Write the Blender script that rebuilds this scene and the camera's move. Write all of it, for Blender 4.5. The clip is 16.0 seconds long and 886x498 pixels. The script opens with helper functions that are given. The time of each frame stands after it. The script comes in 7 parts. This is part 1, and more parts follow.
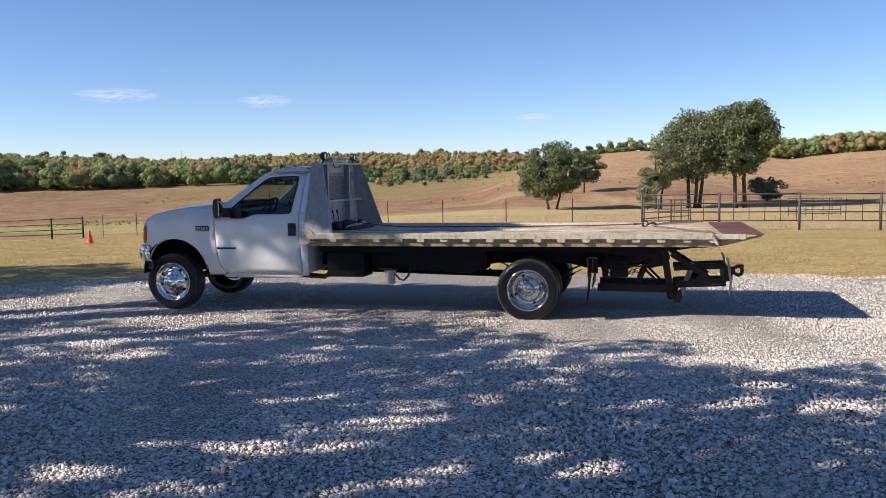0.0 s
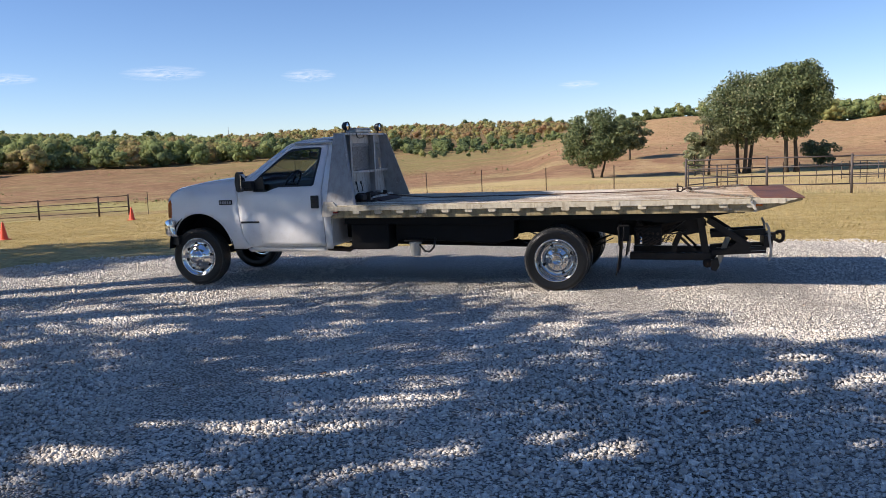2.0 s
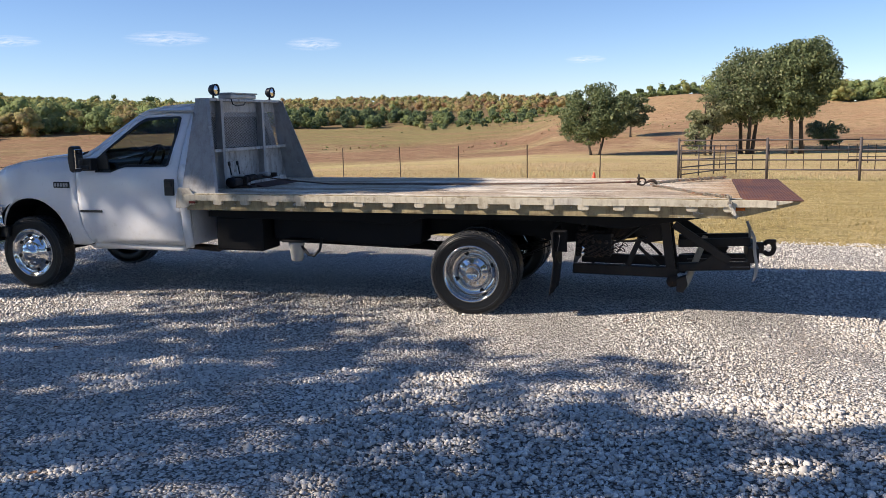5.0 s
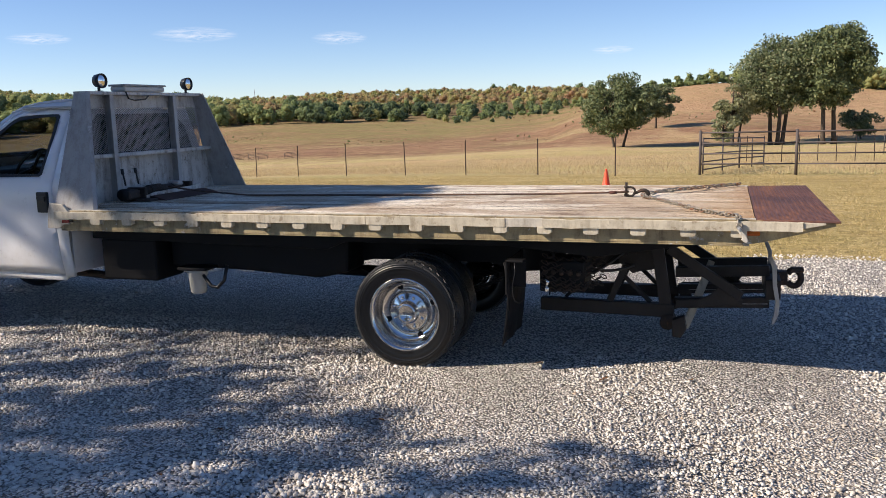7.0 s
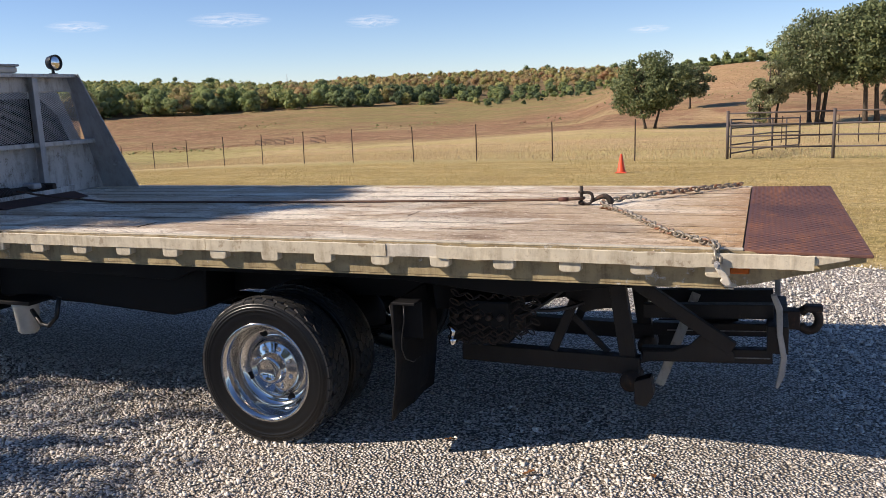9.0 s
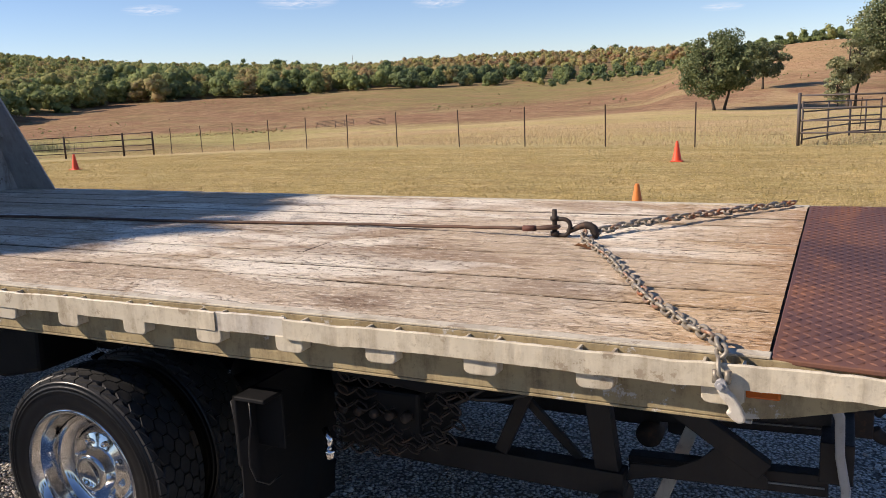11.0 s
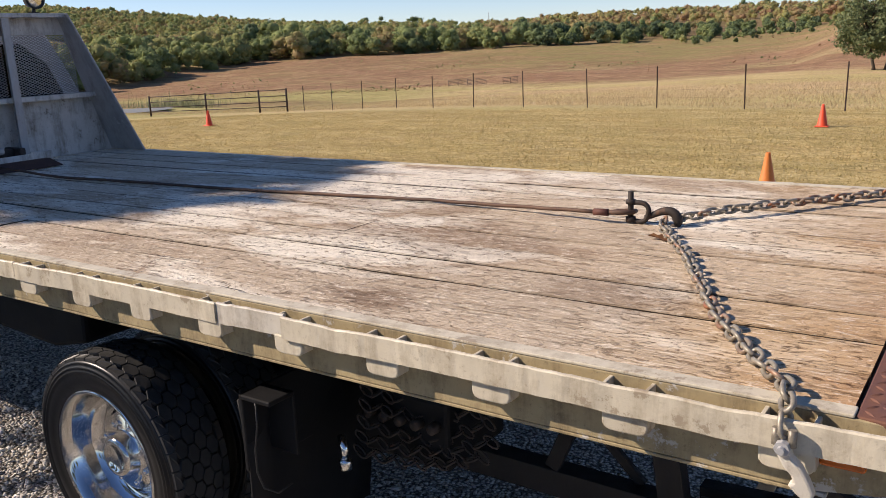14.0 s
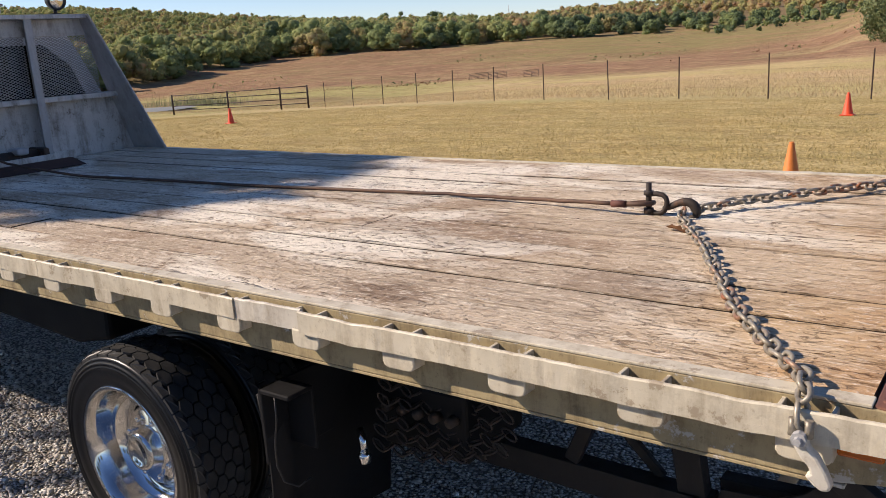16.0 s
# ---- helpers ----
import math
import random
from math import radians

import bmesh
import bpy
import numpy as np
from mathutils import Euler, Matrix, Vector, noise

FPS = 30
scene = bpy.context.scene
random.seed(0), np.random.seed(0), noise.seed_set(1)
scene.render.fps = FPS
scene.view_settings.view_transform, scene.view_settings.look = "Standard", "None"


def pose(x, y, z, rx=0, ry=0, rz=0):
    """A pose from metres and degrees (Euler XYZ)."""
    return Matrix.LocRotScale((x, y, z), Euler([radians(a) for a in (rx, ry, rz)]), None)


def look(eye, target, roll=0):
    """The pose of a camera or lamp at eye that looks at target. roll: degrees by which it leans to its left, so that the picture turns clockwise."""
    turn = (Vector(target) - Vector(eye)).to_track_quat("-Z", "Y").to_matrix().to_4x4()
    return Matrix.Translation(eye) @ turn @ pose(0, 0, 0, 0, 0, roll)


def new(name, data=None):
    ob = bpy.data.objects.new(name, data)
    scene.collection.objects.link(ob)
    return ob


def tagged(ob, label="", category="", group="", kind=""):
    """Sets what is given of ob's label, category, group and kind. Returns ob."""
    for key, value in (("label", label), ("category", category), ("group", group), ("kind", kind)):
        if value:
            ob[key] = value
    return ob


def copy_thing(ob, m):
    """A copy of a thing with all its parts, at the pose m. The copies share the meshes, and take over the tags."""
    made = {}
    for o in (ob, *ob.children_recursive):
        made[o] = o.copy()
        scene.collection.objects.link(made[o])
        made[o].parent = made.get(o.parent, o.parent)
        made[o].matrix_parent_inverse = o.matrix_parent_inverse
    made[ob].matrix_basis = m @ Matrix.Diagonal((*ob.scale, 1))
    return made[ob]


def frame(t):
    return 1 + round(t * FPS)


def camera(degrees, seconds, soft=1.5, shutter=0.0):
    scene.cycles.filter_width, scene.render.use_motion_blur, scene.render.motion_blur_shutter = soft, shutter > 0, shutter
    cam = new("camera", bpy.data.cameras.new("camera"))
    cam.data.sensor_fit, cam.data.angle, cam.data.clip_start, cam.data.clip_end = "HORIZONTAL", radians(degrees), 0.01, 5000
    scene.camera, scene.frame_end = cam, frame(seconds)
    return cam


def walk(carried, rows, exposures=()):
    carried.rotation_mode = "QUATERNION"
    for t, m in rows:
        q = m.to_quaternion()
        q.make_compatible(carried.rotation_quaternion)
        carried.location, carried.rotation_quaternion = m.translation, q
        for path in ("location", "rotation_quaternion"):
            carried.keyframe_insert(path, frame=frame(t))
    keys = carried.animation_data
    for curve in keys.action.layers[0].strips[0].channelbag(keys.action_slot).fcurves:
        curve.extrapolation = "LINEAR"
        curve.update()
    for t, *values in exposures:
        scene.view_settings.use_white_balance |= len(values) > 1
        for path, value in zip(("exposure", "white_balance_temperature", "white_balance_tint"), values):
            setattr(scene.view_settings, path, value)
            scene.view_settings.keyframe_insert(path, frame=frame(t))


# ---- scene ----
cam = camera(55.8, 16.0, 0.62)
PATH = [
    (0, (1.398, -10.479, 1.864), (0.934, -8.542, 1.685), -1.0),
    (0.5, (1.411, -10.462, 1.857), (0.936, -8.528, 1.676), -1.2),
    (1, (1.405, -10.46, 1.862), (0.907, -8.532, 1.671), -1.4),
    (1.5, (1.496, -10.39, 1.865), (0.97, -8.472, 1.655), -1.8),
    (2, (1.578, -10.117, 1.817), (1.007, -8.215, 1.573), -2.3),
    (2.5, (1.656, -9.774, 1.792), (1.073, -7.883, 1.501), -2.3),
    (3, (1.845, -9.286, 1.8), (1.284, -7.39, 1.503), -1.6),
    (3.5, (1.821, -8.847, 1.769), (1.265, -6.946, 1.488), -1.2),
    (4, (1.859, -8.373, 1.781), (1.304, -6.473, 1.495), -1.1),
    (6.3, (2.045, -6.137, 1.8), (1.433, -4.261, 1.475), -1.3),
    (6.5, (2.066, -5.967, 1.786), (1.449, -4.092, 1.465), -1.4),
    (7, (2.131, -5.451, 1.797), (1.496, -3.583, 1.474), -1.6),
    (7.5, (2.182, -4.962, 1.769), (1.54, -3.097, 1.437), -1.8),
    (8, (2.323, -4.509, 1.774), (1.662, -2.652, 1.437), -2.0),
    (8.5, (2.371, -4.043, 1.768), (1.688, -2.197, 1.416), -2.2),
    (9, (2.384, -3.584, 1.757), (1.672, -1.75, 1.397), -2.3),
    (9.5, (2.453, -3.126, 1.78), (1.706, -1.308, 1.41), -2.6),
    (9.7, (2.464, -2.959, 1.777), (1.707, -1.146, 1.4), -2.7),
    (12, (2.423, -1.582, 1.739), (1.479, 0.131, 1.318), -2.2),
    (12.5, (2.488, -1.52, 1.745), (1.499, 0.162, 1.303), -2.2),
    (13, (2.522, -1.521, 1.748), (1.489, 0.13, 1.291), -2.1),
    (13.5, (2.513, -1.523, 1.745), (1.438, 0.096, 1.275), -2.3),
    (14, (2.499, -1.533, 1.744), (1.387, 0.058, 1.266), -2.6),
    (14.5, (2.494, -1.525, 1.741), (1.353, 0.044, 1.255), -3.1),
    (15, (2.499, -1.517, 1.741), (1.344, 0.041, 1.254), -3.3),
    (15.5, (2.508, -1.521, 1.741), (1.349, 0.034, 1.254), -3.5),
    (16, (2.515, -1.525, 1.741), (1.36, 0.033, 1.253), -3.6),
]
EXPOSURES = [(0, 0.42, 6280, 14), (4, 0.48, 6330, 14), (8, 0.43, 6600, 15), (12, 0.36, 6700, 17), (16, 0.40, 6700, 17)]
walk(cam, [(t, look(eye, target, roll)) for t, eye, target, roll in PATH], EXPOSURES)

# ---- light ----
SUN_WAY = Vector((-1.27, -0.69, 1.00)).normalized()      # towards the sun
sun_azimuth = math.atan2(SUN_WAY.x, SUN_WAY.y)
sun_height = math.asin(SUN_WAY.z)
world = bpy.data.worlds.new("sky")
scene.world = world
world.use_nodes = True
wn, wl = world.node_tree.nodes, world.node_tree.links
sky = wn.new("ShaderNodeTexSky")
sky.sky_type = "NISHITA"
sky.sun_disc = False
sky.sun_elevation, sky.sun_rotation = sun_height, sun_azimuth
sky.altitude, sky.air_density, sky.dust_density, sky.ozone_density = 250.0, 0.78, 0.0, 2.0
rich = wn.new("ShaderNodeHueSaturation")        # the deep blue of a clear autumn sky
rich.inputs["Saturation"].default_value = 1.08
blue = wn.new("ShaderNodeMix")
blue.data_type, blue.blend_type = "RGBA", "MULTIPLY"
blue.inputs[0].default_value, blue.inputs[7].default_value = 1.0, (0.86, 0.895, 1.0, 1)
wl.new(sky.outputs[0], rich.inputs["Color"])
wl.new(rich.outputs[0], blue.inputs[6])
wl.new(blue.outputs[2], wn["Background"].inputs[0])
wn["Background"].inputs[1].default_value = 0.104
sun_data = bpy.data.lights.new("sun", "SUN")
sun_data.energy, sun_data.angle, sun_data.color = 5.0, radians(0.55), (1.0, 0.89, 0.74)
sun = new("sun", sun_data)
sun.matrix_world = look(SUN_WAY * 60, (0, 0, 0))

# ---- materials ----
class Nodes:
    """A small builder for procedural materials."""
    def __init__(self, name, rough=0.7, metal=0.0, spec=0.5):
        self.mat = bpy.data.materials.new(name)
        self.mat.use_nodes = True
        self.t = self.mat.node_tree
        self.bsdf = self.t.nodes["Principled BSDF"]
        self.set("Roughness", rough), self.set("Metallic", metal), self.set("Specular IOR Level", spec)
        self.co = self.t.nodes.new("ShaderNodeTexCoord")

    def set(self, socket, value):
        if isinstance(value, bpy.types.NodeSocket):
            self.t.links.new(value, self.bsdf.inputs[socket])
        else:
            self.bsdf.inputs[socket].default_value = value

    def put(self, node, socket, value):
        if isinstance(value, bpy.types.NodeSocket):
            self.t.links.new(value, node.inputs[socket])
        elif value is not None:
            node.inputs[socket].default_value = value

    def space(self, stretch=(1, 1, 1), which="Object", turn=(0, 0, 0)):
        m = self.t.nodes.new("ShaderNodeMapping")
        m.inputs["Scale"].default_value = stretch
        m.inputs["Rotation"].default_value = [radians(a) for a in turn]
        self.t.links.new(self.co.outputs[which], m.inputs["Vector"])
        return m.outputs[0]

    def world_space(self, stretch=(1, 1, 1)):
        g = self.t.nodes.new("ShaderNodeNewGeometry")
        m = self.t.nodes.new("ShaderNodeMapping")
        m.inputs["Scale"].default_value = stretch
        self.t.links.new(g.outputs["Position"], m.inputs["Vector"])
        return m.outputs[0]

    def noise(self, scale, detail=4, rough=0.6, at=None, distort=0.0):
        n = self.t.nodes.new("ShaderNodeTexNoise")
        n.inputs["Scale"].default_value, n.inputs["Detail"].default_value = scale, detail
        n.inputs["Roughness"].default_value, n.inputs["Distortion"].default_value = rough, distort
        self.t.links.new(at or self.co.outputs["Object"], n.inputs["Vector"])
        return n.outputs[0]

    def cells(self, scale, at=None, feature="F1", out="Distance", rand=1.0):
        n = self.t.nodes.new("ShaderNodeTexVoronoi")
        n.feature = feature
        n.inputs["Scale"].default_value = scale
        n.inputs["Randomness"].default_value = rand
        self.t.links.new(at or self.co.outputs["Object"], n.inputs["Vector"])
        return n.outputs[out]

    def ramp(self, value, stops):
        n = self.t.nodes.new("ShaderNodeValToRGB")
        e = n.color_ramp.elements
        while len(e) < len(stops):
            e.new(0.5)
        for k, (p, c) in zip(e, stops):
            k.position = p
            k.color = (*c, 1) if len(c) == 3 else c
        self.put(n, 0, value)
        return n.outputs[0]

    def grey(self, value, a, b, lo=0.0, hi=1.0):
        n = self.t.nodes.new("ShaderNodeMapRange")
        n.inputs[1].default_value, n.inputs[2].default_value = a, b
        n.inputs[3].default_value, n.inputs[4].default_value = lo, hi
        self.put(n, 0, value)
        return n.outputs[0]

    def mix(self, fac, a, b, mode="MIX"):
        n = self.t.nodes.new("ShaderNodeMix")
        n.data_type, n.blend_type = "RGBA", mode
        self.put(n, 0, fac)
        for k, v in ((6, a), (7, b)):
            self.put(n, k, v if isinstance(v, bpy.types.NodeSocket) else (*v, 1))
        return n.outputs[2]

    def math(self, op, a, b=0.0):
        n = self.t.nodes.new("ShaderNodeMath")
        n.operation = op
        self.put(n, 0, a), self.put(n, 1, b)
        return n.outputs[0]

    def axis(self, vec, k):
        n = self.t.nodes.new("ShaderNodeSeparateXYZ")
        self.t.links.new(vec, n.inputs[0])
        return n.outputs[k]

    def by_object(self):
        return self.t.nodes.new("ShaderNodeObjectInfo").outputs["Random"]

    def by_island(self):
        return self.t.nodes.new("ShaderNodeNewGeometry").outputs["Random Per Island"]

    def attr(self, name):
        n = self.t.nodes.new("ShaderNodeAttribute")
        n.attribute_name = name
        return n.outputs["Fac"]

    def bump(self, height, strength=0.4, distance=0.01):
        n = self.t.nodes.new("ShaderNodeBump")
        n.inputs["Strength"].default_value, n.inputs["Distance"].default_value = strength, distance
        self.t.links.new(height, n.inputs["Height"])
        self.t.links.new(n.outputs[0], self.bsdf.inputs["Normal"])


def simple(name, col, rough=0.6, metal=0.0, vary=0.25, scale=6.0, grain=60.0, bump=0.15, spec=0.5):
    """A surface of one colour with blotches, grain and slight relief."""
    n = Nodes(name, rough, metal, spec)
    dark = tuple(c * (1 - vary) for c in col)
    lite = tuple(min(1, c * (1 + vary * 0.6)) for c in col)
    big = n.noise(scale, 5, 0.65)
    fine = n.noise(grain, 3, 0.6)
    c = n.mix(n.grey(big, 0.3, 0.7), dark, lite)
    n.set("Base Color", n.mix(0.25, c, n.mix(fine, dark, lite)))
    n.set("Roughness", n.grey(big, 0.3, 0.7, rough * 0.85, min(1, rough * 1.15)))
    n.bump(fine, bump, 0.004)
    return n.mat


def ground_material():
    n = Nodes("meadow", 0.95, 0, 0.1)
    p = n.world_space()
    y = n.axis(p, 1)
    big = n.noise(0.05, 5, 0.6, p)
    mid = n.noise(0.45, 6, 0.65, p)
    fine = n.noise(9.0, 6, 0.75, p)
    streak = n.noise(1.4, 5, 0.7, n.world_space((0.35, 1.6, 1)))
    lump = n.noise(2.6, 6, 0.75, p)
    lawn = n.mix(n.grey(mid, 0.35, 0.65), (0.655, 0.475, 0.198), (0.407, 0.328, 0.113))
    lawn = n.mix(n.grey(streak, 0.42, 0.66), lawn, (0.633, 0.497, 0.237))
    lawn = n.mix(n.grey(lump, 0.50, 0.66, 0, 0.75), lawn, (0.282, 0.232, 0.085))
    worn = n.noise(0.8, 7, 0.72, n.world_space((0.45, 1.5, 1)))
    lawn = n.mix(n.grey(worn, 0.50, 0.60, 0, 0.55), lawn, (0.34, 0.235, 0.10))
    lawn = n.mix(n.grey(worn, 0.34, 0.46, 0.5, 0), lawn, (0.74, 0.58, 0.30))
    straw = n.noise(38.0, 5, 0.8, p)
    lawn = n.mix(n.grey(straw, 0.42, 0.56, 0.6, 0.0), lawn, (0.20, 0.16, 0.06))
    lawn = n.mix(n.grey(straw, 0.54, 0.66, 0.0, 0.5), lawn, (0.76, 0.62, 0.33))
    # distance from the drive, and how far round to the hill
    dx, dy = n.math("SUBTRACT", n.axis(p, 0), 1.4), n.math("ADD", y, 10.5)
    away = n.math("SQRT", n.math("ADD", n.math("MULTIPLY", dx, dx), n.math("MULTIPLY", dy, dy)))
    turn = n.math("ARCTAN2", n.math("MULTIPLY", dx, -1.0), dy)
    wash = n.math("MULTIPLY", n.math("SUBTRACT", n.noise(0.045, 7, 0.65, p), 0.5), 75.0)
    patch = n.noise(0.06, 9, 0.76, n.world_space((0.4, 1, 1)))
    tall = n.mix(n.grey(mid, 0.35, 0.65), (0.66, 0.47, 0.28), (0.52, 0.385, 0.20))
    tall = n.mix(n.grey(patch, 0.40, 0.55, 0, 0.8), tall, (0.475, 0.407, 0.164))
    rust = n.mix(n.grey(mid, 0.36, 0.62), (0.255, 0.125, 0.08), (0.37, 0.235, 0.135))
    rust = n.mix(n.grey(patch, 0.52, 0.62, 0, 0.7), rust, (0.42, 0.33, 0.165))
    olive = n.mix(n.grey(mid, 0.36, 0.62), (0.30, 0.215, 0.10), (0.39, 0.255, 0.14))
    olive = n.mix(n.grey(patch, 0.42, 0.52, 0, 0.9), olive, (0.25, 0.23, 0.085))
    olive = n.mix(n.grey(patch, 0.56, 0.62, 0, 0.7), olive, (0.36, 0.20, 0.12))
    clod = n.noise(0.22, 8, 0.78, n.world_space((0.7, 0.5, 1)))
    rust = n.mix(n.grey(clod, 0.50, 0.60, 0, 0.6), rust, (0.17, 0.105, 0.06))
    rust = n.mix(n.grey(clod, 0.36, 0.46, 0.5, 0), rust, (0.47, 0.37, 0.20))
    olive = n.mix(n.grey(clod, 0.50, 0.58, 0, 0.55), olive, (0.20, 0.165, 0.07))
    tall = n.mix(n.grey(clod, 0.48, 0.58, 0, 0.45), tall, (0.42, 0.30, 0.17))
    tall = n.mix(n.grey(y, 22.0, 30.0, 0.5, 0.0), tall, (0.40, 0.37, 0.15))
    hill = n.mix(n.grey(mid, 0.36, 0.62), (0.475, 0.282, 0.153), (0.565, 0.373, 0.203))
    edge = n.math("ADD", y, n.math("MULTIPLY", n.math("SUBTRACT", mid, 0.5), 5.0))
    reach = n.math("ADD", away, wash)
    c = n.mix(n.grey(edge, 21.5, 23.5), lawn, tall)
    bank = n.mix(n.grey(patch, 0.44, 0.56), (0.40, 0.37, 0.14), (0.30, 0.29, 0.10))
    c = n.mix(n.math("MULTIPLY", n.grey(reach, 44.0, 60.0, 0, 0.85), n.grey(turn, 0.50, 0.62)), c, bank)
    c = n.mix(n.grey(n.math("SUBTRACT", reach, n.grey(turn, 0.30, 0.75, 0.0, 44.0)), 90.0, 106.0), c, rust)
    # the bare bank behind the pond
    near_bank = n.math("ADD", away, n.math("ADD", n.math("MULTIPLY", wash, 0.22), n.grey(turn, 0.6, 0.8, 8.0, 0.0)))
    bare = n.math("MULTIPLY", n.math("MULTIPLY", n.grey(near_bank, 92.0, 96.0), n.grey(near_bank, 106.0, 113.0, 1, 0)), n.grey(turn, 0.60, 0.70, 0, 0.8))
    c = n.mix(bare, c, n.mix(n.grey(clod, 0.42, 0.56), (0.32, 0.215, 0.12), (0.19, 0.12, 0.065)))
    c = n.mix(n.math("MULTIPLY", n.grey(reach, 158.0, 184.0, 0, 0.9), n.grey(turn, 0.48, 0.60, 1, 0.15)), c, olive)
    c = n.mix(n.math("MULTIPLY", n.grey(reach, 110.0, 150.0, 0, 0.85), n.grey(turn, 0.10, 0.17, 1, 0)), c, hill)
    verge = n.grey(turn, 0.80, 1.01, 246.0, 152.0)
    c = n.mix(n.math("MULTIPLY", n.grey(n.math("SUBTRACT", away, verge), 0.0, 8.0), n.grey(turn, 0.14, 0.19)), c, (0.20, 0.145, 0.075))
    tuft = n.math("MULTIPLY", n.grey(n.noise(0.75, 8, 0.8, p), 0.49, 0.58, 0, 0.6), n.grey(reach, 88.0, 104.0))
    c = n.mix(tuft, c, n.mix(n.grey(patch, 0.45, 0.55), (0.19, 0.095, 0.06), (0.16, 0.14, 0.055)))
    c = n.mix(n.grey(fine, 0.47, 0.62, 0.0, 0.6), c, (0.17, 0.125, 0.055))
    c = n.mix(n.grey(fine, 0.30, 0.46, 0.45, 0.0), c, (0.72, 0.56, 0.30))
    n.set("Base Color", c)
    n.bump(n.math("ADD", fine, n.math("MULTIPLY", mid, 2.0)), 0.8, 0.05)
    return n.mat


def gravel_material():
    n = Nodes("gravel bed", 0.9, 0, 0.3)
    p = n.world_space()
    # coarse stone in the open drive, finer where wheels have crushed it
    fine = n.grey(n.math("ADD", n.axis(p, 1), n.math("MULTIPLY", n.noise(0.7, 4, 0.6, p), 3.0)), -1.2, 0.6)
    col = n.mix(fine, n.cells(50.0, p, out="Color"), n.cells(62.0, p, out="Color"))
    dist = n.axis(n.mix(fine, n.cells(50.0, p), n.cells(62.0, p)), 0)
    tone = n.axis(col, 0)
    c = n.ramp(tone, [(0, (0.34, 0.315, 0.28)), (0.2, (0.62, 0.58, 0.52)), (0.5, (0.90, 0.85, 0.77)), (1, (0.98, 0.95, 0.88))])
    # shade in the gaps between stones is painted in at the cell edges
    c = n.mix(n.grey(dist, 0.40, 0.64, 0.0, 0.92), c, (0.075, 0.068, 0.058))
    patch = n.noise(0.5, 5, 0.6, p)
    c = n.mix(n.grey(patch, 0.35, 0.7, 0.0, 0.4), c, (0.50, 0.42, 0.33))
    n.set("Base Color", c)
    n.bump(n.math("SUBTRACT", n.math("MULTIPLY", n.noise(70, 3, 0.6, p), 0.4), dist), 1.0, 0.038)
    return n.mat


def stone_material():
    n = Nodes("crushed limestone", 0.85, 0, 0.3)
    r = n.by_island()
    c = n.ramp(r, [(0, (0.36, 0.335, 0.30)), (0.2, (0.64, 0.60, 0.54)), (0.6, (0.86, 0.81, 0.73)), (0.96, (0.98, 0.945, 0.87)), (1, (0.56, 0.41, 0.28))])
    p = n.world_space()
    c = n.mix(n.grey(n.noise(0.5, 5, 0.6, p), 0.35, 0.7, 0.0, 0.35), c, (0.40, 0.33, 0.235))
    n.set("Base Color", n.mix(0.2, c, n.mix(n.noise(90, 3, 0.6, p), (0.3, 0.27, 0.24), (0.76, 0.73, 0.68))))
    n.bump(n.noise(120, 3, 0.6, p), 0.3, 0.004)
    return n.mat


def leaf_material(name, stops, attr=None, rough=0.6, through_light=0.25, relief=0.0):
    n = Nodes(name, rough, 0, 0.3)
    r = n.by_island()
    if attr:
        p = n.world_space()
        clump = n.noise(1.1, 6, 0.75, p)
        base = n.ramp(n.math("ADD", n.attr(attr), n.math("MULTIPLY", n.math("SUBTRACT", n.noise(0.5, 4, 0.7, p), 0.5), 0.35)), stops)
        c = n.mix(n.grey(clump, 0.36, 0.62, 0.25, 0.0), base, n.mix(1.0, base, (0.55, 0.60, 0.55), "MULTIPLY"))
        c = n.mix(n.grey(r, 0, 1, 0.0, 0.2), c, n.mix(1.0, base, (0.5, 0.5, 0.5), "MULTIPLY"))
        if relief:
            n.bump(clump, 1.0, relief)
    else:
        c = n.ramp(r, stops)
    n.set("Base Color", c)
    add = n.t.nodes.new("ShaderNodeMixShader")
    tr = n.t.nodes.new("ShaderNodeBsdfTranslucent")
    n.t.links.new(c, tr.inputs[0])
    add.inputs[0].default_value = through_light
    n.t.links.new(n.bsdf.outputs[0], add.inputs[1])
    n.t.links.new(tr.outputs[0], add.inputs[2])
    n.t.links.new(add.outputs[0], n.t.nodes["Material Output"].inputs[0])
    return n.mat


def bark_material():
    n = Nodes("oak bark", 0.95, 0, 0.1)
    s = n.space((6, 6, 1.2))
    f = n.noise(3.0, 6, 0.7, s)
    n.set("Base Color", n.ramp(f, [(0.3, (0.035, 0.028, 0.022)), (0.6, (0.11, 0.09, 0.07)), (0.8, (0.19, 0.165, 0.135))]))
    n.bump(f, 1.0, 0.04)
    return n.mat


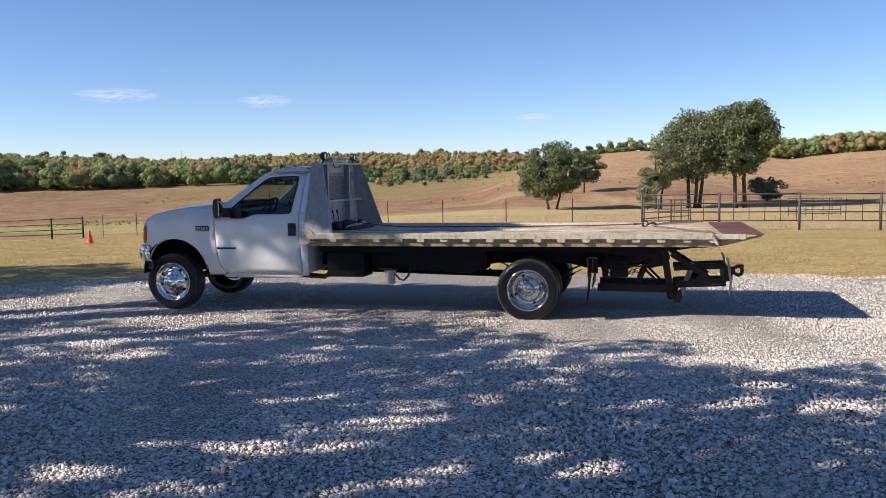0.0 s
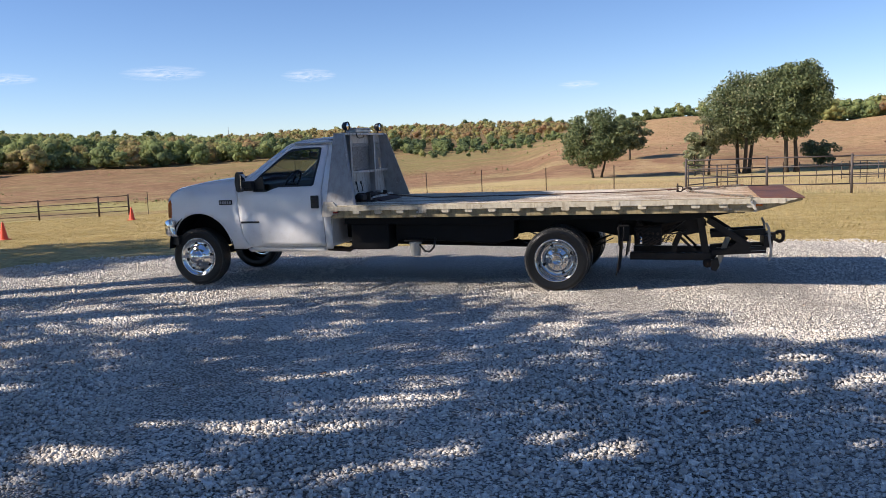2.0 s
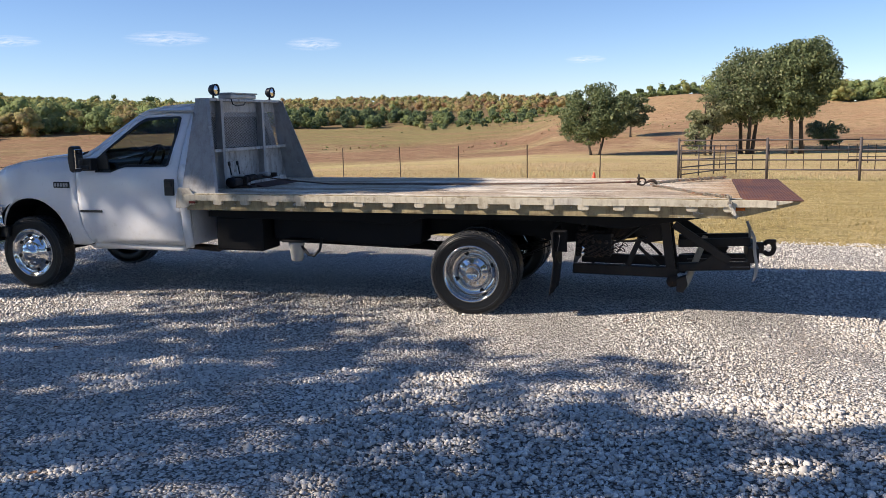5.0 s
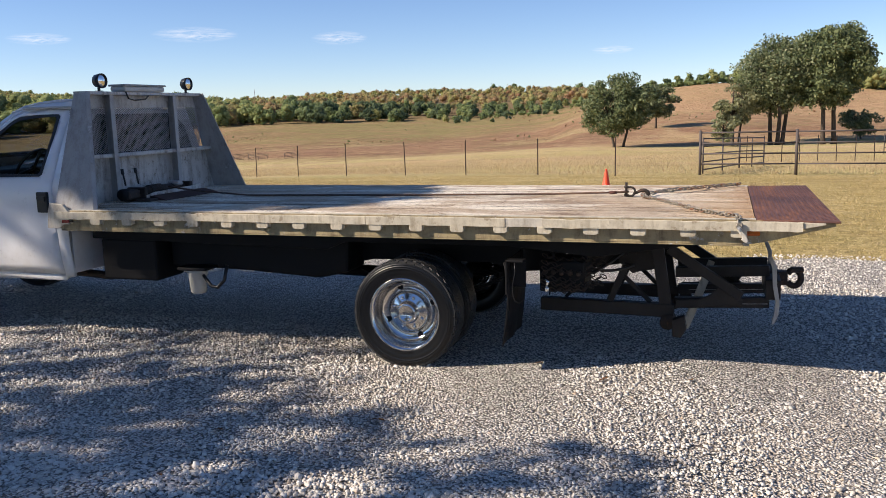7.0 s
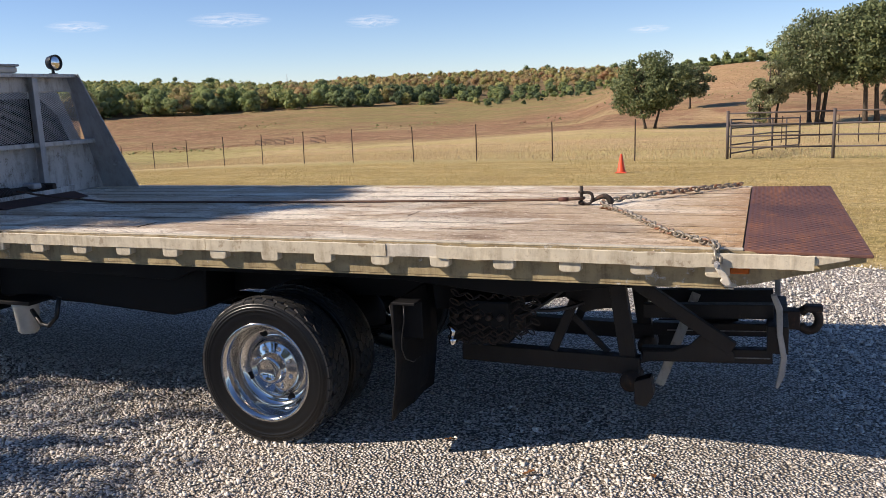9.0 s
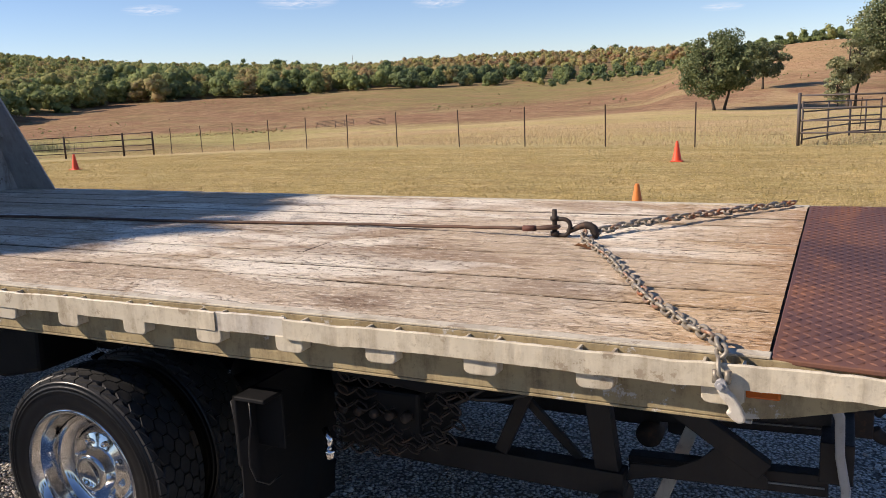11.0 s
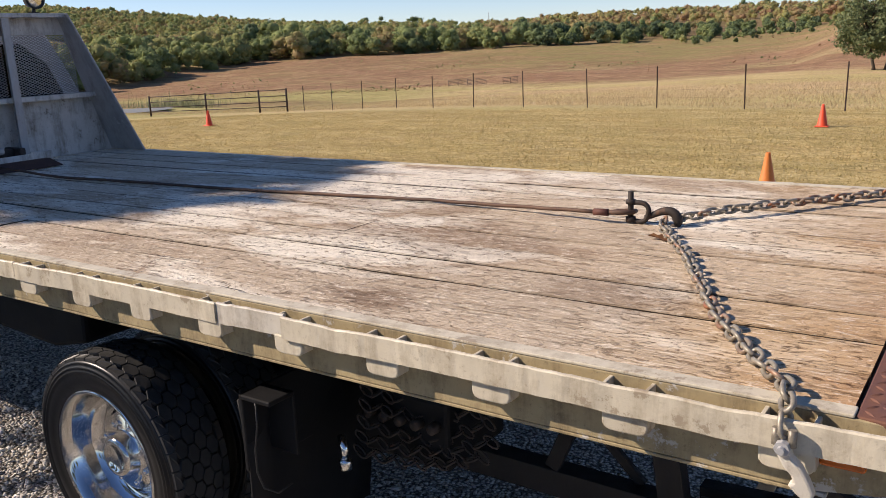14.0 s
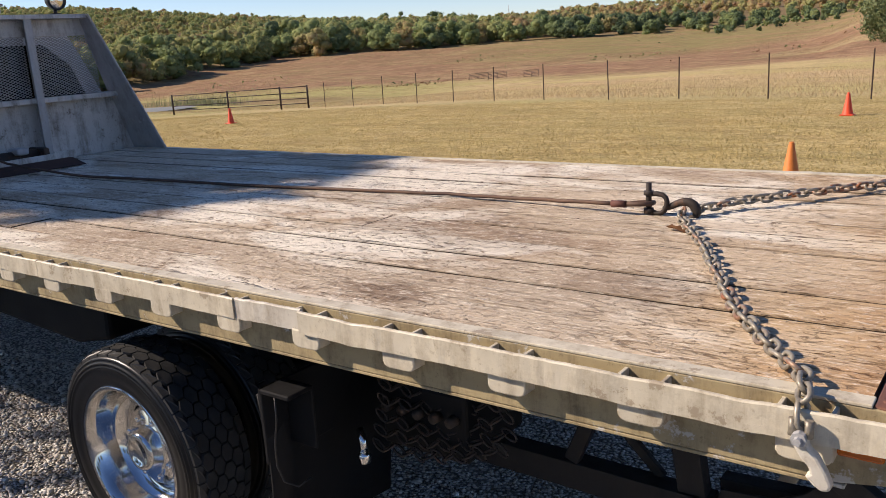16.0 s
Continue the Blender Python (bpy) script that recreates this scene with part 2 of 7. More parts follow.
def plank_material():
    """Weathered grey-tan deck boards with raised grain, splits, flaking, stains and bleached patches."""
    n = Nodes("weathered oak planks", 0.9, 0, 0.12)
    p = n.world_space()
    r = n.by_object()
    comb = n.t.nodes.new("ShaderNodeCombineXYZ")
    n.put(comb, 0, n.math("MULTIPLY", r, 37.0))
    n.put(comb, 2, n.math("MULTIPLY", r, 11.0))
    def along(stretch):
        shift = n.t.nodes.new("ShaderNodeVectorMath")
        shift.operation = "MULTIPLY_ADD"
        n.t.links.new(p, shift.inputs[0])
        shift.inputs[1].default_value = stretch
        n.t.links.new(comb.outputs[0], shift.inputs[2])
        return shift.outputs[0]
    x, y = n.axis(p, 0), n.axis(p, 1)
    board = n.noise(0.7, 3, 0.5, along((0.6, 2.0, 1)))
    grain = n.noise(1.0, 4, 0.68, along((5.0, 110, 60)), 0.9)
    lines = n.noise(1.0, 3, 0.6, along((9.0, 230, 90)), 0.6)
    flake = n.noise(1.0, 5, 0.68, n.world_space((19.0, 56.0, 60.0)), 1.4)
    crumb = n.noise(1.0, 4, 0.65, n.world_space((42.0, 84.0, 60.0)), 0.9)
    splits = n.noise(1.0, 3, 0.5, along((1.3, 42, 20)), 1.0)
    bleach = n.noise(1.3, 6, 0.62, n.world_space((0.75, 1.7, 1)), 0.4)
    blot = n.noise(1.15, 6, 0.65, n.world_space((0.7, 1.5, 1)), 0.4)
    spot = n.noise(3.1, 7, 0.7, n.world_space((0.9, 1.6, 1.0)), 0.2)
    c = n.mix(n.grey(board, 0.35, 0.65), (0.59, 0.46, 0.32), (0.70, 0.57, 0.415))
    c = n.mix(n.grey(r, 0.3, 1, 0.0, 0.4), c, (0.47, 0.395, 0.31))
    c = n.mix(n.grey(blot, 0.48, 0.57, 0, 0.65), c, (0.40, 0.28, 0.185))
    c = n.mix(n.grey(bleach, 0.475, 0.56, 0, 0.9), c, (0.96, 0.88, 0.73))
    # old oil stains
    for sx, sy, wide, deep in ((1.14, 0.10, 0.20, 0.75), (0.95, 0.72, 0.40, 0.38), (0.3, 1.05, 0.4, 0.25), (1.75, 0.42, 0.28, 0.45)):
        du, dv = n.math("MULTIPLY", n.math("SUBTRACT", x, sx), 0.8), n.math("MULTIPLY", n.math("SUBTRACT", y, sy), 1.6)
        d = n.math("SQRT", n.math("ADD", n.math("MULTIPLY", du, du), n.math("MULTIPLY", dv, dv)))
        d = n.math("ADD", d, n.math("MULTIPLY", n.math("SUBTRACT", spot, 0.5), wide * 2.2))
        c = n.mix(n.grey(d, wide * 0.45, wide, deep, 0.0), c, (0.24, 0.155, 0.10))
    # fresher, warmer wood near the tail
    warm = n.math("MULTIPLY", n.grey(n.math("ADD", x, n.math("MULTIPLY", n.math("SUBTRACT", blot, 0.5), 2.2)), 1.45, 2.1), n.grey(r, 0.1, 0.8, 0.35, 0.9))
    c = n.mix(n.math("MULTIPLY", warm, 0.85), c, (0.66, 0.455, 0.25))
    # rust washed from the tail plate into the ends of the boards
    wash = n.math("ADD", x, n.math("MULTIPLY", n.math("SUBTRACT", spot, 0.5), 0.7))
    c = n.mix(n.grey(wash, 2.12, 2.36, 0.0, 0.6), c, (0.42, 0.20, 0.075))
    # raised pale grain, dark hollows, flaked and crumbled places, splits
    patchy = n.noise(4.0, 5, 0.65, n.world_space((0.5, 1.4, 1)), 0.5)
    c = n.mix(n.math("MULTIPLY", n.grey(grain, 0.34, 0.48, 0.6, 0.0), n.grey(patchy, 0.62, 0.44, 0.15, 1.0)), c, n.mix(1.0, c, (0.45, 0.38, 0.32), "MULTIPLY"))
    c = n.mix(n.math("MULTIPLY", n.grey(lines, 0.30, 0.42, 0.75, 0.0), n.grey(patchy, 0.40, 0.60)), c, n.mix(1.0, c, (0.42, 0.35, 0.29), "MULTIPLY"))
    c = n.mix(n.math("MULTIPLY", n.grey(lines, 0.55, 0.66, 0.0, 0.6), n.grey(patchy, 0.60, 0.42)), c, (0.93, 0.84, 0.69))
    worn = n.grey(bleach, 0.40, 0.55, 0.35, 1.0)
    hollow = n.math("MULTIPLY", n.grey(flake, 0.565, 0.61), worn)
    c = n.mix(n.math("MULTIPLY", hollow, 0.9), c, n.mix(1.0, c, (0.30, 0.23, 0.18), "MULTIPLY"))
    c = n.mix(n.grey(flake, 0.34, 0.44, 0.7, 0.0), c, (0.93, 0.84, 0.69))
    pit = n.math("MULTIPLY", n.grey(crumb, 0.63, 0.68), n.grey(spot, 0.45, 0.60))
    c = n.mix(pit, c, (0.13, 0.088, 0.06))
    c = n.mix(n.grey(splits, 0.715, 0.73, 0, 0.95), c, (0.035, 0.025, 0.018))
    # dirt and shade in the joints: board sides and ends are painted near black
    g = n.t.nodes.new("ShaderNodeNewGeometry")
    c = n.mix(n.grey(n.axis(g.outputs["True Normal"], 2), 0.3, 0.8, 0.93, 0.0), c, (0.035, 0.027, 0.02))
    n.set("Base Color", c)
    high = n.math("ADD", n.math("MULTIPLY", lines, 0.25), n.math("ADD", n.math("MULTIPLY", grain, 0.4), n.math("MULTIPLY", flake, -0.7)))
    high = n.math("SUBTRACT", high, n.math("ADD", n.math("MULTIPLY", hollow, 0.5), n.math("MULTIPLY", pit, 0.5)))
    n.bump(n.math("SUBTRACT", high, n.grey(splits, 0.69, 0.73, 0, 1.2)), 1.0, 0.011)
    return n.mat


def painted_metal(name, col, chip, rough=0.5, worn=0.6, dirt=0.5, grime=(0.13, 0.10, 0.07)):
    n = Nodes(name, rough, 0.0, 0.4)
    p = n.world_space()
    a = n.noise(2.2, 8, 0.72, p)
    b = n.noise(16.0, 8, 0.75, p)
    e = n.noise(60.0, 5, 0.7, p)
    drip = n.noise(3.0, 7, 0.7, n.world_space((5, 5, 0.7)))
    c = n.mix(n.grey(a, 0.35, 0.68), col, tuple(k * 0.74 for k in col))
    c = n.mix(n.grey(n.math("ADD", n.math("MULTIPLY", drip, 0.6), n.math("MULTIPLY", b, 0.4)), 0.47, 0.66, 0, dirt), c, grime)
    c = n.mix(n.grey(e, 0.58, 0.75, 0, dirt * 0.8), c, grime)
    c = n.mix(n.grey(n.math("ADD", n.math("MULTIPLY", a, 0.5), n.math("MULTIPLY", b, 0.5)), worn, worn + 0.025), c, chip)
    n.set("Base Color", c)
    n.set("Roughness", n.grey(b, 0.3, 0.7, rough * 0.8, min(1, rough * 1.4)))
    n.bump(n.math("ADD", b, n.math("MULTIPLY", e, 0.5)), 0.3, 0.004)
    return n.mat


def rusty_metal(name, col=(0.16, 0.062, 0.045), dark=(0.07, 0.03, 0.025), glow=None):
    n = Nodes(name, 0.7, 0.15, 0.4)
    a = n.noise(2.2, 7, 0.7)
    b = n.noise(30.0, 5, 0.7)
    c = n.mix(n.grey(a, 0.35, 0.65), col, dark)
    c = n.mix(n.grey(b, 0.55, 0.8, 0, 0.5), c, (0.26, 0.12, 0.06))
    if glow:
        c = n.mix(n.grey(n.noise(3.0, 7, 0.7, n.world_space((2.2, 0.8, 1))), 0.50, 0.64, 0, 0.4), c, glow)
    n.set("Base Color", c)
    n.bump(b, 0.3, 0.003)
    return n.mat


def car_paint():
    n = Nodes("white paint", 0.22, 0.0, 0.5)
    a = n.noise(1.6, 5, 0.6)
    b = n.noise(14.0, 6, 0.7)
    low = n.grey(n.math("ADD", n.axis(n.world_space(), 2), n.math("MULTIPLY", n.math("SUBTRACT", b, 0.5), 0.5)), 0.45, 0.85, 0.45, 0.0)
    c = n.mix(n.grey(a, 0.35, 0.7), (0.82, 0.83, 0.85), (0.76, 0.77, 0.79))
    c = n.mix(low, c, (0.50, 0.46, 0.39))
    n.set("Base Color", c)
    n.set("Coat Weight", 0.6)
    n.set("Coat Roughness", 0.08)
    n.set("Roughness", n.grey(b, 0.3, 0.7, 0.25, 0.4))
    return n.mat


def chrome(name="chrome", rough=0.06, tone=0.80):
    n = Nodes(name, rough, 1.0)
    a = n.noise(6.0, 5, 0.6)
    n.set("Base Color", n.mix(n.grey(a, 0.4, 0.75), (tone, tone, tone), (tone * 0.75, tone * 0.725, tone * 0.69)))
    n.set("Roughness", n.grey(n.noise(40, 4, 0.7), 0.4, 0.8, rough, rough + 0.14))
    return n.mat


def glass_material(name, tint=(0.75, 0.85, 0.82), rough=0.0):
    n = Nodes(name, rough, 0)
    mixer = n.t.nodes.new("ShaderNodeMixShader")
    face = n.t.nodes.new("ShaderNodeLayerWeight")
    face.inputs[0].default_value = 0.5
    fres = n.math("ADD", n.math("MULTIPLY", n.math("POWER", face.outputs["Facing"], 4.0), 0.7), 0.02)
    clear = n.t.nodes.new("ShaderNodeBsdfTransparent")
    clear.inputs[0].default_value = (*tint, 1)
    gloss = n.t.nodes.new("ShaderNodeBsdfGlossy")
    gloss.inputs["Roughness"].default_value = 0.02
    n.t.links.new(fres, mixer.inputs[0])
    n.t.links.new(clear.outputs[0], mixer.inputs[1])
    n.t.links.new(gloss.outputs[0], mixer.inputs[2])
    n.t.links.new(mixer.outputs[0], n.t.nodes["Material Output"].inputs[0])
    return n.mat


def water_material():
    n = Nodes("pond water", 0.5, 0, 0.25)
    n.set("Base Color", n.mix(n.noise(0.6, 4, 0.6), (0.20, 0.20, 0.17), (0.28, 0.275, 0.24)))
    n.bump(n.noise(8.0, 4, 0.6), 0.15, 0.02)
    return n.mat


def cloud_material():
    """Thin white cirrus, ragged at its edges."""
    n = Nodes("thin cirrus", 1.0, 0, 0.0)
    o = n.co.outputs["Object"]
    x, z = n.axis(o, 0), n.axis(o, 2)
    r2 = n.math("ADD", n.math("MULTIPLY", x, x), n.math("MULTIPLY", z, z))
    puff = n.noise(2.2, 8, 0.68, n.space((1.0, 1.0, 2.0)), 0.8)
    a = n.math("MULTIPLY", n.grey(r2, 0.0, 0.9, 1.0, 0.0), n.grey(puff, 0.40, 0.75))
    n.set("Base Color", (0.0, 0.0, 0.0, 1))
    # the wisps glow to look sunlit; the sun alone leaves them grey
    n.set("Emission Color", (0.86, 0.88, 0.92, 1))
    n.set("Emission Strength", 0.9)
    n.set("Alpha", n.math("MULTIPLY", a, 0.8))
    return n.mat


def link_material():
    n = Nodes("galvanised chain steel", 0.45, 0.3, 0.5)
    r = n.by_object()
    a = n.noise(25.0, 6, 0.7)
    c = n.mix(n.grey(a, 0.35, 0.65), (0.37, 0.335, 0.27), (0.17, 0.145, 0.11))
    rust = n.math("MULTIPLY", n.grey(r, 0.62, 0.78), n.grey(n.noise(40.0, 4, 0.6), 0.4, 0.6))
    n.set("Base Color", n.mix(rust, c, (0.30, 0.12, 0.055)))
    n.bump(n.noise(180.0, 3, 0.6), 0.2, 0.001)
    return n.mat


M = {
    "ground": ground_material(), "gravel": gravel_material(), "stone": stone_material(), "bark": bark_material(),
    "plank": plank_material(), "paint": car_paint(), "chrome": chrome(), "polished": chrome("polished aluminium", 0.1), "dull_chrome": chrome("dulled chrome", 0.06, 0.62),
    "cream": painted_metal("chipped cream paint", (0.68, 0.615, 0.475), (0.34, 0.28, 0.20), 0.5, 0.565, 0.75, (0.24, 0.185, 0.115)),
    "grey_steel": painted_metal("grey weathered aluminium", (0.43, 0.43, 0.425), (0.45, 0.45, 0.44), 0.5, 0.58),
    "grimy": painted_metal("grimy cream paint with rail shade put in", (0.44, 0.355, 0.20), (0.47, 0.45, 0.40), 0.55, 0.57, 0.9, (0.12, 0.085, 0.045)),
    "scuffed": painted_metal("scuffed pale sheet metal", (0.58, 0.57, 0.545), (0.20, 0.175, 0.15), 0.5, 0.57, 0.85),
    "pale": painted_metal("worn pale paint", (0.66, 0.615, 0.52), (0.42, 0.38, 0.32), 0.55, 0.55, 0.8, (0.25, 0.20, 0.14)),
    "mesh": painted_metal("bare expanded steel", (0.44, 0.44, 0.44), (0.4, 0.38, 0.36), 0.4, 0.6, 0.3),
    "rust": rusty_metal("rusty diamond plate"), "tail_rust": rusty_metal("worn rusty tread plate", (0.155, 0.075, 0.06), (0.085, 0.045, 0.045), (0.30, 0.125, 0.055)), "old_rust": rusty_metal("dark oily rust", (0.085, 0.042, 0.032), (0.04, 0.022, 0.018)), "old_iron": rusty_metal("oiled old iron", (0.055, 0.04, 0.032), (0.03, 0.024, 0.02)),
    "link": link_material(), "wire_rope": rusty_metal("rusty wire rope", (0.15, 0.085, 0.055), (0.06, 0.04, 0.032)),
    "lift_paint": painted_metal("dusty black lift paint", (0.017, 0.0145, 0.0145), (0.05, 0.035, 0.03), 0.55, 0.58, 0.45, (0.04, 0.032, 0.027)),
    "black": simple("black chassis paint", (0.009, 0.009, 0.01), 0.6, 0, 0.4, 5, 40, 0.2, 0.2),
    "rubber": simple("tyre rubber", (0.005, 0.005, 0.0055), 0.34, 0, 0.35, 9, 50, 0.12, 0.45),
    "tread": simple("dusty tread rubber", (0.045, 0.045, 0.045), 0.42, 0, 0.4, 9, 50, 0.3, 0.4),
    "plastic": simple("black plastic", (0.015, 0.015, 0.016), 0.4, 0, 0.3, 8, 80, 0.1),
    "glass": glass_material("tinted window glass", (0.56, 0.62, 0.60)), "dark_glass": glass_material("dark tinted glass", (0.16, 0.18, 0.18)), "lamp_glass": glass_material("lamp lens", (0.9, 0.9, 0.9)),
    "amber": simple("amber lens", (0.55, 0.13, 0.015), 0.15, 0, 0.15), "red_lens": simple("red lens", (0.14, 0.015, 0.012), 0.2),
    "post": rusty_metal("rusty fence steel", (0.055, 0.033, 0.025), (0.03, 0.02, 0.017)),
    "pipe": painted_metal("grey-brown pipe rail paint", (0.10, 0.082, 0.078), (0.16, 0.09, 0.06), 0.6, 0.62),
    "cone": simple("orange traffic cone plastic", (0.80, 0.085, 0.025), 0.5, 0, 0.15, 12),
    "old_cone": simple("faded orange traffic cone plastic", (0.66, 0.20, 0.035), 0.55, 0, 0.2, 12),
    "seat": simple("brown seat cloth", (0.16, 0.06, 0.035), 0.9), "white_plastic": simple("dirty white plastic", (0.55, 0.54, 0.50), 0.5),
    "water": water_material(), "cloud": cloud_material(),
    "oak": leaf_material("oak leaves", [(0, (0.095, 0.125, 0.06)), (0.5, (0.175, 0.21, 0.10)), (0.85, (0.26, 0.285, 0.145)), (1, (0.33, 0.32, 0.18))]),
    "dark_oak": leaf_material("dark oak leaves", [(0, (0.08, 0.11, 0.05)), (0.6, (0.15, 0.185, 0.08)), (1, (0.25, 0.27, 0.12))]),
    "pale_oak": leaf_material("pale oak leaves", [(0, (0.16, 0.18, 0.09)), (0.5, (0.27, 0.285, 0.145)), (1, (0.38, 0.37, 0.21))]),
    "woods": leaf_material("autumn woodland leaves", [(0, (0.14, 0.19, 0.105)), (0.3, (0.32, 0.385, 0.155)), (0.5, (0.45, 0.43, 0.17)), (0.66, (0.45, 0.345, 0.17)), (0.82, (0.45, 0.28, 0.15)), (1, (0.33, 0.18, 0.11))], "tone", 0.9, 0.42, 0.2),
    "blade": leaf_material("dry grass blades", [(0, (0.26, 0.21, 0.08)), (0.3, (0.42, 0.325, 0.125)), (0.7, (0.56, 0.43, 0.185)), (1, (0.70, 0.56, 0.29))], None, 0.8, 0.3),
    "tall_blade": leaf_material("tall dry grass", [(0, (0.36, 0.27, 0.135)), (0.4, (0.52, 0.39, 0.21)), (1, (0.66, 0.52, 0.31))], None, 0.85, 0.3),
    "weed": leaf_material("field weeds", [(0, (0.20, 0.17, 0.07)), (0.3, (0.25, 0.145, 0.09)), (0.7, (0.36, 0.21, 0.13)), (1, (0.46, 0.33, 0.18))], None, 0.9, 0.2),
    "dead_leaf": leaf_material("fallen leaves", [(0, (0.12, 0.05, 0.02)), (1, (0.30, 0.15, 0.06))], None, 0.8, 0.2),
}

# ---- building helpers ----
def part(name, bm, material, parent=None, label="", smooth=False):
    """Links a bmesh as one mesh object, under a thing or a part."""
    me = bpy.data.meshes.new(name)
    if smooth:
        for f in bm.faces:
            f.smooth = True
    bm.to_mesh(me)
    bm.free()
    me.materials.append(material)
    ob = new(name, me)
    if parent:
        ob.parent = parent
    if label:
        ob["label"] = label
    return ob


def thing(name, label, category, group="", kind="", at=(0, 0, 0), turn=0.0):
    ob = new(name)
    ob.empty_display_size = 0.2
    ob.matrix_basis = pose(*at, 0, 0, turn)
    return tagged(ob, label, category, group, kind)


def sheet(name, verts, faces, material, parent=None, tones=None, smooth=False):
    """One mesh object from arrays of vertices and of faces with equal corner counts."""
    me = bpy.data.meshes.new(name)
    v, f = np.asarray(verts, np.float32), np.asarray(faces, np.int32)
    k = f.shape[1]
    me.vertices.add(len(v)), me.loops.add(f.size), me.polygons.add(len(f))
    me.vertices.foreach_set("co", v.ravel())
    me.loops.foreach_set("vertex_index", f.ravel())
    me.polygons.foreach_set("loop_start", np.arange(len(f), dtype=np.int32) * k)
    me.polygons.foreach_set("loop_total", np.full(len(f), k, np.int32))
    if smooth:
        me.polygons.foreach_set("use_smooth", np.ones(len(f), bool))
    if tones is not None:
        me.attributes.new("tone", "FLOAT", "POINT").data.foreach_set("value", np.asarray(tones, np.float32))
    me.update(calc_edges=True)
    me.materials.append(material)
    ob = new(name, me)
    if parent:
        ob.parent = parent
    return ob


def box(bm, x0, x1, y0, y1, z0, z1, bevel=0.0, m=None):
    """A box with bevelled edges, added to bm."""
    b = bmesh.new()
    bmesh.ops.create_cube(b, size=1, matrix=Matrix.Translation(((x0 + x1) / 2, (y0 + y1) / 2, (z0 + z1) / 2)) @ Matrix.Diagonal((abs(x1 - x0), abs(y1 - y0), abs(z1 - z0), 1)))
    if bevel:
        bmesh.ops.bevel(b, geom=b.edges, offset=bevel, segments=2, profile=0.5, affect="EDGES")
    return merge(bm, b, m)


def merge(bm, b, m=None):
    if m:
        bmesh.ops.transform(b, matrix=m, verts=b.verts)
    me = bpy.data.meshes.new("t")
    b.to_mesh(me)
    b.free()
    bm.from_mesh(me)
    bpy.data.meshes.remove(me)
    return bm


def prism(bm, poly, a0, a1, axis="y", bevel=0.0, m=None):
    """A flat outline pushed along an axis. poly: (x, z) for y, (y, z) for x, (x, y) for z."""
    b = bmesh.new()
    def at(p, a):
        return {"y": (p[0], a, p[1]), "x": (a, p[0], p[1]), "z": (p[0], p[1], a)}[axis]
    lo, hi = [b.verts.new(at(p, a0)) for p in poly], [b.verts.new(at(p, a1)) for p in poly]
    b.faces.new(lo), b.faces.new(hi[::-1])
    for i in range(len(poly)):
        j = (i + 1) % len(poly)
        b.faces.new((lo[j], lo[i], hi[i], hi[j]))
    bmesh.ops.recalc_face_normals(b, faces=b.faces)
    if bevel:
        bmesh.ops.bevel(b, geom=b.edges, offset=bevel, segments=2, profile=0.5, affect="EDGES")
    return merge(bm, b, m)


def tube(bm, pts, radius, seg=10, cap=True):
    """A round tube along points; radius: one number or one per point."""
    pts = [Vector(p) for p in pts]
    radii = radius if isinstance(radius, (list, tuple)) else [radius] * len(pts)
    rings, side = [], None
    for i, p in enumerate(pts):
        d = (pts[min(i + 1, len(pts) - 1)] - pts[max(i - 1, 0)]).normalized()
        if side is None:
            side = d.orthogonal().normalized()
        side = (side - d * side.dot(d)).normalized()
        up = d.cross(side)
        rings.append([bm.verts.new(p + (side * math.cos(a) + up * math.sin(a)) * radii[i]) for a in (2 * math.pi * k / seg for k in range(seg))])
    for a, b in zip(rings, rings[1:]):
        for k in range(seg):
            bm.faces.new((a[k], a[(k + 1) % seg], b[(k + 1) % seg], b[k])).smooth = True
    if cap:
        bm.faces.new(rings[0][::-1]), bm.faces.new(rings[-1])
    return bm


def beam(bm, a, b, w, h, bevel=0.004):
    """A square bar from a to b, w wide and h high."""
    a, b = Vector(a), Vector(b)
    d = (b - a)
    x = d.normalized()
    up = Vector((0, 0, 1)) if abs(x.z) < 0.95 else Vector((1, 0, 0))
    y = up.cross(x).normalized()
    z = x.cross(y)
    m = Matrix((x, y, z)).transposed().to_4x4()
    m.translation = (a + b) / 2
    return box(bm, -d.length / 2, d.length / 2, -w / 2, w / 2, -h / 2, h / 2, bevel, m)


def lathe(bm, profile, centre, axis="y", seg=40, smooth=True):
    """Turns a profile of (distance along the axis, radius) round an axis through centre."""
    c = Vector(centre)
    rings = []
    for d, r in profile:
        ring = []
        for k in range(seg):
            a = 2 * math.pi * k / seg
            u, v = r * math.cos(a), r * math.sin(a)
            ring.append(bm.verts.new(c + {"y": Vector((u, d, v)), "x": Vector((d, u, v)), "z": Vector((u, v, d))}[axis]))
        rings.append(ring)
    for a, b in zip(rings, rings[1:]):
        for k in range(seg):
            bm.faces.new((a[k], a[(k + 1) % seg], b[(k + 1) % seg], b[k])).smooth = smooth
    return bm


rng = np.random.default_rng(7)


# ---- the land ----
EYE0 = (1.4, -10.5)
RADII = (0, 18, 27, 33, 50, 70, 95, 150, 240)
FALL = (0.0, -0.02, -0.22, -0.36, -1.0, -1.6, -2.15, -1.9)
AZIMUTHS = (-60, -20, -12, -9, -4, 0.3, 4.4, 8, 12, 17, 42, 48, 52, 56, 70)
RISE = (1.6, 1.25, 0.88, 0.60, 0.95, 1.37, 1.05, 0.30, -0.30, -0.52, -0.62, -0.80, -1.05, -1.5, -1.7)


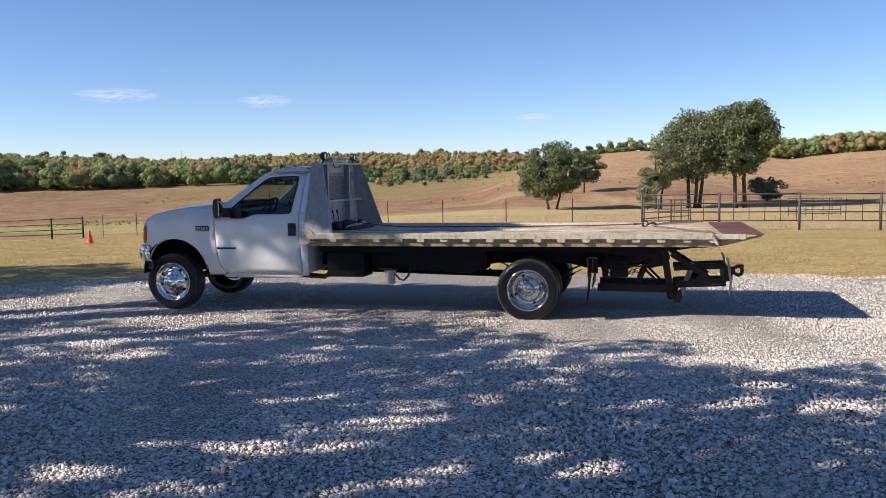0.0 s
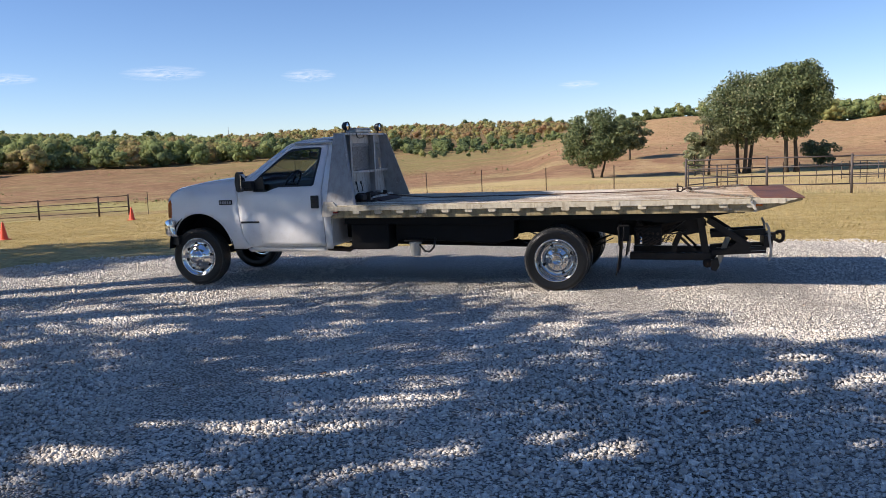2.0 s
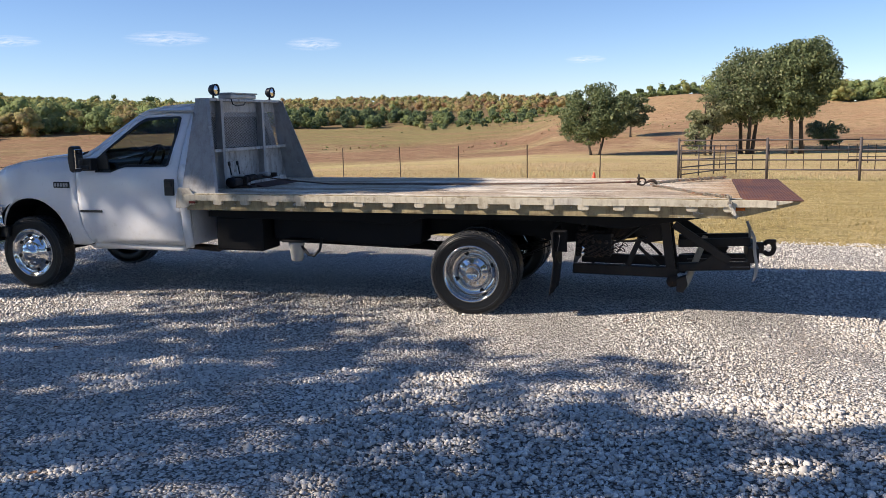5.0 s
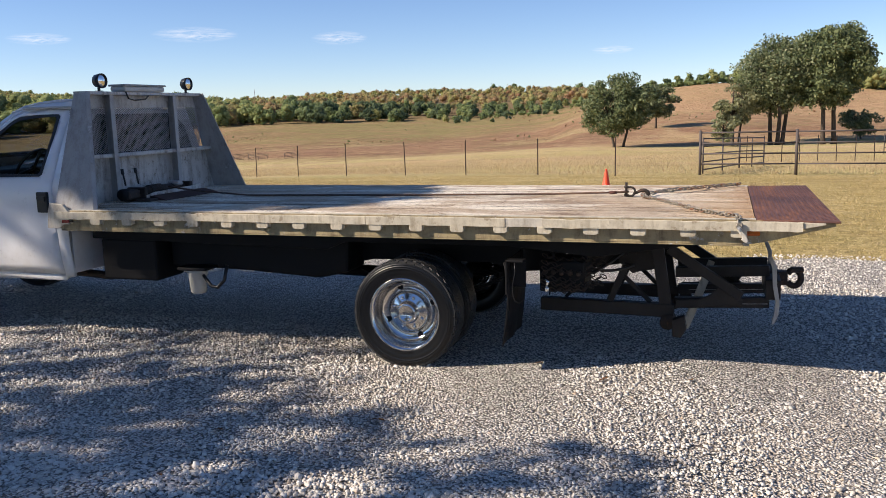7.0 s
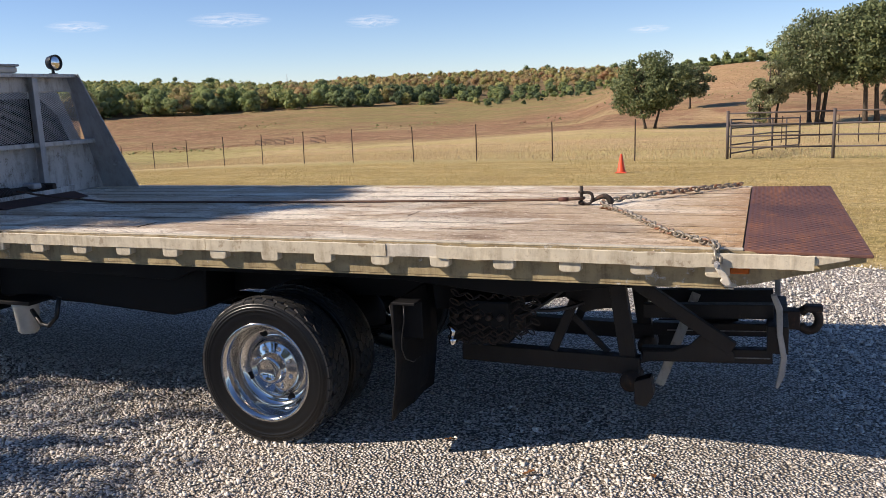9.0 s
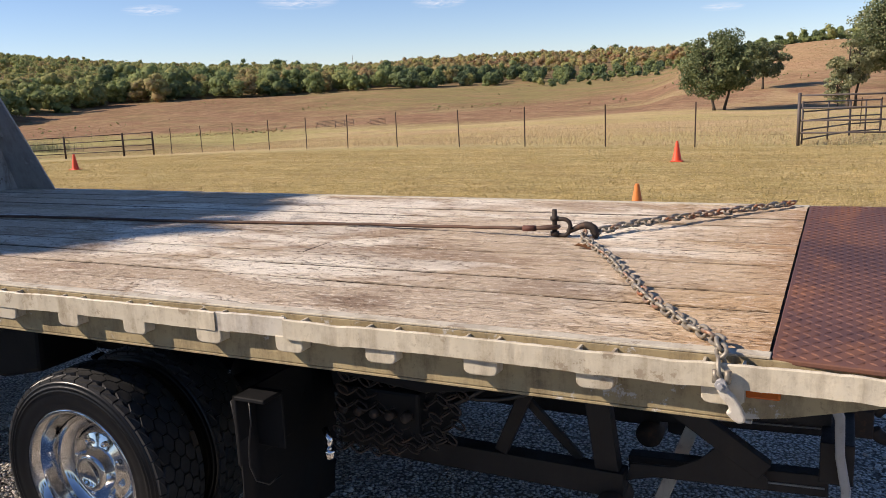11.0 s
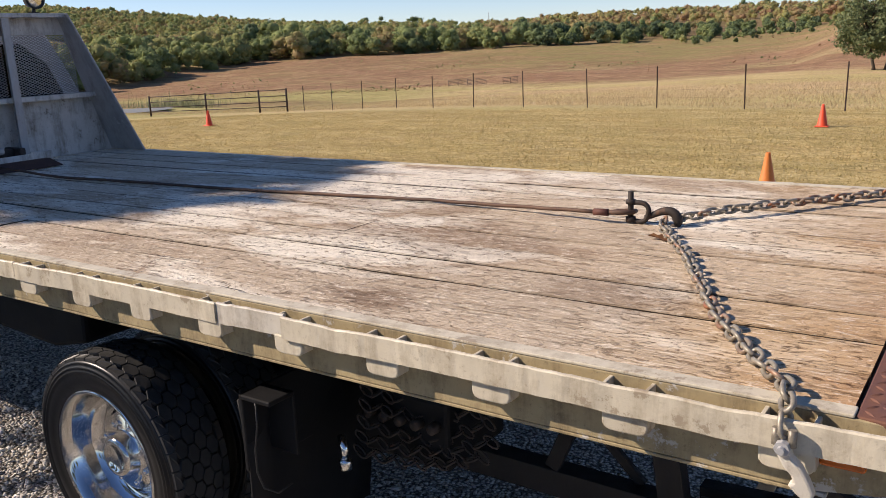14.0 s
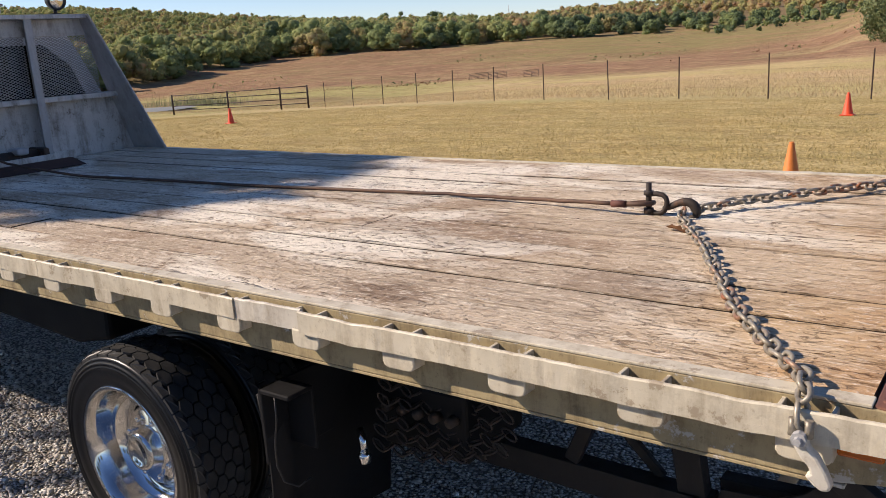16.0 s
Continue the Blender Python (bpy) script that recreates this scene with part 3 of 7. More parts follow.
EDGE_AZ, EDGE_R = (8, 10, 14, 45, 52, 58, 80), (262, 262, 246, 238, 195, 150, 120)        # where the wood begins
SKY_AZ = (8, 11, 17, 23.6, 26.4, 29, 31, 34, 39, 44, 50, 56, 62, 80)
SKY_UP = (1.4, 1.5, 1.55, 1.57, 1.48, 1.34, 1.28, 1.42, 1.62, 1.95, 2.5, 3.2, 3.45, 3.45)   # degrees to the wooded skyline


POND = (-66.0, 41.2)


def land(x, y):
    """The ground's height."""
    x, y = np.asarray(x, float), np.asarray(y, float)
    dx, dy = x - EYE0[0], y - EYE0[1]
    far = np.hypot(dx, dy)
    az = np.degrees(np.arctan2(-dx, dy))
    edge, wooded = np.interp(az, EDGE_AZ, EDGE_R), np.interp(az, (4, 9), (0, 1))
    r = far + (np.minimum(far, edge) - far) * wooded
    front = np.clip((y - 2) / 8, 0, 1) * (np.abs(az) < 100)
    near = np.interp(r, RADII[:8], FALL)
    ridge = 1.8 + 240 * np.tan(np.radians(np.interp(az, AZIMUTHS, RISE)))
    s = np.clip((r - 95) / 145, 0, 1)
    wide = np.where(r > 95, np.interp(95, RADII[:8], FALL) * (1 - s) + ridge * s - 1.1 * np.sin(math.pi * s) * (ridge < 2), near)
    h = wide - np.interp(az, (3, 10), (0.02, 0)) * np.clip(r - 240, 0, 420)
    dip = np.interp(az, (8, 20, 36, 46, 56, 70), (0.0, 0.6, 1.0, 1.0, 0.35, 0.3))
    h = h - dip * np.interp(r, (38, 60, 85, 118, 150, 195, 235), (0.0, 0.5, 1.3, 1.9, 1.9, 0.9, 0.0))
    crest = 1.8 + 500 * np.tan(np.radians(np.interp(az, SKY_AZ, SKY_UP) - 0.40))
    h = h + wooded * (crest - h) * np.clip((far - edge) / (500 - edge), 0, 1) ** 0.85
    u, v = (x - POND[0]) * 0.609 + (y - POND[1]) * 0.793, (y - POND[1]) * 0.609 - (x - POND[0]) * 0.793
    h = h + (-3.05 - h) * np.clip((1.7 - (u / 10) ** 2 - (v / 6.5) ** 2) / 0.7, 0, 1)
    roll = 0.25 * np.sin(x * 0.11 + 1.3) * np.sin(y * 0.07) * np.clip((r - 45) / 60, 0, 1) * np.clip((u / 14) ** 2 + (v / 9) ** 2 - 1, 0, 1)
    return (h + roll) * np.clip(front, 0, 1) - 0.02


def far_edge(x):
    """The y at which the gravel gives way to the lawn."""
    base = np.interp(x, (-40, -22, -14, -9.8, -9.2, -8.0, -5.5, -3, 0, 4, 5.4, 9, 16, 40), (-14, -7, -1.4, 2.0, 2.8, 3.4, 4.5, 5.0, 5.05, 5.1, 4.8, 4.2, 3.6, 3))
    return base + 0.09 * np.sin(x * 2.3) + 0.06 * np.sin(x * 6.1 + 1)


def build_ground():
    ang = np.linspace(-180, 180, 241)
    rad = np.sort(np.concatenate([np.linspace(0.5, 45, 56), np.geomspace(47, 700, 56), np.geomspace(800, 4500, 7), np.arange(231.3, 262, 2.9)]))
    a, r = np.meshgrid(np.radians(ang[:-1]), rad)
    x, y = EYE0[0] - r * np.sin(a), EYE0[1] + r * np.cos(a)
    z = land(x, y) - 0.01
    far = np.clip((r - 700) / 900, 0, 1)
    z = z * (1 - far)
    v = np.stack([x, y, z], -1).reshape(-1, 3)
    n = a.shape[1]
    i, j = np.meshgrid(np.arange(len(rad) - 1), np.arange(n), indexing="ij")
    f = np.stack([i * n + j, i * n + (j + 1) % n, (i + 1) * n + (j + 1) % n, (i + 1) * n + j], -1).reshape(-1, 4)
    v = np.vstack([v, [[EYE0[0], EYE0[1], -0.03]]])
    ob = sheet("ground", v, f[:, ::-1], M["ground"], smooth=True)
    tagged(ob, "dry tan lawn and rust-brown autumn pasture rising to a hill", "ground", kind="structure")


def build_gravel():
    xs, ts = np.linspace(-40, 40, 201), np.linspace(0, 1, 60)
    X, T = np.meshgrid(xs, ts, indexing="ij")
    e = far_edge(X)
    Y = e - (1 - T) ** 1.5 * 45
    Z = 0.012 * np.sin(X * 0.9) * np.sin(Y * 0.7 + 1) + 0.008 * np.sin(X * 2.9 + Y) - 0.03 * np.clip((Y - e + 0.25) / 0.25, 0, 1)
    v = np.stack([X, Y, Z - 0.004], -1).reshape(-1, 3)
    n = len(ts)
    i, j = np.meshgrid(np.arange(len(xs) - 1), np.arange(n - 1), indexing="ij")
    f = np.stack([i * n + j, (i + 1) * n + j, (i + 1) * n + j + 1, i * n + j + 1], -1).reshape(-1, 4)
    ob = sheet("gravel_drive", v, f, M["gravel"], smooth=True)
    tagged(ob, "pale grey crushed limestone gravel drive", "gravel drive", kind="structure")


def stones(name, count, x0, x1, y0, y1, size):
    """Loose angular stones lying on the drive."""
    x, y = rng.uniform(x0, x1, count), rng.uniform(y0, y1, count)
    keep = y < far_edge(x) + rng.normal(0, 0.12, count) + 0.05
    x, y = x[keep], y[keep]
    k = len(x)
    s = size * np.exp(rng.normal(0, 0.28, k))
    cube = np.array([[-1, -1, -1], [1, -1, -1], [1, 1, -1], [-1, 1, -1], [-1, -1, 1], [1, -1, 1], [1, 1, 1], [-1, 1, 1]], float)
    v = cube[None] * (0.5 + rng.uniform(-0.22, 0.22, (k, 8, 3)))
    v *= np.stack([np.ones(k), rng.uniform(0.6, 1, k), rng.uniform(0.42, 0.8, k)], -1)[:, None]
    q = rng.uniform(0, 2 * math.pi, k)
    tilt = rng.normal(0, 0.35, k)
    ct, st = np.cos(tilt)[:, None], np.sin(tilt)[:, None]
    yy, zz = v[..., 1] * ct - v[..., 2] * st, v[..., 1] * st + v[..., 2] * ct
    c, sn = np.cos(q)[:, None], np.sin(q)[:, None]
    xx = v[..., 0]
    V = np.stack([xx * c - yy * sn, xx * sn + yy * c, zz], -1) * s[:, None, None]
    V += np.stack([x, y, s * 0.14], -1)[:, None]
    quads = np.array([[4, 5, 6, 7], [0, 1, 5, 4], [1, 2, 6, 5], [2, 3, 7, 6], [3, 0, 4, 7]])
    F = (quads[None] + (np.arange(k) * 8)[:, None, None]).reshape(-1, 4)
    ob = sheet(name, V.reshape(-1, 3), F, M["stone"])
    tagged(ob, "loose angular grey and tan limestone gravel stones", "gravel", kind="stuff")


def blades(name, x, y, height, width, material, label, lean=0.5, category="grass"):
    k = len(x)
    z = land(x, y) - 0.01
    h = height * np.exp(rng.normal(0, 0.3, k))
    a = rng.uniform(0, 2 * math.pi, k)
    w = width * rng.uniform(0.6, 1.4, k)
    d = rng.uniform(0, 2 * math.pi, k)
    out = lean * h * rng.uniform(0.2, 1, k)
    base = np.stack([x, y, z], -1)
    side = np.stack([np.cos(a) * w, np.sin(a) * w, 0 * w], -1)
    top = base + np.stack([np.cos(d) * out, np.sin(d) * out, h], -1)
    V = np.stack([base - side, base + side, top], 1).reshape(-1, 3)
    F = np.arange(3 * k).reshape(-1, 3)
    return tagged(sheet(name, V, F, material), label, category, kind="stuff")


def foliage(centres, radii, count, size, squash=0.8, loose=0.5):
    """Leaf quads on and in round clumps; returns vertices and faces."""
    c, rad = np.asarray(centres, float), np.asarray(radii, float)
    pick = rng.choice(len(c), count, p=rad ** 2 / (rad ** 2).sum())
    d = rng.normal(size=(count, 3))
    d /= np.linalg.norm(d, axis=1)[:, None]
    r = rad[pick] * rng.uniform(0.35, 1.0, count) ** 0.5 * rng.uniform(0.85, 1.12, count)
    p = c[pick] + d * r[:, None] * np.array([1, 1, squash])
    n = d + rng.normal(0, loose, (count, 3)) + np.array([0, 0, 0.25])
    n /= np.linalg.norm(n, axis=1)[:, None]
    u = np.cross(n, rng.normal(size=(count, 3)))
    u /= np.linalg.norm(u, axis=1)[:, None]
    w = np.cross(n, u)
    s = size * np.exp(rng.normal(0, 0.3, count))[:, None]
    k = 0.62
    V = np.stack([p - u * s * 0.5, p - w * s * k * 0.5 + u * s * 0.06, p + u * s * 0.5, p + w * s * k * 0.5 + u * s * 0.06], 1)
    V[:, 2] += n * s * rng.normal(0, 0.15, (count, 1))
    return V.reshape(-1, 3), np.arange(4 * count).reshape(-1, 4)


def tree(name, at, height, spread, material, label, trunks=1, leaves=5000, leaf=0.28, clear=0.28, group="", clumps=34, seed=1, lean=0.0):
    """A broadleaf tree: tapered trunk with limbs, and an uneven crown of many separate leaf clumps."""
    r = random.Random(seed)
    ob = thing(name, label, "tree", group, at=(at[0], at[1], float(land(*at[:2])) - 0.03 if len(at) < 3 else at[2]))
    lobes = [(Vector((r.gauss(0, 1), r.gauss(0, 1), r.gauss(0, 0.7))).normalized(), r.uniform(-0.22, 0.24)) for _ in range(9)]
    mid_z, half_z = height * (1 + clear) / 2, height * (1 - clear) / 2
    cs, rs = [], []
    while len(cs) < clumps:
        d = Vector((r.gauss(0, 1), r.gauss(0, 1), r.gauss(0, 1))).normalized()
        out = 0.80 + sum(k * max(0.0, d.dot(q)) ** 4 for q, k in lobes)
        size = r.uniform(0.065, 0.125) * spread
        out = out * r.uniform(0.22, 1.0) ** 0.45
        low = 1.0 if d.z > -0.2 else 0.86
        cs.append((d.x * spread / 2 * out * low + lean * d.z * spread * 0.25, d.y * spread / 2 * out * low, mid_z + d.z * half_z * out))
        rs.append(size)
    bm = bmesh.new()
    for t in range(trunks):
        a = 2 * math.pi * t / max(1, trunks) + 0.6
        off = 0.0 if trunks == 1 else spread * 0.06
        base = Vector((math.cos(a) * off, math.sin(a) * off, 0))
        rad = height * 0.022 * (1 if trunks == 1 else 0.78)
        mid = base * 1.5 + Vector((r.uniform(-0.03, 0.03) * height, r.uniform(-0.03, 0.03) * height, height * (clear + 0.08)))
        top = base * 2.6 + Vector((r.uniform(-0.06, 0.06) * height, r.uniform(-0.06, 0.06) * height, height * 0.78))
        tube(bm, [base + Vector((0, 0, -0.1)), base * 1.1 + Vector((0, 0, height * 0.05)), mid, (mid + top) / 2 + Vector((r.uniform(-0.3, 0.3), r.uniform(-0.3, 0.3), 0)), top],
             [rad * 1.5, rad * 1.05, rad * 0.85, rad * 0.55, rad * 0.25], 8)
        for c in cs[t::trunks]:
            q = Vector(c)
            s = mid.lerp(top, min(0.85, max(0.0, (q.z / height - clear) * 0.8)))
            bend = s.lerp(q, 0.5) + Vector((r.uniform(-0.02, 0.02), r.uniform(-0.02, 0.02), 0.03)) * height
            tube(bm, [s, bend, q], [rad * 0.36, rad * 0.22, rad * 0.08], 5)
    part("trunk", bm, M["bark"], ob, smooth=True)
    V, F = foliage(cs, rs, leaves, leaf, 0.72, 0.7)
    sheet("crown", V, F, material, ob)
    return ob


def ball(detail):
    """A rough ball: vertices and triangles of an icosphere."""
    bm = bmesh.new()
    bmesh.ops.create_icosphere(bm, subdivisions=detail, radius=1)
    v = np.array([p.co[:] for p in bm.verts])
    f = np.array([[p.index for p in t.verts] for t in bm.faces])
    bm.free()
    return v, f


def woods(name, spots, heights, tones, lumps, specks, leaf, label, low=0.0, broad=1.0, detail=1):
    """A far stand of trees as one mesh: each crown a heap of leafy lumps, ragged with sprays of leaves."""
    Vs, Fs, Ts, n = [], [], [], 0
    ball_v, ball_f = ball(detail)
    nb = len(ball_v)
    for (x, y), h, t in zip(spots, heights, tones):
        base = np.array([x, y, float(land(x, y)) - 0.10 * h])
        d = rng.normal(size=(lumps, 3))
        d /= np.linalg.norm(d, axis=1)[:, None]
        d[:, 2] = np.where(d[:, 2] < -0.85, -d[:, 2], d[:, 2])
        wide = broad * h * rng.uniform(0.36, 0.50)
        lift = (low + 1) / 2 * h
        c = d * np.array([wide, wide, h * (1 - low) / 2]) * rng.uniform(0.35, 0.80, (lumps, 1)) + np.array([0, 0, lift])
        rad = broad * h * rng.uniform(0.14, 0.25, lumps)
        v = ball_v[None] * (0.72 + rng.normal(0, 0.10, (lumps, nb, 1))) * rad[:, None, None] * np.array([1, 1, 0.85]) + c[:, None]
        Vs.append(v.reshape(-1, 3) + base)
        Fs.append((ball_f[None] + (np.arange(lumps) * nb)[:, None, None]).reshape(-1, 3) + n)
        Ts.append(np.repeat(np.clip(t + rng.normal(0, 0.05, lumps), 0, 1), nb))
        n += lumps * nb
        pick = rng.integers(0, lumps, specks)
        out = rng.normal(size=(specks, 3))
        out /= np.linalg.norm(out, axis=1)[:, None]
        p = c[pick] + out * (rad[pick] * rng.uniform(0.62, 1.08, specks))[:, None] * np.array([1, 1, 0.85])
        face = out + rng.normal(0, 0.40, (specks, 3)) + np.array([0, 0, 0.2])
        u = np.cross(face, rng.normal(size=(specks, 3)))
        u /= np.linalg.norm(u, axis=1)[:, None]
        w = np.cross(u, face / np.linalg.norm(face, axis=1)[:, None])
        s = leaf * np.exp(rng.normal(0, 0.35, (specks, 1)))
        tri = np.stack([p - u * s * 0.5 - w * s * 0.3, p + u * s * 0.5 - w * s * 0.2, p + w * s * 0.55], 1).reshape(-1, 3)
        Vs.append(tri + base), Fs.append(np.arange(len(tri)).reshape(-1, 3) + n)
        Ts.append(np.repeat(np.clip(t + rng.normal(0, 0.07, specks), 0, 1), 3))
        n += len(tri)
    return tagged(sheet(name, np.vstack(Vs), np.vstack(Fs), M["woods"], tones=np.concatenate(Ts), smooth=True), label, "woodland", kind="stuff")


def at_angle(az, r):
    return EYE0[0] - r * np.sin(np.radians(az)), EYE0[1] + r * np.cos(np.radians(az))


build_ground()
build_gravel()

# ---- the truck ----
MID = 1.05            # the truck's centre line
SIDE = 0.035          # the near side of the cab
truck = thing("flatbed_tow_truck", "white regular-cab tow truck with a weathered wooden rollback flatbed", "truck")


def mirror(y):
    return 2 * MID - y


def panel(outline, y_of, holes=(), step=0.07, far=False):
    """Sheet metal in the truck's side: an outline in x and z with holes, bent to y_of(x, z)."""
    bm = bmesh.new()
    edges = []
    for loop in (outline, *holes):
        vs = [bm.verts.new((x, 0, z)) for x, z in loop]
        edges += [bm.edges.new((a, b)) for a, b in zip(vs, vs[1:] + vs[:1])]
    bmesh.ops.triangle_fill(bm, edges=edges, use_beauty=True, use_dissolve=False)
    xs, zs = [p[0] for p in outline], [p[1] for p in outline]
    for lo, hi, normal in ((min(xs), max(xs), (1, 0, 0)), (min(zs), max(zs), (0, 0, 1))):
        k = max(1, int((hi - lo) / step))
        for i in range(1, k):
            c = lo + (hi - lo) * i / k
            bmesh.ops.bisect_plane(bm, geom=bm.verts[:] + bm.edges[:] + bm.faces[:], plane_co=Vector(normal) * c, plane_no=normal)
    for v in bm.verts:
        y = y_of(v.co.x, v.co.z)
        v.co.y = mirror(y) if far else y
    bmesh.ops.recalc_face_normals(bm, faces=bm.faces)
    if sum(f.normal.y for f in bm.faces) * (1 if far else -1) < 0:
        bmesh.ops.reverse_faces(bm, faces=bm.faces)
    for f in bm.faces:
        f.smooth = True
    return bm


def thick(ob, t):
    m = ob.modifiers.new("thickness", "SOLIDIFY")
    m.thickness, m.offset = t, -1.0
    return ob


def flank(x, z):
    """How far in the cab's side lies: a belly below the belt, leaning in above it and at the nose."""
    y = SIDE + 0.05 * max(0, (0.85 - z) / 0.35) ** 2 + 0.012 * ((z - 0.95) / 0.3) ** 2 * (z > 0.95)
    if z > 1.30:
        y += (z - 1.30) * 0.28
    if x < -5.1:
        y += 0.16 * ((-5.1 - x) / 0.5) ** 2
    # swage line along the doors
    y -= 0.008 * math.exp(-((z - 0.93) / 0.035) ** 2)
    return y


def arc(cx, cz, r, a0, a1, n=18):
    return [(cx + r * math.cos(radians(a0 + (a1 - a0) * k / n)), cz + r * math.sin(radians(a0 + (a1 - a0) * k / n))) for k in range(n + 1)]


HOOD = [(-5.545, 1.14), (-5.52, 1.22), (-5.46, 1.29), (-5.34, 1.345), (-5.15, 1.39), (-4.93, 1.425), (-4.70, 1.45), (-4.50, 1.465), (-4.37, 1.47)]
SCREEN = [(-4.37, 1.47), (-4.26, 1.50), (-4.05, 1.65), (-3.84, 1.80), (-3.72, 1.88)]
ROOF = [(-3.72, 1.88), (-3.60, 1.93), (-3.45, 1.956), (-3.28, 1.970), (-3.12, 1.974), (-3.03, 1.965), (-3.005, 1.93)]
WINDOW = [(-4.13, 1.30), (-4.12, 1.46), (-4.03, 1.545), (-3.85, 1.70), (-3.70, 1.82), (-3.63, 1.855), (-3.45, 1.868), (-3.22, 1.868), (-3.195, 1.85), (-3.20, 1.70), (-3.245, 1.375), (-3.27, 1.36), (-3.76, 1.355), (-3.84, 1.335), (-3.93, 1.30)]
DOOR_FRONT = [(-4.375, 1.42), (-4.372, 1.20), (-4.35, 0.92), (-4.32, 0.72), (-4.27, 0.60), (-4.21, 0.545)]
DOOR_REAR = [(-3.105, 0.545), (-3.11, 0.9), (-3.135, 1.25), (-3.125, 1.40), (-3.11, 1.75), (-3.10, 1.90)]


def cab_side(far):
    gap = 0.011
    fender = [(-5.545, 1.14), *HOOD[1:], (-4.375 - gap, 1.42), *[(x - gap, z) for x, z in DOOR_FRONT[1:]], (-4.30, 0.52), (-4.49, 0.52)]
    fender += arc(-5.00, 0.53, 0.49, 0, 168) + [(-5.47, 0.66), (-5.52, 0.90)]
    thick(part("front_fender", panel(fender, flank, far=far), M["paint"], truck), 0.02)
    top = [(-3.06, 1.90), (-3.3, 1.915), (-3.62, 1.895), (-3.76, 1.82), (-3.95, 1.68), (-4.14, 1.53), (-4.26, 1.455), (-4.375, 1.42)]
    door_loop = DOOR_FRONT + DOOR_REAR + top[1:-1]
    door = thick(part("cab_door", panel(door_loop, flank, (WINDOW,), far=far), M["paint"], truck), 0.03)
    part("window_seal", ring(WINDOW, 0.03, lambda x, z: flank(x, z) - 0.003, 0.012, far), M["plastic"], door, "black rubber window seal")
    glass = panel(WINDOW, lambda x, z: flank(x, z) + 0.012, far=far)
    g = part("window_pane", glass, M["glass"], door, "tinted side window glass")
    g.visible_shadow = False
    bm = bmesh.new()
    y0 = flank(-3.2, 1.15)
    s = 1 if not far else -1
    def yy(v):
        return mirror(v) if far else v
    box(bm, -3.275, -3.165, yy(y0 - 0.022), yy(y0 + 0.01), 1.065, 1.235, 0.008)
    hb = part("door_handle", bm, M["plastic"], door, "black door handle in a recessed plate")
    bm = bmesh.new()
    box(bm, -3.262, -3.178, yy(y0 - 0.034), yy(y0 - 0.02), 1.155, 1.20, 0.006)
    part("handle_lever", bm, M["plastic"], door, "black lift lever")
    bm = bmesh.new()
    box(bm, -4.335, -4.055, yy(flank(-4.2, 0.89) - 0.012), yy(flank(-4.2, 0.89)), 0.878, 0.904, 0.004)
    part("door_badge", bm, M["plastic"], door, "dark narrow model badge")
    bm = bmesh.new()
    prism(bm, [(-4.18, 0.60), (-3.14, 0.60), (-3.16, 1.30), (-3.26, 1.345), (-3.78, 1.34), (-3.90, 1.29), (-4.13, 1.29), (-4.20, 1.20)], yy(0.082), yy(0.105), "y", 0.006)
    part("door_trim", bm, M["plastic"], door, "black inner door trim")
    bm = bmesh.new()
    prism(bm, [(-4.13, 1.285), (-4.12, 1.455), (-4.00, 1.50), (-3.965, 1.30), (-3.97, 1.285)], yy(flank(-4.05, 1.38) - 0.004), yy(flank(-4.05, 1.38) + 0.02), "y", 0.003)
    part("mirror_sail", bm, M["plastic"], door, "black mirror mounting panel")
    # rear corner of the cab and the sill below the door
    corner = [(x + gap, z) for x, z in DOOR_REAR] + [(-3.06, 1.955), (-3.02, 1.95), (-3.005, 1.90), (-3.0, 1.3), (-3.0, 0.62), (-3.01, 0.52), (-3.06, 0.515), (-3.10, 0.52)]
    thick(part("cab_corner", panel(corner, flank, far=far), M["paint"], truck), 0.03)
    sill = [(-4.29, 0.515), (-4.20, 0.54), (-3.105, 0.54), (-3.10, 0.515), (-3.12, 0.48), (-4.25, 0.48)]
    thick(part("rocker_sill", panel(sill, lambda x, z: flank(x, z) + 0.012, far=far), M["paint"], truck), 0.03)
    # pillar over the door, to the roof
    rail = [(-3.095, 1.906), (-3.06, 1.962), *ROOF[4:0:-1], (-3.74, 1.885), (-3.96, 1.725), (-4.15, 1.575), (-4.30, 1.485), (-4.37, 1.465), (-4.372, 1.43), (-4.26, 1.461), (-4.14, 1.536), (-3.95, 1.686), (-3.76, 1.826), (-3.62, 1.901), (-3.3, 1.921)]
    thick(part("roof_rail", panel(rail, flank, far=far), M["paint"], truck), 0.04)
    # badge on the fender, mirror, lamp
    bm = bmesh.new()
    box(bm, -4.66, -4.455, yy(flank(-4.55, 1.17) - 0.012), yy(flank(-4.55, 1.17) + 0.002), 1.135, 1.20, 0.006)
    part("fender_badge", bm, M["plastic"], truck, "dark rectangular badge with a pale rim")
    bm = bmesh.new()
    for k in range(5):
        box(bm, -4.645 + k * 0.037, -4.619 + k * 0.037, yy(flank(-4.55, 1.17) - 0.015), yy(flank(-4.55, 1.17) - 0.010), 1.15, 1.185, 0.001)
    part("badge_bars", bm, M["grey_steel"], truck, "pale raised bars on the badge")
    bm = bmesh.new()
    prism(bm, [(-4.275, 1.33), (-4.29, 1.45), (-4.275, 1.56), (-4.25, 1.585), (-4.215, 1.575), (-4.205, 1.45), (-4.215, 1.33), (-4.24, 1.305)], yy(-0.155), yy(-0.02), "y", 0.012)
    mir = part("side_mirror", bm, M["plastic"], truck, "large black door mirror")
    bm = bmesh.new()
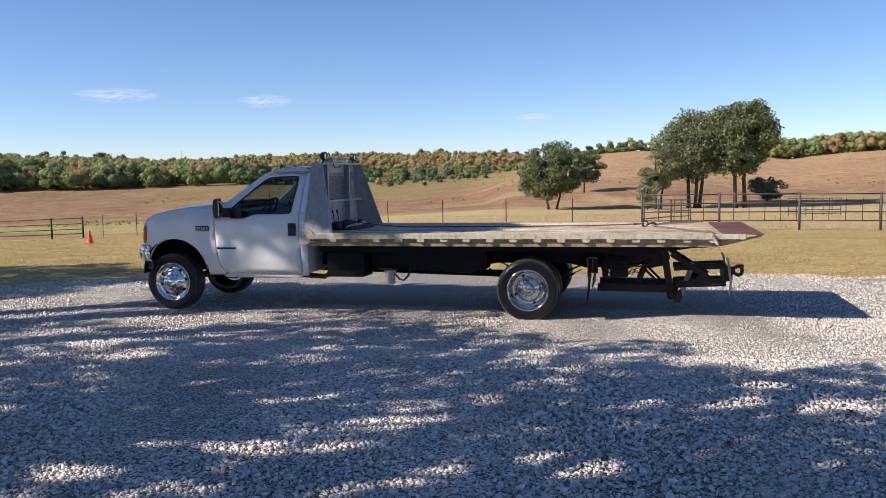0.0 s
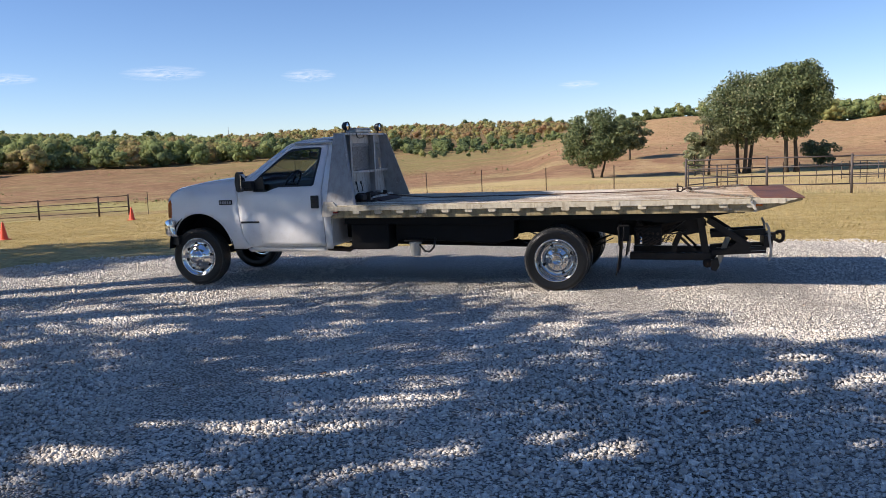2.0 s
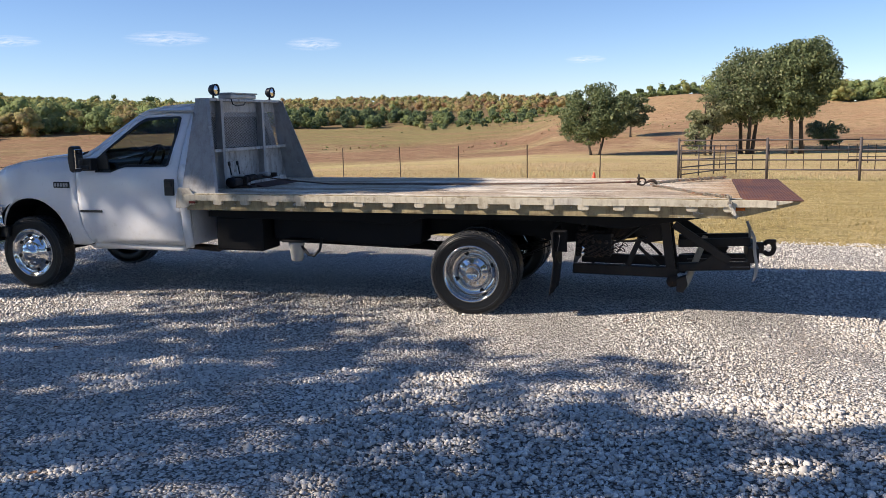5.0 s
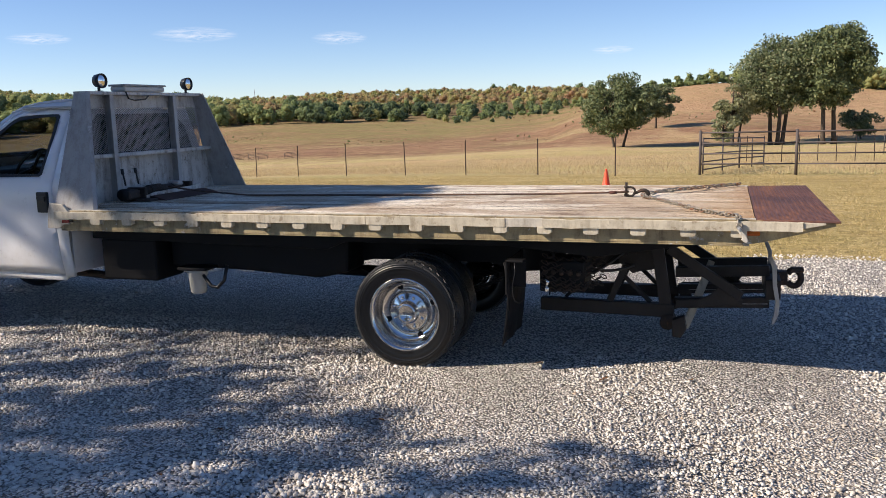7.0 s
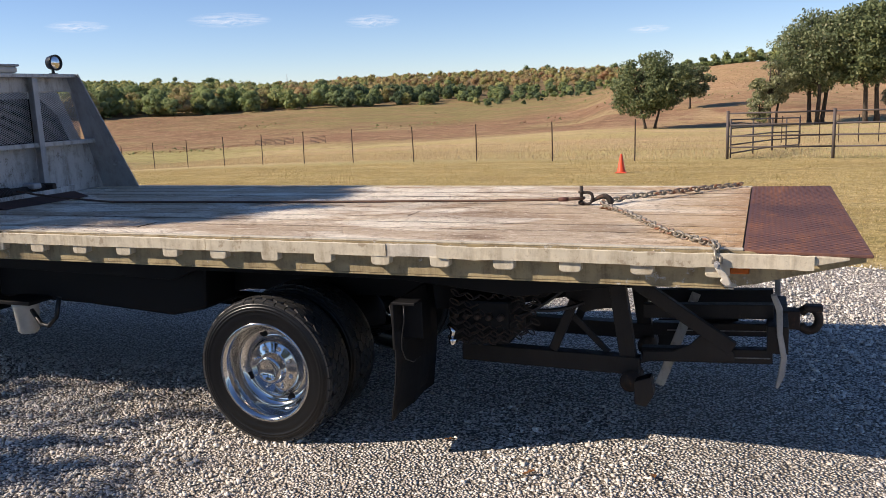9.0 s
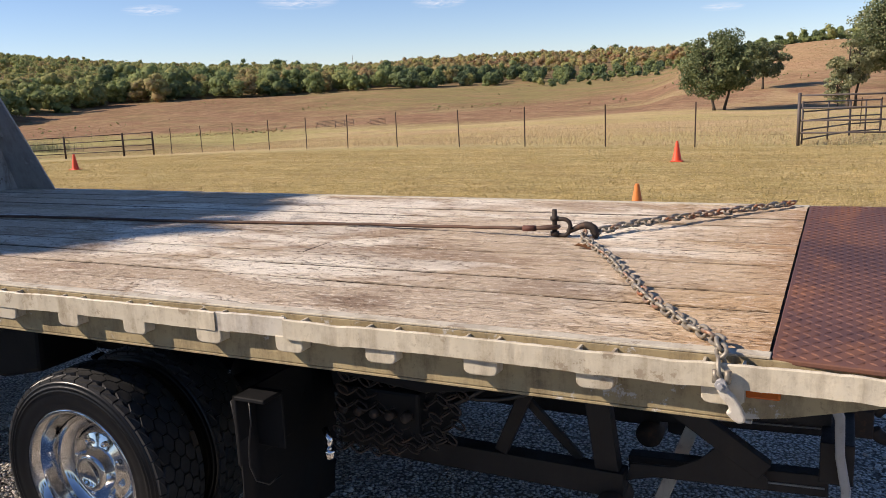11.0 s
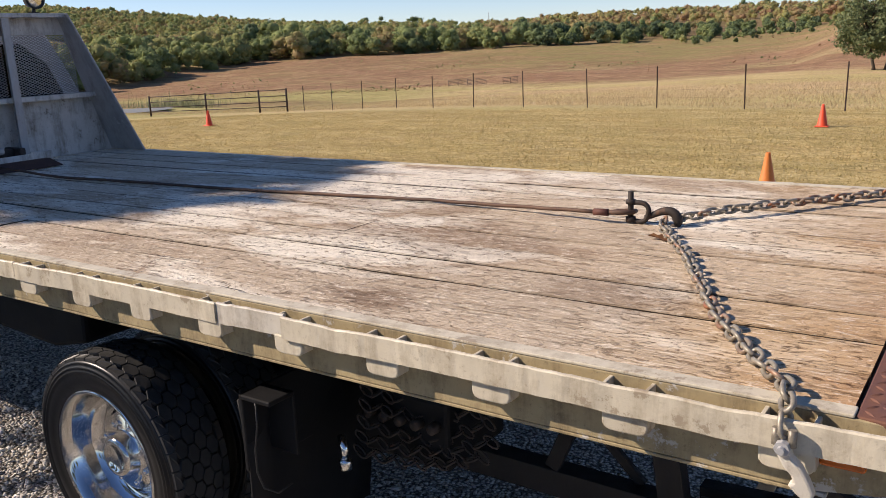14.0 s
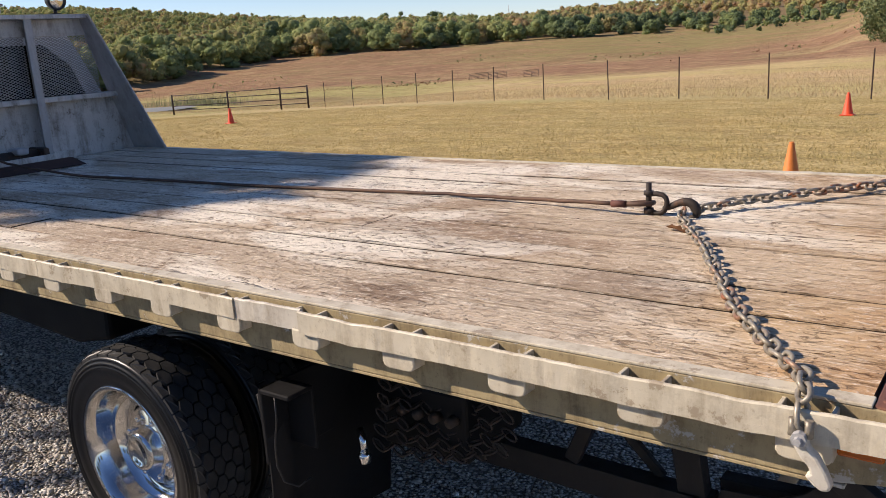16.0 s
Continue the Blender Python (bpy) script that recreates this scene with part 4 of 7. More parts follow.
    box(bm, -4.24, -4.14, yy(-0.04), yy(0.06), 1.335, 1.375, 0.01)
    box(bm, -4.24, -4.12, yy(-0.02), yy(0.085), 1.32, 1.45, 0.01)
    part("mirror_arm", bm, M["plastic"], mir)
    bm = bmesh.new()
    box(bm, -4.208, -4.195, yy(-0.145), yy(-0.03), 1.35, 1.55, 0.004)
    part("mirror_glass", bm, M["chrome"], mir)
    bm = bmesh.new()
    prism(bm, [(-5.545, 0.955), (-5.535, 1.17), (-5.50, 1.215), (-5.475, 1.16), (-5.47, 0.955)], yy(0.13), yy(0.175), "y", 0.008)
    part("turn_signal", bm, M["amber"], truck, "amber corner marker lamp")
    bm = bmesh.new()
    prism(bm, [(-5.60, 0.965), (-5.585, 1.16), (-5.52, 1.17), (-5.52, 0.965)], yy(0.19), yy(0.46), "y", 0.01)
    part("headlamp", bm, M["lamp_glass"], truck, "clear headlamp")
    # inside of the wheel arch
    bm = bmesh.new()
    loop = arc(-5.00, 0.53, 0.50, 0, 180)
    a = [bm.verts.new((x, yy(0.05), z)) for x, z in loop]
    b = [bm.verts.new((x, yy(0.55), z)) for x, z in loop]
    for i in range(len(loop) - 1):
        bm.faces.new((a[i], a[i + 1], b[i + 1], b[i]))
    bm.faces.new(b)
    thick(part("wheel_well", bm, M["black"], truck, "black wheel well"), 0.01)


def ring(loop, width, y_of, depth, far):
    """A band along the inside of a closed outline in x and z."""
    cx, cz = sum(p[0] for p in loop) / len(loop), sum(p[1] for p in loop) / len(loop)
    inner = []
    for x, z in loop:
        d = math.hypot(x - cx, z - cz)
        k = 1 - width / d * 1.1
        inner.append((cx + (x - cx) * k, cz + (z - cz) * k))
    bm = bmesh.new()
    rows = []
    for lp, dy in ((loop, depth), (loop, 0), (inner, 0), (inner, depth)):
        rows.append([bm.verts.new((x, mirror(y_of(x, z) + dy) if far else y_of(x, z) + dy, z)) for x, z in lp])
    n = len(loop)
    for a, b in zip(rows, rows[1:]):
        for i in range(n):
            bm.faces.new((a[i], a[(i + 1) % n], b[(i + 1) % n], b[i]))
    bmesh.ops.recalc_face_normals(bm, faces=bm.faces)
    return bm


def across(profile, crown, inset=0.0, rows=14, edge=None):
    """A surface across the cab between its two sides, along a profile in x and z, arched by crown."""
    bm = bmesh.new()
    grid = []
    for i, (x, z) in enumerate(profile):
        y0 = (edge(x, z) if edge else flank(x, z)) + inset
        line = []
        for k in range(rows + 1):
            t = k / rows
            u = 2 * t - 1
            c = crown(x) if callable(crown) else crown
            line.append(bm.verts.new((x - (0.16 * (1 - u * u) if x < -5.3 else 0.10 * (1 - u * u) if -4.4 < x < -3.62 else 0), y0 + (mirror(y0) - y0) * t, z + c * (1 - u ** 4 if c > 0.03 else 1 - u * u))))
        grid.append(line)
    for a, b in zip(grid, grid[1:]):
        for k in range(rows):
            bm.faces.new((a[k], a[k + 1], b[k + 1], b[k])).smooth = True
    bmesh.ops.recalc_face_normals(bm, faces=bm.faces)
    return bm


def build_cab():
    cab_side(False), cab_side(True)
    thick(part("hood", across(HOOD, 0.035), M["paint"], truck, "white hood with a raised centre"), -0.012)
    thick(part("roof", across(ROOF, 0.022), M["paint"], truck), -0.02)
    g = part("windshield", across(SCREEN[1:], 0.01, 0.03), M["glass"], truck, "curved windshield glass")
    g.visible_shadow = False
    thick(part("cowl", across(SCREEN[:2], 0.012), M["plastic"], truck, "black cowl panel under the windshield"), -0.02)
    # back wall of the cab, tapering with its sides, with a dark window
    bm = bmesh.new()
    def half(z):
        return flank(-3.05, z) + 0.012
    def band(z0, z1, in0, in1):
        prism(bm, [(half(z0), z0), (half(z0) + in0, z0), (half(z1) + in1, z1), (half(z1), z1)], -3.03, -3.003, "x", 0.004)
        prism(bm, [(mirror(half(z0)), z0), (mirror(half(z0) + in0), z0), (mirror(half(z1) + in1), z1), (mirror(half(z1)), z1)], -3.03, -3.003, "x", 0.004)
    prism(bm, [(half(0.55), 0.55), (mirror(half(0.55)), 0.55), (mirror(half(1.40)), 1.40), (half(1.40), 1.40)], -3.03, -3.003, "x", 0.005)
    band(1.40, 1.72, 0.10, 0.10), band(1.72, 1.86, 0.10, 0.20)
    prism(bm, [(half(1.86), 1.86), (mirror(half(1.86)), 1.86), (mirror(half(1.945)), 1.945), (half(1.945), 1.945)], -3.03, -3.003, "x", 0.005)
    part("cab_back", bm, M["paint"], truck)
    bm = bmesh.new()
    prism(bm, [(half(1.40) + 0.09, 1.40), (mirror(half(1.40) + 0.09), 1.40), (mirror(half(1.72) + 0.09), 1.72), (mirror(half(1.86) + 0.19), 1.86), (half(1.86) + 0.19, 1.86), (half(1.72) + 0.09, 1.72)], -3.02, -3.012, "x")
    g = part("rear_window", bm, M["dark_glass"], truck, "dark tinted rear window")
    g.visible_shadow = False
    # front: grille, bumper
    bm = bmesh.new()
    box(bm, -5.66, -5.60, 0.46, mirror(0.46), 0.93, 1.20, 0.02)
    grille = part("grille", bm, M["plastic"], truck, "dark grille with chrome bars")
    for k in range(4):
        bm = bmesh.new()
        box(bm, -5.685, -5.655, 0.47, mirror(0.47), 0.965 + k * 0.06, 0.985 + k * 0.06, 0.006)
        part("grille_bar", bm, M["chrome"], grille)
    bm = bmesh.new()
    box(bm, -5.56, -5.42, 0.30, mirror(0.30), 0.6, 1.2, 0.02)
    part("front_panel", bm, M["black"], truck)
    bm = bmesh.new()
    prof = [(0.0, 0.70), (-0.035, 0.74), (-0.045, 0.85), (-0.03, 0.915), (0.0, 0.93)]
    ys = [0.045, 0.05, 0.10, 0.2, 0.45, MID, mirror(0.45), mirror(0.2), mirror(0.10), mirror(0.05), mirror(0.045)]
    xs = [-5.36, -5.46, -5.55, -5.60, -5.68, -5.73, -5.68, -5.60, -5.55, -5.46, -5.36]
    lines = [[bm.verts.new((x + d, y, z)) for d, z in prof] for x, y in zip(xs, ys)]
    for a, b in zip(lines, lines[1:]):
        for k in range(len(prof) - 1):
            bm.faces.new((a[k], a[k + 1], b[k + 1], b[k])).smooth = True
    bmesh.ops.recalc_face_normals(bm, faces=bm.faces)
    bump_bar = thick(part("front_bumper", bm, M["chrome"], truck, "chrome front bumper"), 0.01)
    bm = bmesh.new()
    prism(bm, [(-5.36, 0.06), (-5.52, 0.10), (-5.62, 0.35), (-5.65, MID), (-5.62, mirror(0.35)), (-5.52, mirror(0.10)), (-5.36, mirror(0.06))], 0.575, 0.70, "z", 0.015)
    part("air_dam", bm, M["plastic"], bump_bar, "black plastic lower valance")
    # five amber marker lamps over the windshield
    for k in range(5):
        y = MID + (k - 2) * 0.21
        bm = bmesh.new()
        prism(bm, [(-3.60, 1.955), (-3.50, 1.995), (-3.44, 1.995), (-3.40, 1.97)], y - 0.035, y + 0.035, "y", 0.006)
        part("roof_marker", bm, M["amber"], truck, "small amber roof marker lamp")
    # inside
    bm = bmesh.new()
    prism(bm, [(-4.32, 0.95), (-4.32, 1.40), (-4.18, 1.42), (-3.95, 1.40), (-3.90, 1.30), (-3.98, 1.05), (-4.0, 0.95)], 0.16, mirror(0.16), "y", 0.02)
    part("dashboard", bm, M["plastic"], truck, "dark dashboard")
    bm = bmesh.new()
    box(bm, -4.3, -3.04, 0.12, mirror(0.12), 0.60, 0.66, 0.01)
    part("cab_floor", bm, M["black"], truck)
    bm = bmesh.new()
    box(bm, -3.68, -3.12, 0.2, mirror(0.2), 0.80, 1.02, 0.05)
    prism(bm, [(-3.24, 0.95), (-3.30, 1.02), (-3.16, 1.52), (-3.07, 1.54), (-3.05, 1.0)], 0.2, mirror(0.2), "y", 0.03)
    part("bench_seat", bm, M["seat"], truck, "brown cloth bench seat")
    bm = bmesh.new()
    c, up = Vector((-3.78, 0.55, 1.40)), Vector((0.5, 0, 0.86))
    loop = [c + up * (0.19 * math.sin(a)) + Vector((0, 1, 0)) * (0.19 * math.cos(a)) for a in (2 * math.pi * k / 28 for k in range(29))]
    tube(bm, loop, 0.014, 8)
    for a in (200, 340, 90):
        tube(bm, [c, c + up * (0.19 * math.sin(radians(a))) + Vector((0, 0.19 * math.cos(radians(a)), 0))], 0.014, 6)
    tube(bm, [c, c + Vector((-0.30, 0, -0.16))], 0.03, 8)
    part("steering_wheel", bm, M["plastic"], truck, "black steering wheel")
    bm = bmesh.new()
    box(bm, -3.70, -3.67, MID - 0.12, MID + 0.12, 1.74, 1.81, 0.012)
    tube(bm, [(-3.70, MID, 1.79), (-3.74, MID, 1.86)], 0.01, 6)
    part("rear_view_mirror", bm, M["plastic"], truck)
    bm = bmesh.new()
    tube(bm, [(-4.42, mirror(0.16), 1.42), (-4.43, mirror(0.14), 1.95)], 0.004, 6)
    part("antenna", bm, M["plastic"], truck, "thin whip antenna")
    # headliner and inner rear pillars
    bm = bmesh.new()
    box(bm, -3.60, -3.05, 0.30, mirror(0.30), 1.915, 1.935, 0.008)
    part("headliner", bm, M["white_plastic"], truck)


def wheel(name, x, y_face, out, width=0.225, hub=True, label="", front=False):
    """A wheel whose outer face lies at y_face; out is -1 towards the near side, 1 towards the far one."""
    w = part_empty(name, label)
    R, K = 0.402, (1.0 if front else 0.985)
    hub_z = R * K - (0.0 if front else 0.018)
    def prof(rows):
        return [(y_face - out * d, r * K) for d, r in rows]
    bm = bmesh.new()
    lathe(bm, prof([(0.012, 0.262), (0.0, 0.270), (-0.003, 0.276), (-0.001, 0.282), (-0.007, 0.30), (-0.009, 0.325), (-0.008, 0.338), (-0.011, 0.341), (-0.008, 0.345), (-0.007, 0.352), (-0.010, 0.355), (-0.006, 0.359), (-0.002, 0.368), (-0.004, 0.371), (0.002, 0.376), (0.012, 0.383), (0.026, 0.389), (width - 0.026, 0.389), (width - 0.012, 0.383), (width, 0.335), (width - 0.004, 0.29), (width - 0.015, 0.262), (0.012, 0.262)]), (x, 0, hub_z), "y", 64)
    bmesh.ops.recalc_face_normals(bm, faces=bm.faces)
    tyre = part("tyre", bm, M["rubber"], w, "black truck tyre with a blocky tread")
    # tread blocks in three staggered rows and two shoulders
    bm = bmesh.new()
    n = 38
    for row, (d0, d1, turn) in enumerate(((0.003, 0.030, 0.5), (0.022, 0.072, 0.0), (0.0605, 0.1105, 0.5), (0.099, 0.149, 0.0), (0.1375, 0.1875, 0.5), (0.180, 0.222, 0.0))):
        for k in range(n):
            a = 2 * math.pi * (k + turn) / n
            h = math.pi / n * 0.93
            w4 = (d1 - d0) / 4
            pts = []
            r0, r1 = 0.380 * K, R * K
            for rr in (r0, r1):
                k2 = 1.0 if rr == r0 else 0.96
                if 0 < row < 5:
                    e = 0.0016
                    shape = [(d0 + e, 0.0), (d0 + w4 + e, -h), (d1 - w4 - e, -h), (d1 - e, 0.0), (d1 - w4 - e, h), (d0 + w4 + e, h)]
                elif row == 0:
                    shape = [(d0, -h), (d1 + 0.001, -h), (d1 - 0.010, 0.0), (d1 + 0.001, h), (d0, h)]
                else:
                    shape = [(d0 + 0.012, -h), (d1, -h), (d1, h), (d0 + 0.012, h)]
                top = rr - (0.007 if row in (0, 5) and rr == r1 else 0.0)
                pts.append([bm.verts.new((x + (top - (0.006 if row in (0, 5) and d in (0.003, 0.222) else 0.0)) * math.cos(a + da * k2), y_face - out * d, hub_z + (top - (0.006 if row in (0, 5) and d in (0.003, 0.222) else 0.0)) * math.sin(a + da * k2))) for d, da in shape])
            lo, hi = pts
            bm.faces.new(hi)
            for i in range(len(lo)):
                bm.faces.new((lo[i], lo[(i + 1) % len(lo)], hi[(i + 1) % len(lo)], hi[i]))
    bmesh.ops.recalc_face_normals(bm, faces=bm.faces)
    for v in bm.verts:
        v.co.z = max(v.co.z, -0.012)
    part("tread", bm, M["tread"], tyre)
    bm = bmesh.new()
    if front:
        rim = [(0.006, 0.274), (-0.004, 0.268), (0.0, 0.255), (0.022, 0.245), (0.03, 0.20), (0.02, 0.17), (0.0, 0.15), (-0.02, 0.125), (-0.03, 0.09), (-0.032, 0.085), (-0.075, 0.075), (-0.085, 0.05), (-0.088, 0.0)]
    else:
        rim = [(0.006, 0.274), (-0.004, 0.268), (0.0, 0.255), (0.03, 0.24), (0.09, 0.232), (0.125, 0.215), (0.138, 0.175), (0.128, 0.155), (0.100, 0.147), (0.094, 0.139), (0.092, 0.088), (0.086, 0.08), (0.050, 0.076), (0.039, 0.068), (0.037, 0.052), (0.043, 0.048), (0.043, 0.0)]
    lathe(bm, prof(rim), (x, 0, hub_z), "y", 56)
    bmesh.ops.remove_doubles(bm, verts=bm.verts, dist=1e-5)
    rim_ob = part("rim", bm, M["dull_chrome"] if not front else M["chrome"], w, "polished steel wheel rim")
    if hub:
        face = 0.125 if not front else 0.018
        for k in range(8):
            a = 2 * math.pi * (k + 0.5) / 8
            bm = bmesh.new()
            rr = 0.112 if not front else 0.112
            c = (x + rr * math.cos(a), 0, hub_z + rr * math.sin(a))
            d = 0.093 if not front else -0.022
            lathe(bm, prof([(d, 0.012), (d - 0.014, 0.011), (d - 0.019, 0.007), (d - 0.019, 0.0)]), c, "y", 8)
            part("lug_nut", bm, M["chrome"], rim_ob)
        for k in range(4 if not front else 8):
            a = 2 * math.pi * (k + 0.25) / (4 if not front else 8)
            bm = bmesh.new()
            c = (x + 0.19 * math.cos(a), 0, hub_z + 0.19 * math.sin(a))
            d = 0.131 if not front else 0.024
            lathe(bm, prof([(d, 0.0), (d - 0.002, 0.022), (d + 0.01, 0.024)]), c, "y", 14)
            part("vent_hole", bm, M["black"], rim_ob, "dark round vent hole")
    return w


def part_empty(name, label=""):
    ob = new(name)
    ob.parent = truck
    ob.empty_display_size = 0.1
    if label:
        ob["label"] = label
    return ob


def build_wheels():
    for y, out in ((0.125, -1), (mirror(0.125), 1)):
        wheel("front_wheel", -5.105, y, out, front=True)
    for y, out in ((-0.045, -1), (mirror(-0.045), 1)):
        wheel("rear_wheel", -0.015, y, out)
        wheel("inner_rear_wheel", -0.015, y - out * 0.31, out, hub=False)


# ---- the bed ----
DECK_TOP, NEAR, FAR = 1.10, -0.06, 2.16
X0, X1, X2 = -2.95, 2.315, 2.78       # front of the bed, end of the boards, end of the tail plate


def build_bed():
    bed = part_empty("flatbed", "wooden rollback bed with cream steel side rails")
    count = 12
    w = (FAR - NEAR) / count
    for k in range(count):
        cuts = [X0 - 0.03]
        if k in (1, 4, 7, 10):
            cuts.append(random.uniform(-1.6, 1.2))
        cuts.append(X1 - 0.004)
        for a, b in zip(cuts, cuts[1:]):
            y0, y1 = NEAR + k * w + 0.0035 + random.uniform(0, 0.003), NEAR + (k + 1) * w - 0.0035
            lift = random.uniform(-0.004, 0.003)
            bm = bmesh.new()
            nx = 12
            rows = []
            for i in range(nx + 1):
                x = a + 0.002 + (b - a - 0.004) * i / nx
                cup = random.uniform(-0.0015, 0.0015)
                zt = DECK_TOP + lift + cup
                rows.append([bm.verts.new(p) for p in ((x, y0, zt - 0.035), (x, y0, zt - 0.004), (x, y0 + 0.0025, zt - 0.0005), (x, (y0 + y1) / 2, zt), (x, y1 - 0.0025, zt - 0.0005), (x, y1, zt - 0.004), (x, y1, zt - 0.035))])
            for r, s in zip(rows, rows[1:]):
                for j in range(6):
                    bm.faces.new((r[j], s[j], s[j + 1], r[j + 1]))
            bm.faces.new(rows[0]), bm.faces.new(rows[-1][::-1])
            bmesh.ops.recalc_face_normals(bm, faces=bm.faces)
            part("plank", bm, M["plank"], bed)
    for near in (True, False):
        def yy(v):
            return v if near else mirror(v)
        # web of the side rail, rising to a wedge at the tail
        bm = bmesh.new()
        prism(bm, [(X0, 0.945), (2.26, 0.945), (2.36, 0.962), (X2 - 0.02, 1.065), (X2 - 0.02, 1.088), (X1, 1.097), (X0, 1.097)], yy(-0.0715), yy(-0.080), "y", 0.003)
        # darker paint than the rub rail: grime, plus the rail's shade put into the colour
        part("side_web", bm, M["grimy"], bed, "cream painted side channel, chipped and stained, coloured darker for the rail's shade")
        bm = bmesh.new()
        box(bm, X0, 2.28, yy(-0.0795), yy(-0.02), 0.936, 0.944, 0.002)
        part("lower_flange", bm, M["grimy"], bed)
        bm = bmesh.new()
        box(bm, X0, X1, yy(-0.081), yy(-0.040), 1.097, 1.104, 0.002)
        part("edge_strip", bm, M["cream"], bed)
        # outer rub rail in three lengths, slightly out of line
        for a, b, dy, dz in ((X0 - 0.02, -0.25, 0.0, 0.0), (-0.246, 0.755, 0.003, -0.001), (0.758, 1.006, 0.008, 0.0), (1.01, 2.575, -0.007, 0.0)):
            bm = bmesh.new()
            n = int((b - a) / 0.018)
            rows = []
            dents = [(random.uniform(a, b), random.uniform(0.015, 0.05), random.uniform(-0.004, 0.002)) for q in range(int((b - a) * 9))]
            for i in range(n + 1):
                x = a + (b - a) * i / n
                knock = sum(d * math.exp(-((x - c) / w2) ** 2) for c, w2, d in dents)
                j = 0.0022 * math.sin(x * 5.1 + a) + 0.0012 * math.sin(x * 14.0) - knock * 0.5 + random.uniform(-0.0005, 0.0005)
                k = 0.001 * math.sin(x * 7.0 + b) + knock + random.uniform(-0.0009, 0.0006)
                o, t = -0.126 + dy + j, 1.095 + dz + k
                rows.append([bm.verts.new((x, yy(p), q)) for p, q in ((o, t - 0.058), (o, t - 0.003), (o + 0.003, t), (o + 0.009, t), (o + 0.011, t - 0.003), (o + 0.011, t - 0.058))])
            for r, s in zip(rows, rows[1:]):
                for q in range(6):
                    bm.faces.new((r[q], r[(q + 1) % 6], s[(q + 1) % 6], s[q]))
            bm.faces.new(rows[0]), bm.faces.new(rows[-1])
            bmesh.ops.recalc_face_normals(bm, faces=bm.faces)
            part("rub_rail", bm, M["pale" if dy > 0.006 else "cream"], bed, "pale worn length of rub rail" if dy > 0.006 else "cream rub rail with chips and gouges")
        bm = bmesh.new()
        prism(bm, [(2.576, 1.052), (2.576, 1.090), (2.70, 1.087), (2.70, 1.078)], yy(-0.122), yy(-0.07), "y", 0.003)
        part("rail_end", bm, M["cream"], bed)
        # stake pockets: a bent strap with two cheeks
        for k in range(18):
            x = -2.92 + 0.2995 * k + 0.0
            if x > 2.3:
                continue
            x += 0.002 * math.sin(k * 3.3)
            bm = bmesh.new()
            for e in (0, 0.087):
                box(bm, x + e, x + e + 0.008, yy(-0.116), yy(-0.074), 1.0, 1.09, 0.0015)
            prism(bm, [(x, 1.006), (x + 0.006, 0.996), (x + 0.018, 0.992), (x + 0.078, 0.992), (x + 0.09, 0.997), (x + 0.095, 1.008), (x + 0.095, 1.04), (x, 1.04)], yy(-0.121), yy(-0.109), "y", 0.0035)
            part("stake_pocket", bm, M["cream"], bed, "cream stake pocket")
        for k, (x, mat, text) in enumerate(((2.265, "amber", "amber side marker lamp"), (-2.90, "red_lens", "small red side marker lamp"))):
            bm = bmesh.new()
            box(bm, x, x + 0.075, yy(-0.092 if k == 0 else -0.125), yy(-0.074), 1.003, 1.03, 0.006)
            part("marker_lamp", bm, M[mat], bed, text)
    # the tail plate with raised treads
    bm = bmesh.new()
    prism(bm, [(X1 + 0.001, -0.076), (X2, -0.118), (X2, mirror(-0.118)), (X1 + 0.001, mirror(-0.076))], 1.088, 1.101, "z", 0.003)
    tail = part("tail_plate", bm, M["tail_rust"], bed, "rust-red diamond tread steel tail plate")
    bm = bmesh.new()
    nx, ny = 19, 74
    for i in range(nx):
        for j in range(ny):
            x = X1 + 0.02 + i * (X2 - X1 - 0.04) / (nx - 1)
            y = -0.058 + j * (mirror(-0.058) + 0.058) / (ny - 1)
            s = 1 if (i + j) % 2 else -1
            c, d = 0.0165 * 0.7071, 0.0045 * 0.7071
            p = [(-c - d * s * 0, -c * s), (d, -d * s * -1), (c, c * s), (-d, d * s * -1 * -1)]
            q = [(-c, -c * s), (d, -d * s), (c, c * s), (-d, d * s)]
            lo = [bm.verts.new((x + u, y + v, 1.1005)) for u, v in q]
            hi = bm.verts.new((x - 0.25 * c, y - 0.25 * c * s, 1.1035)), bm.verts.new((x + 0.25 * c, y + 0.25 * c * s, 1.1035))
            bm.faces.new((lo[0], lo[1], hi[0])), bm.faces.new((lo[1], lo[2], hi[1])), bm.faces.new((lo[1], hi[1], hi[0]))
            bm.faces.new((lo[2], lo[3], hi[1])), bm.faces.new((lo[3], lo[0], hi[0])), bm.faces.new((lo[3], hi[0], hi[1]))
    bmesh.ops.recalc_face_normals(bm, faces=bm.faces)
    part("tread_pattern", bm, M["tail_rust"], tail)
    bm = bmesh.new()
    prism(bm, [(2.28, 0.955), (X2 - 0.03, 1.07), (X2 - 0.03, 1.086), (2.28, 1.086)], 0.0, mirror(0.0), "y", 0.004)
    part("tail_wedge", bm, M["old_iron"], bed)
    # runners and crossmembers below the boards
    for k in range(18):
        x = -2.85 + k * 0.2995
        if x > 2.2:
            continue
        bm = bmesh.new()
        box(bm, x, x + 0.05, -0.055, mirror(-0.055), 0.975, 1.06, 0.003)
        part("crossmember", bm, M["black"], bed)
    for y in (0.72, mirror(0.72)):
        bm = bmesh.new()
        box(bm, X0 + 0.1, 2.2, y - 0.04, y + 0.04, 0.86, 0.975, 0.005)
        part("bed_runner", bm, M["black"], bed)


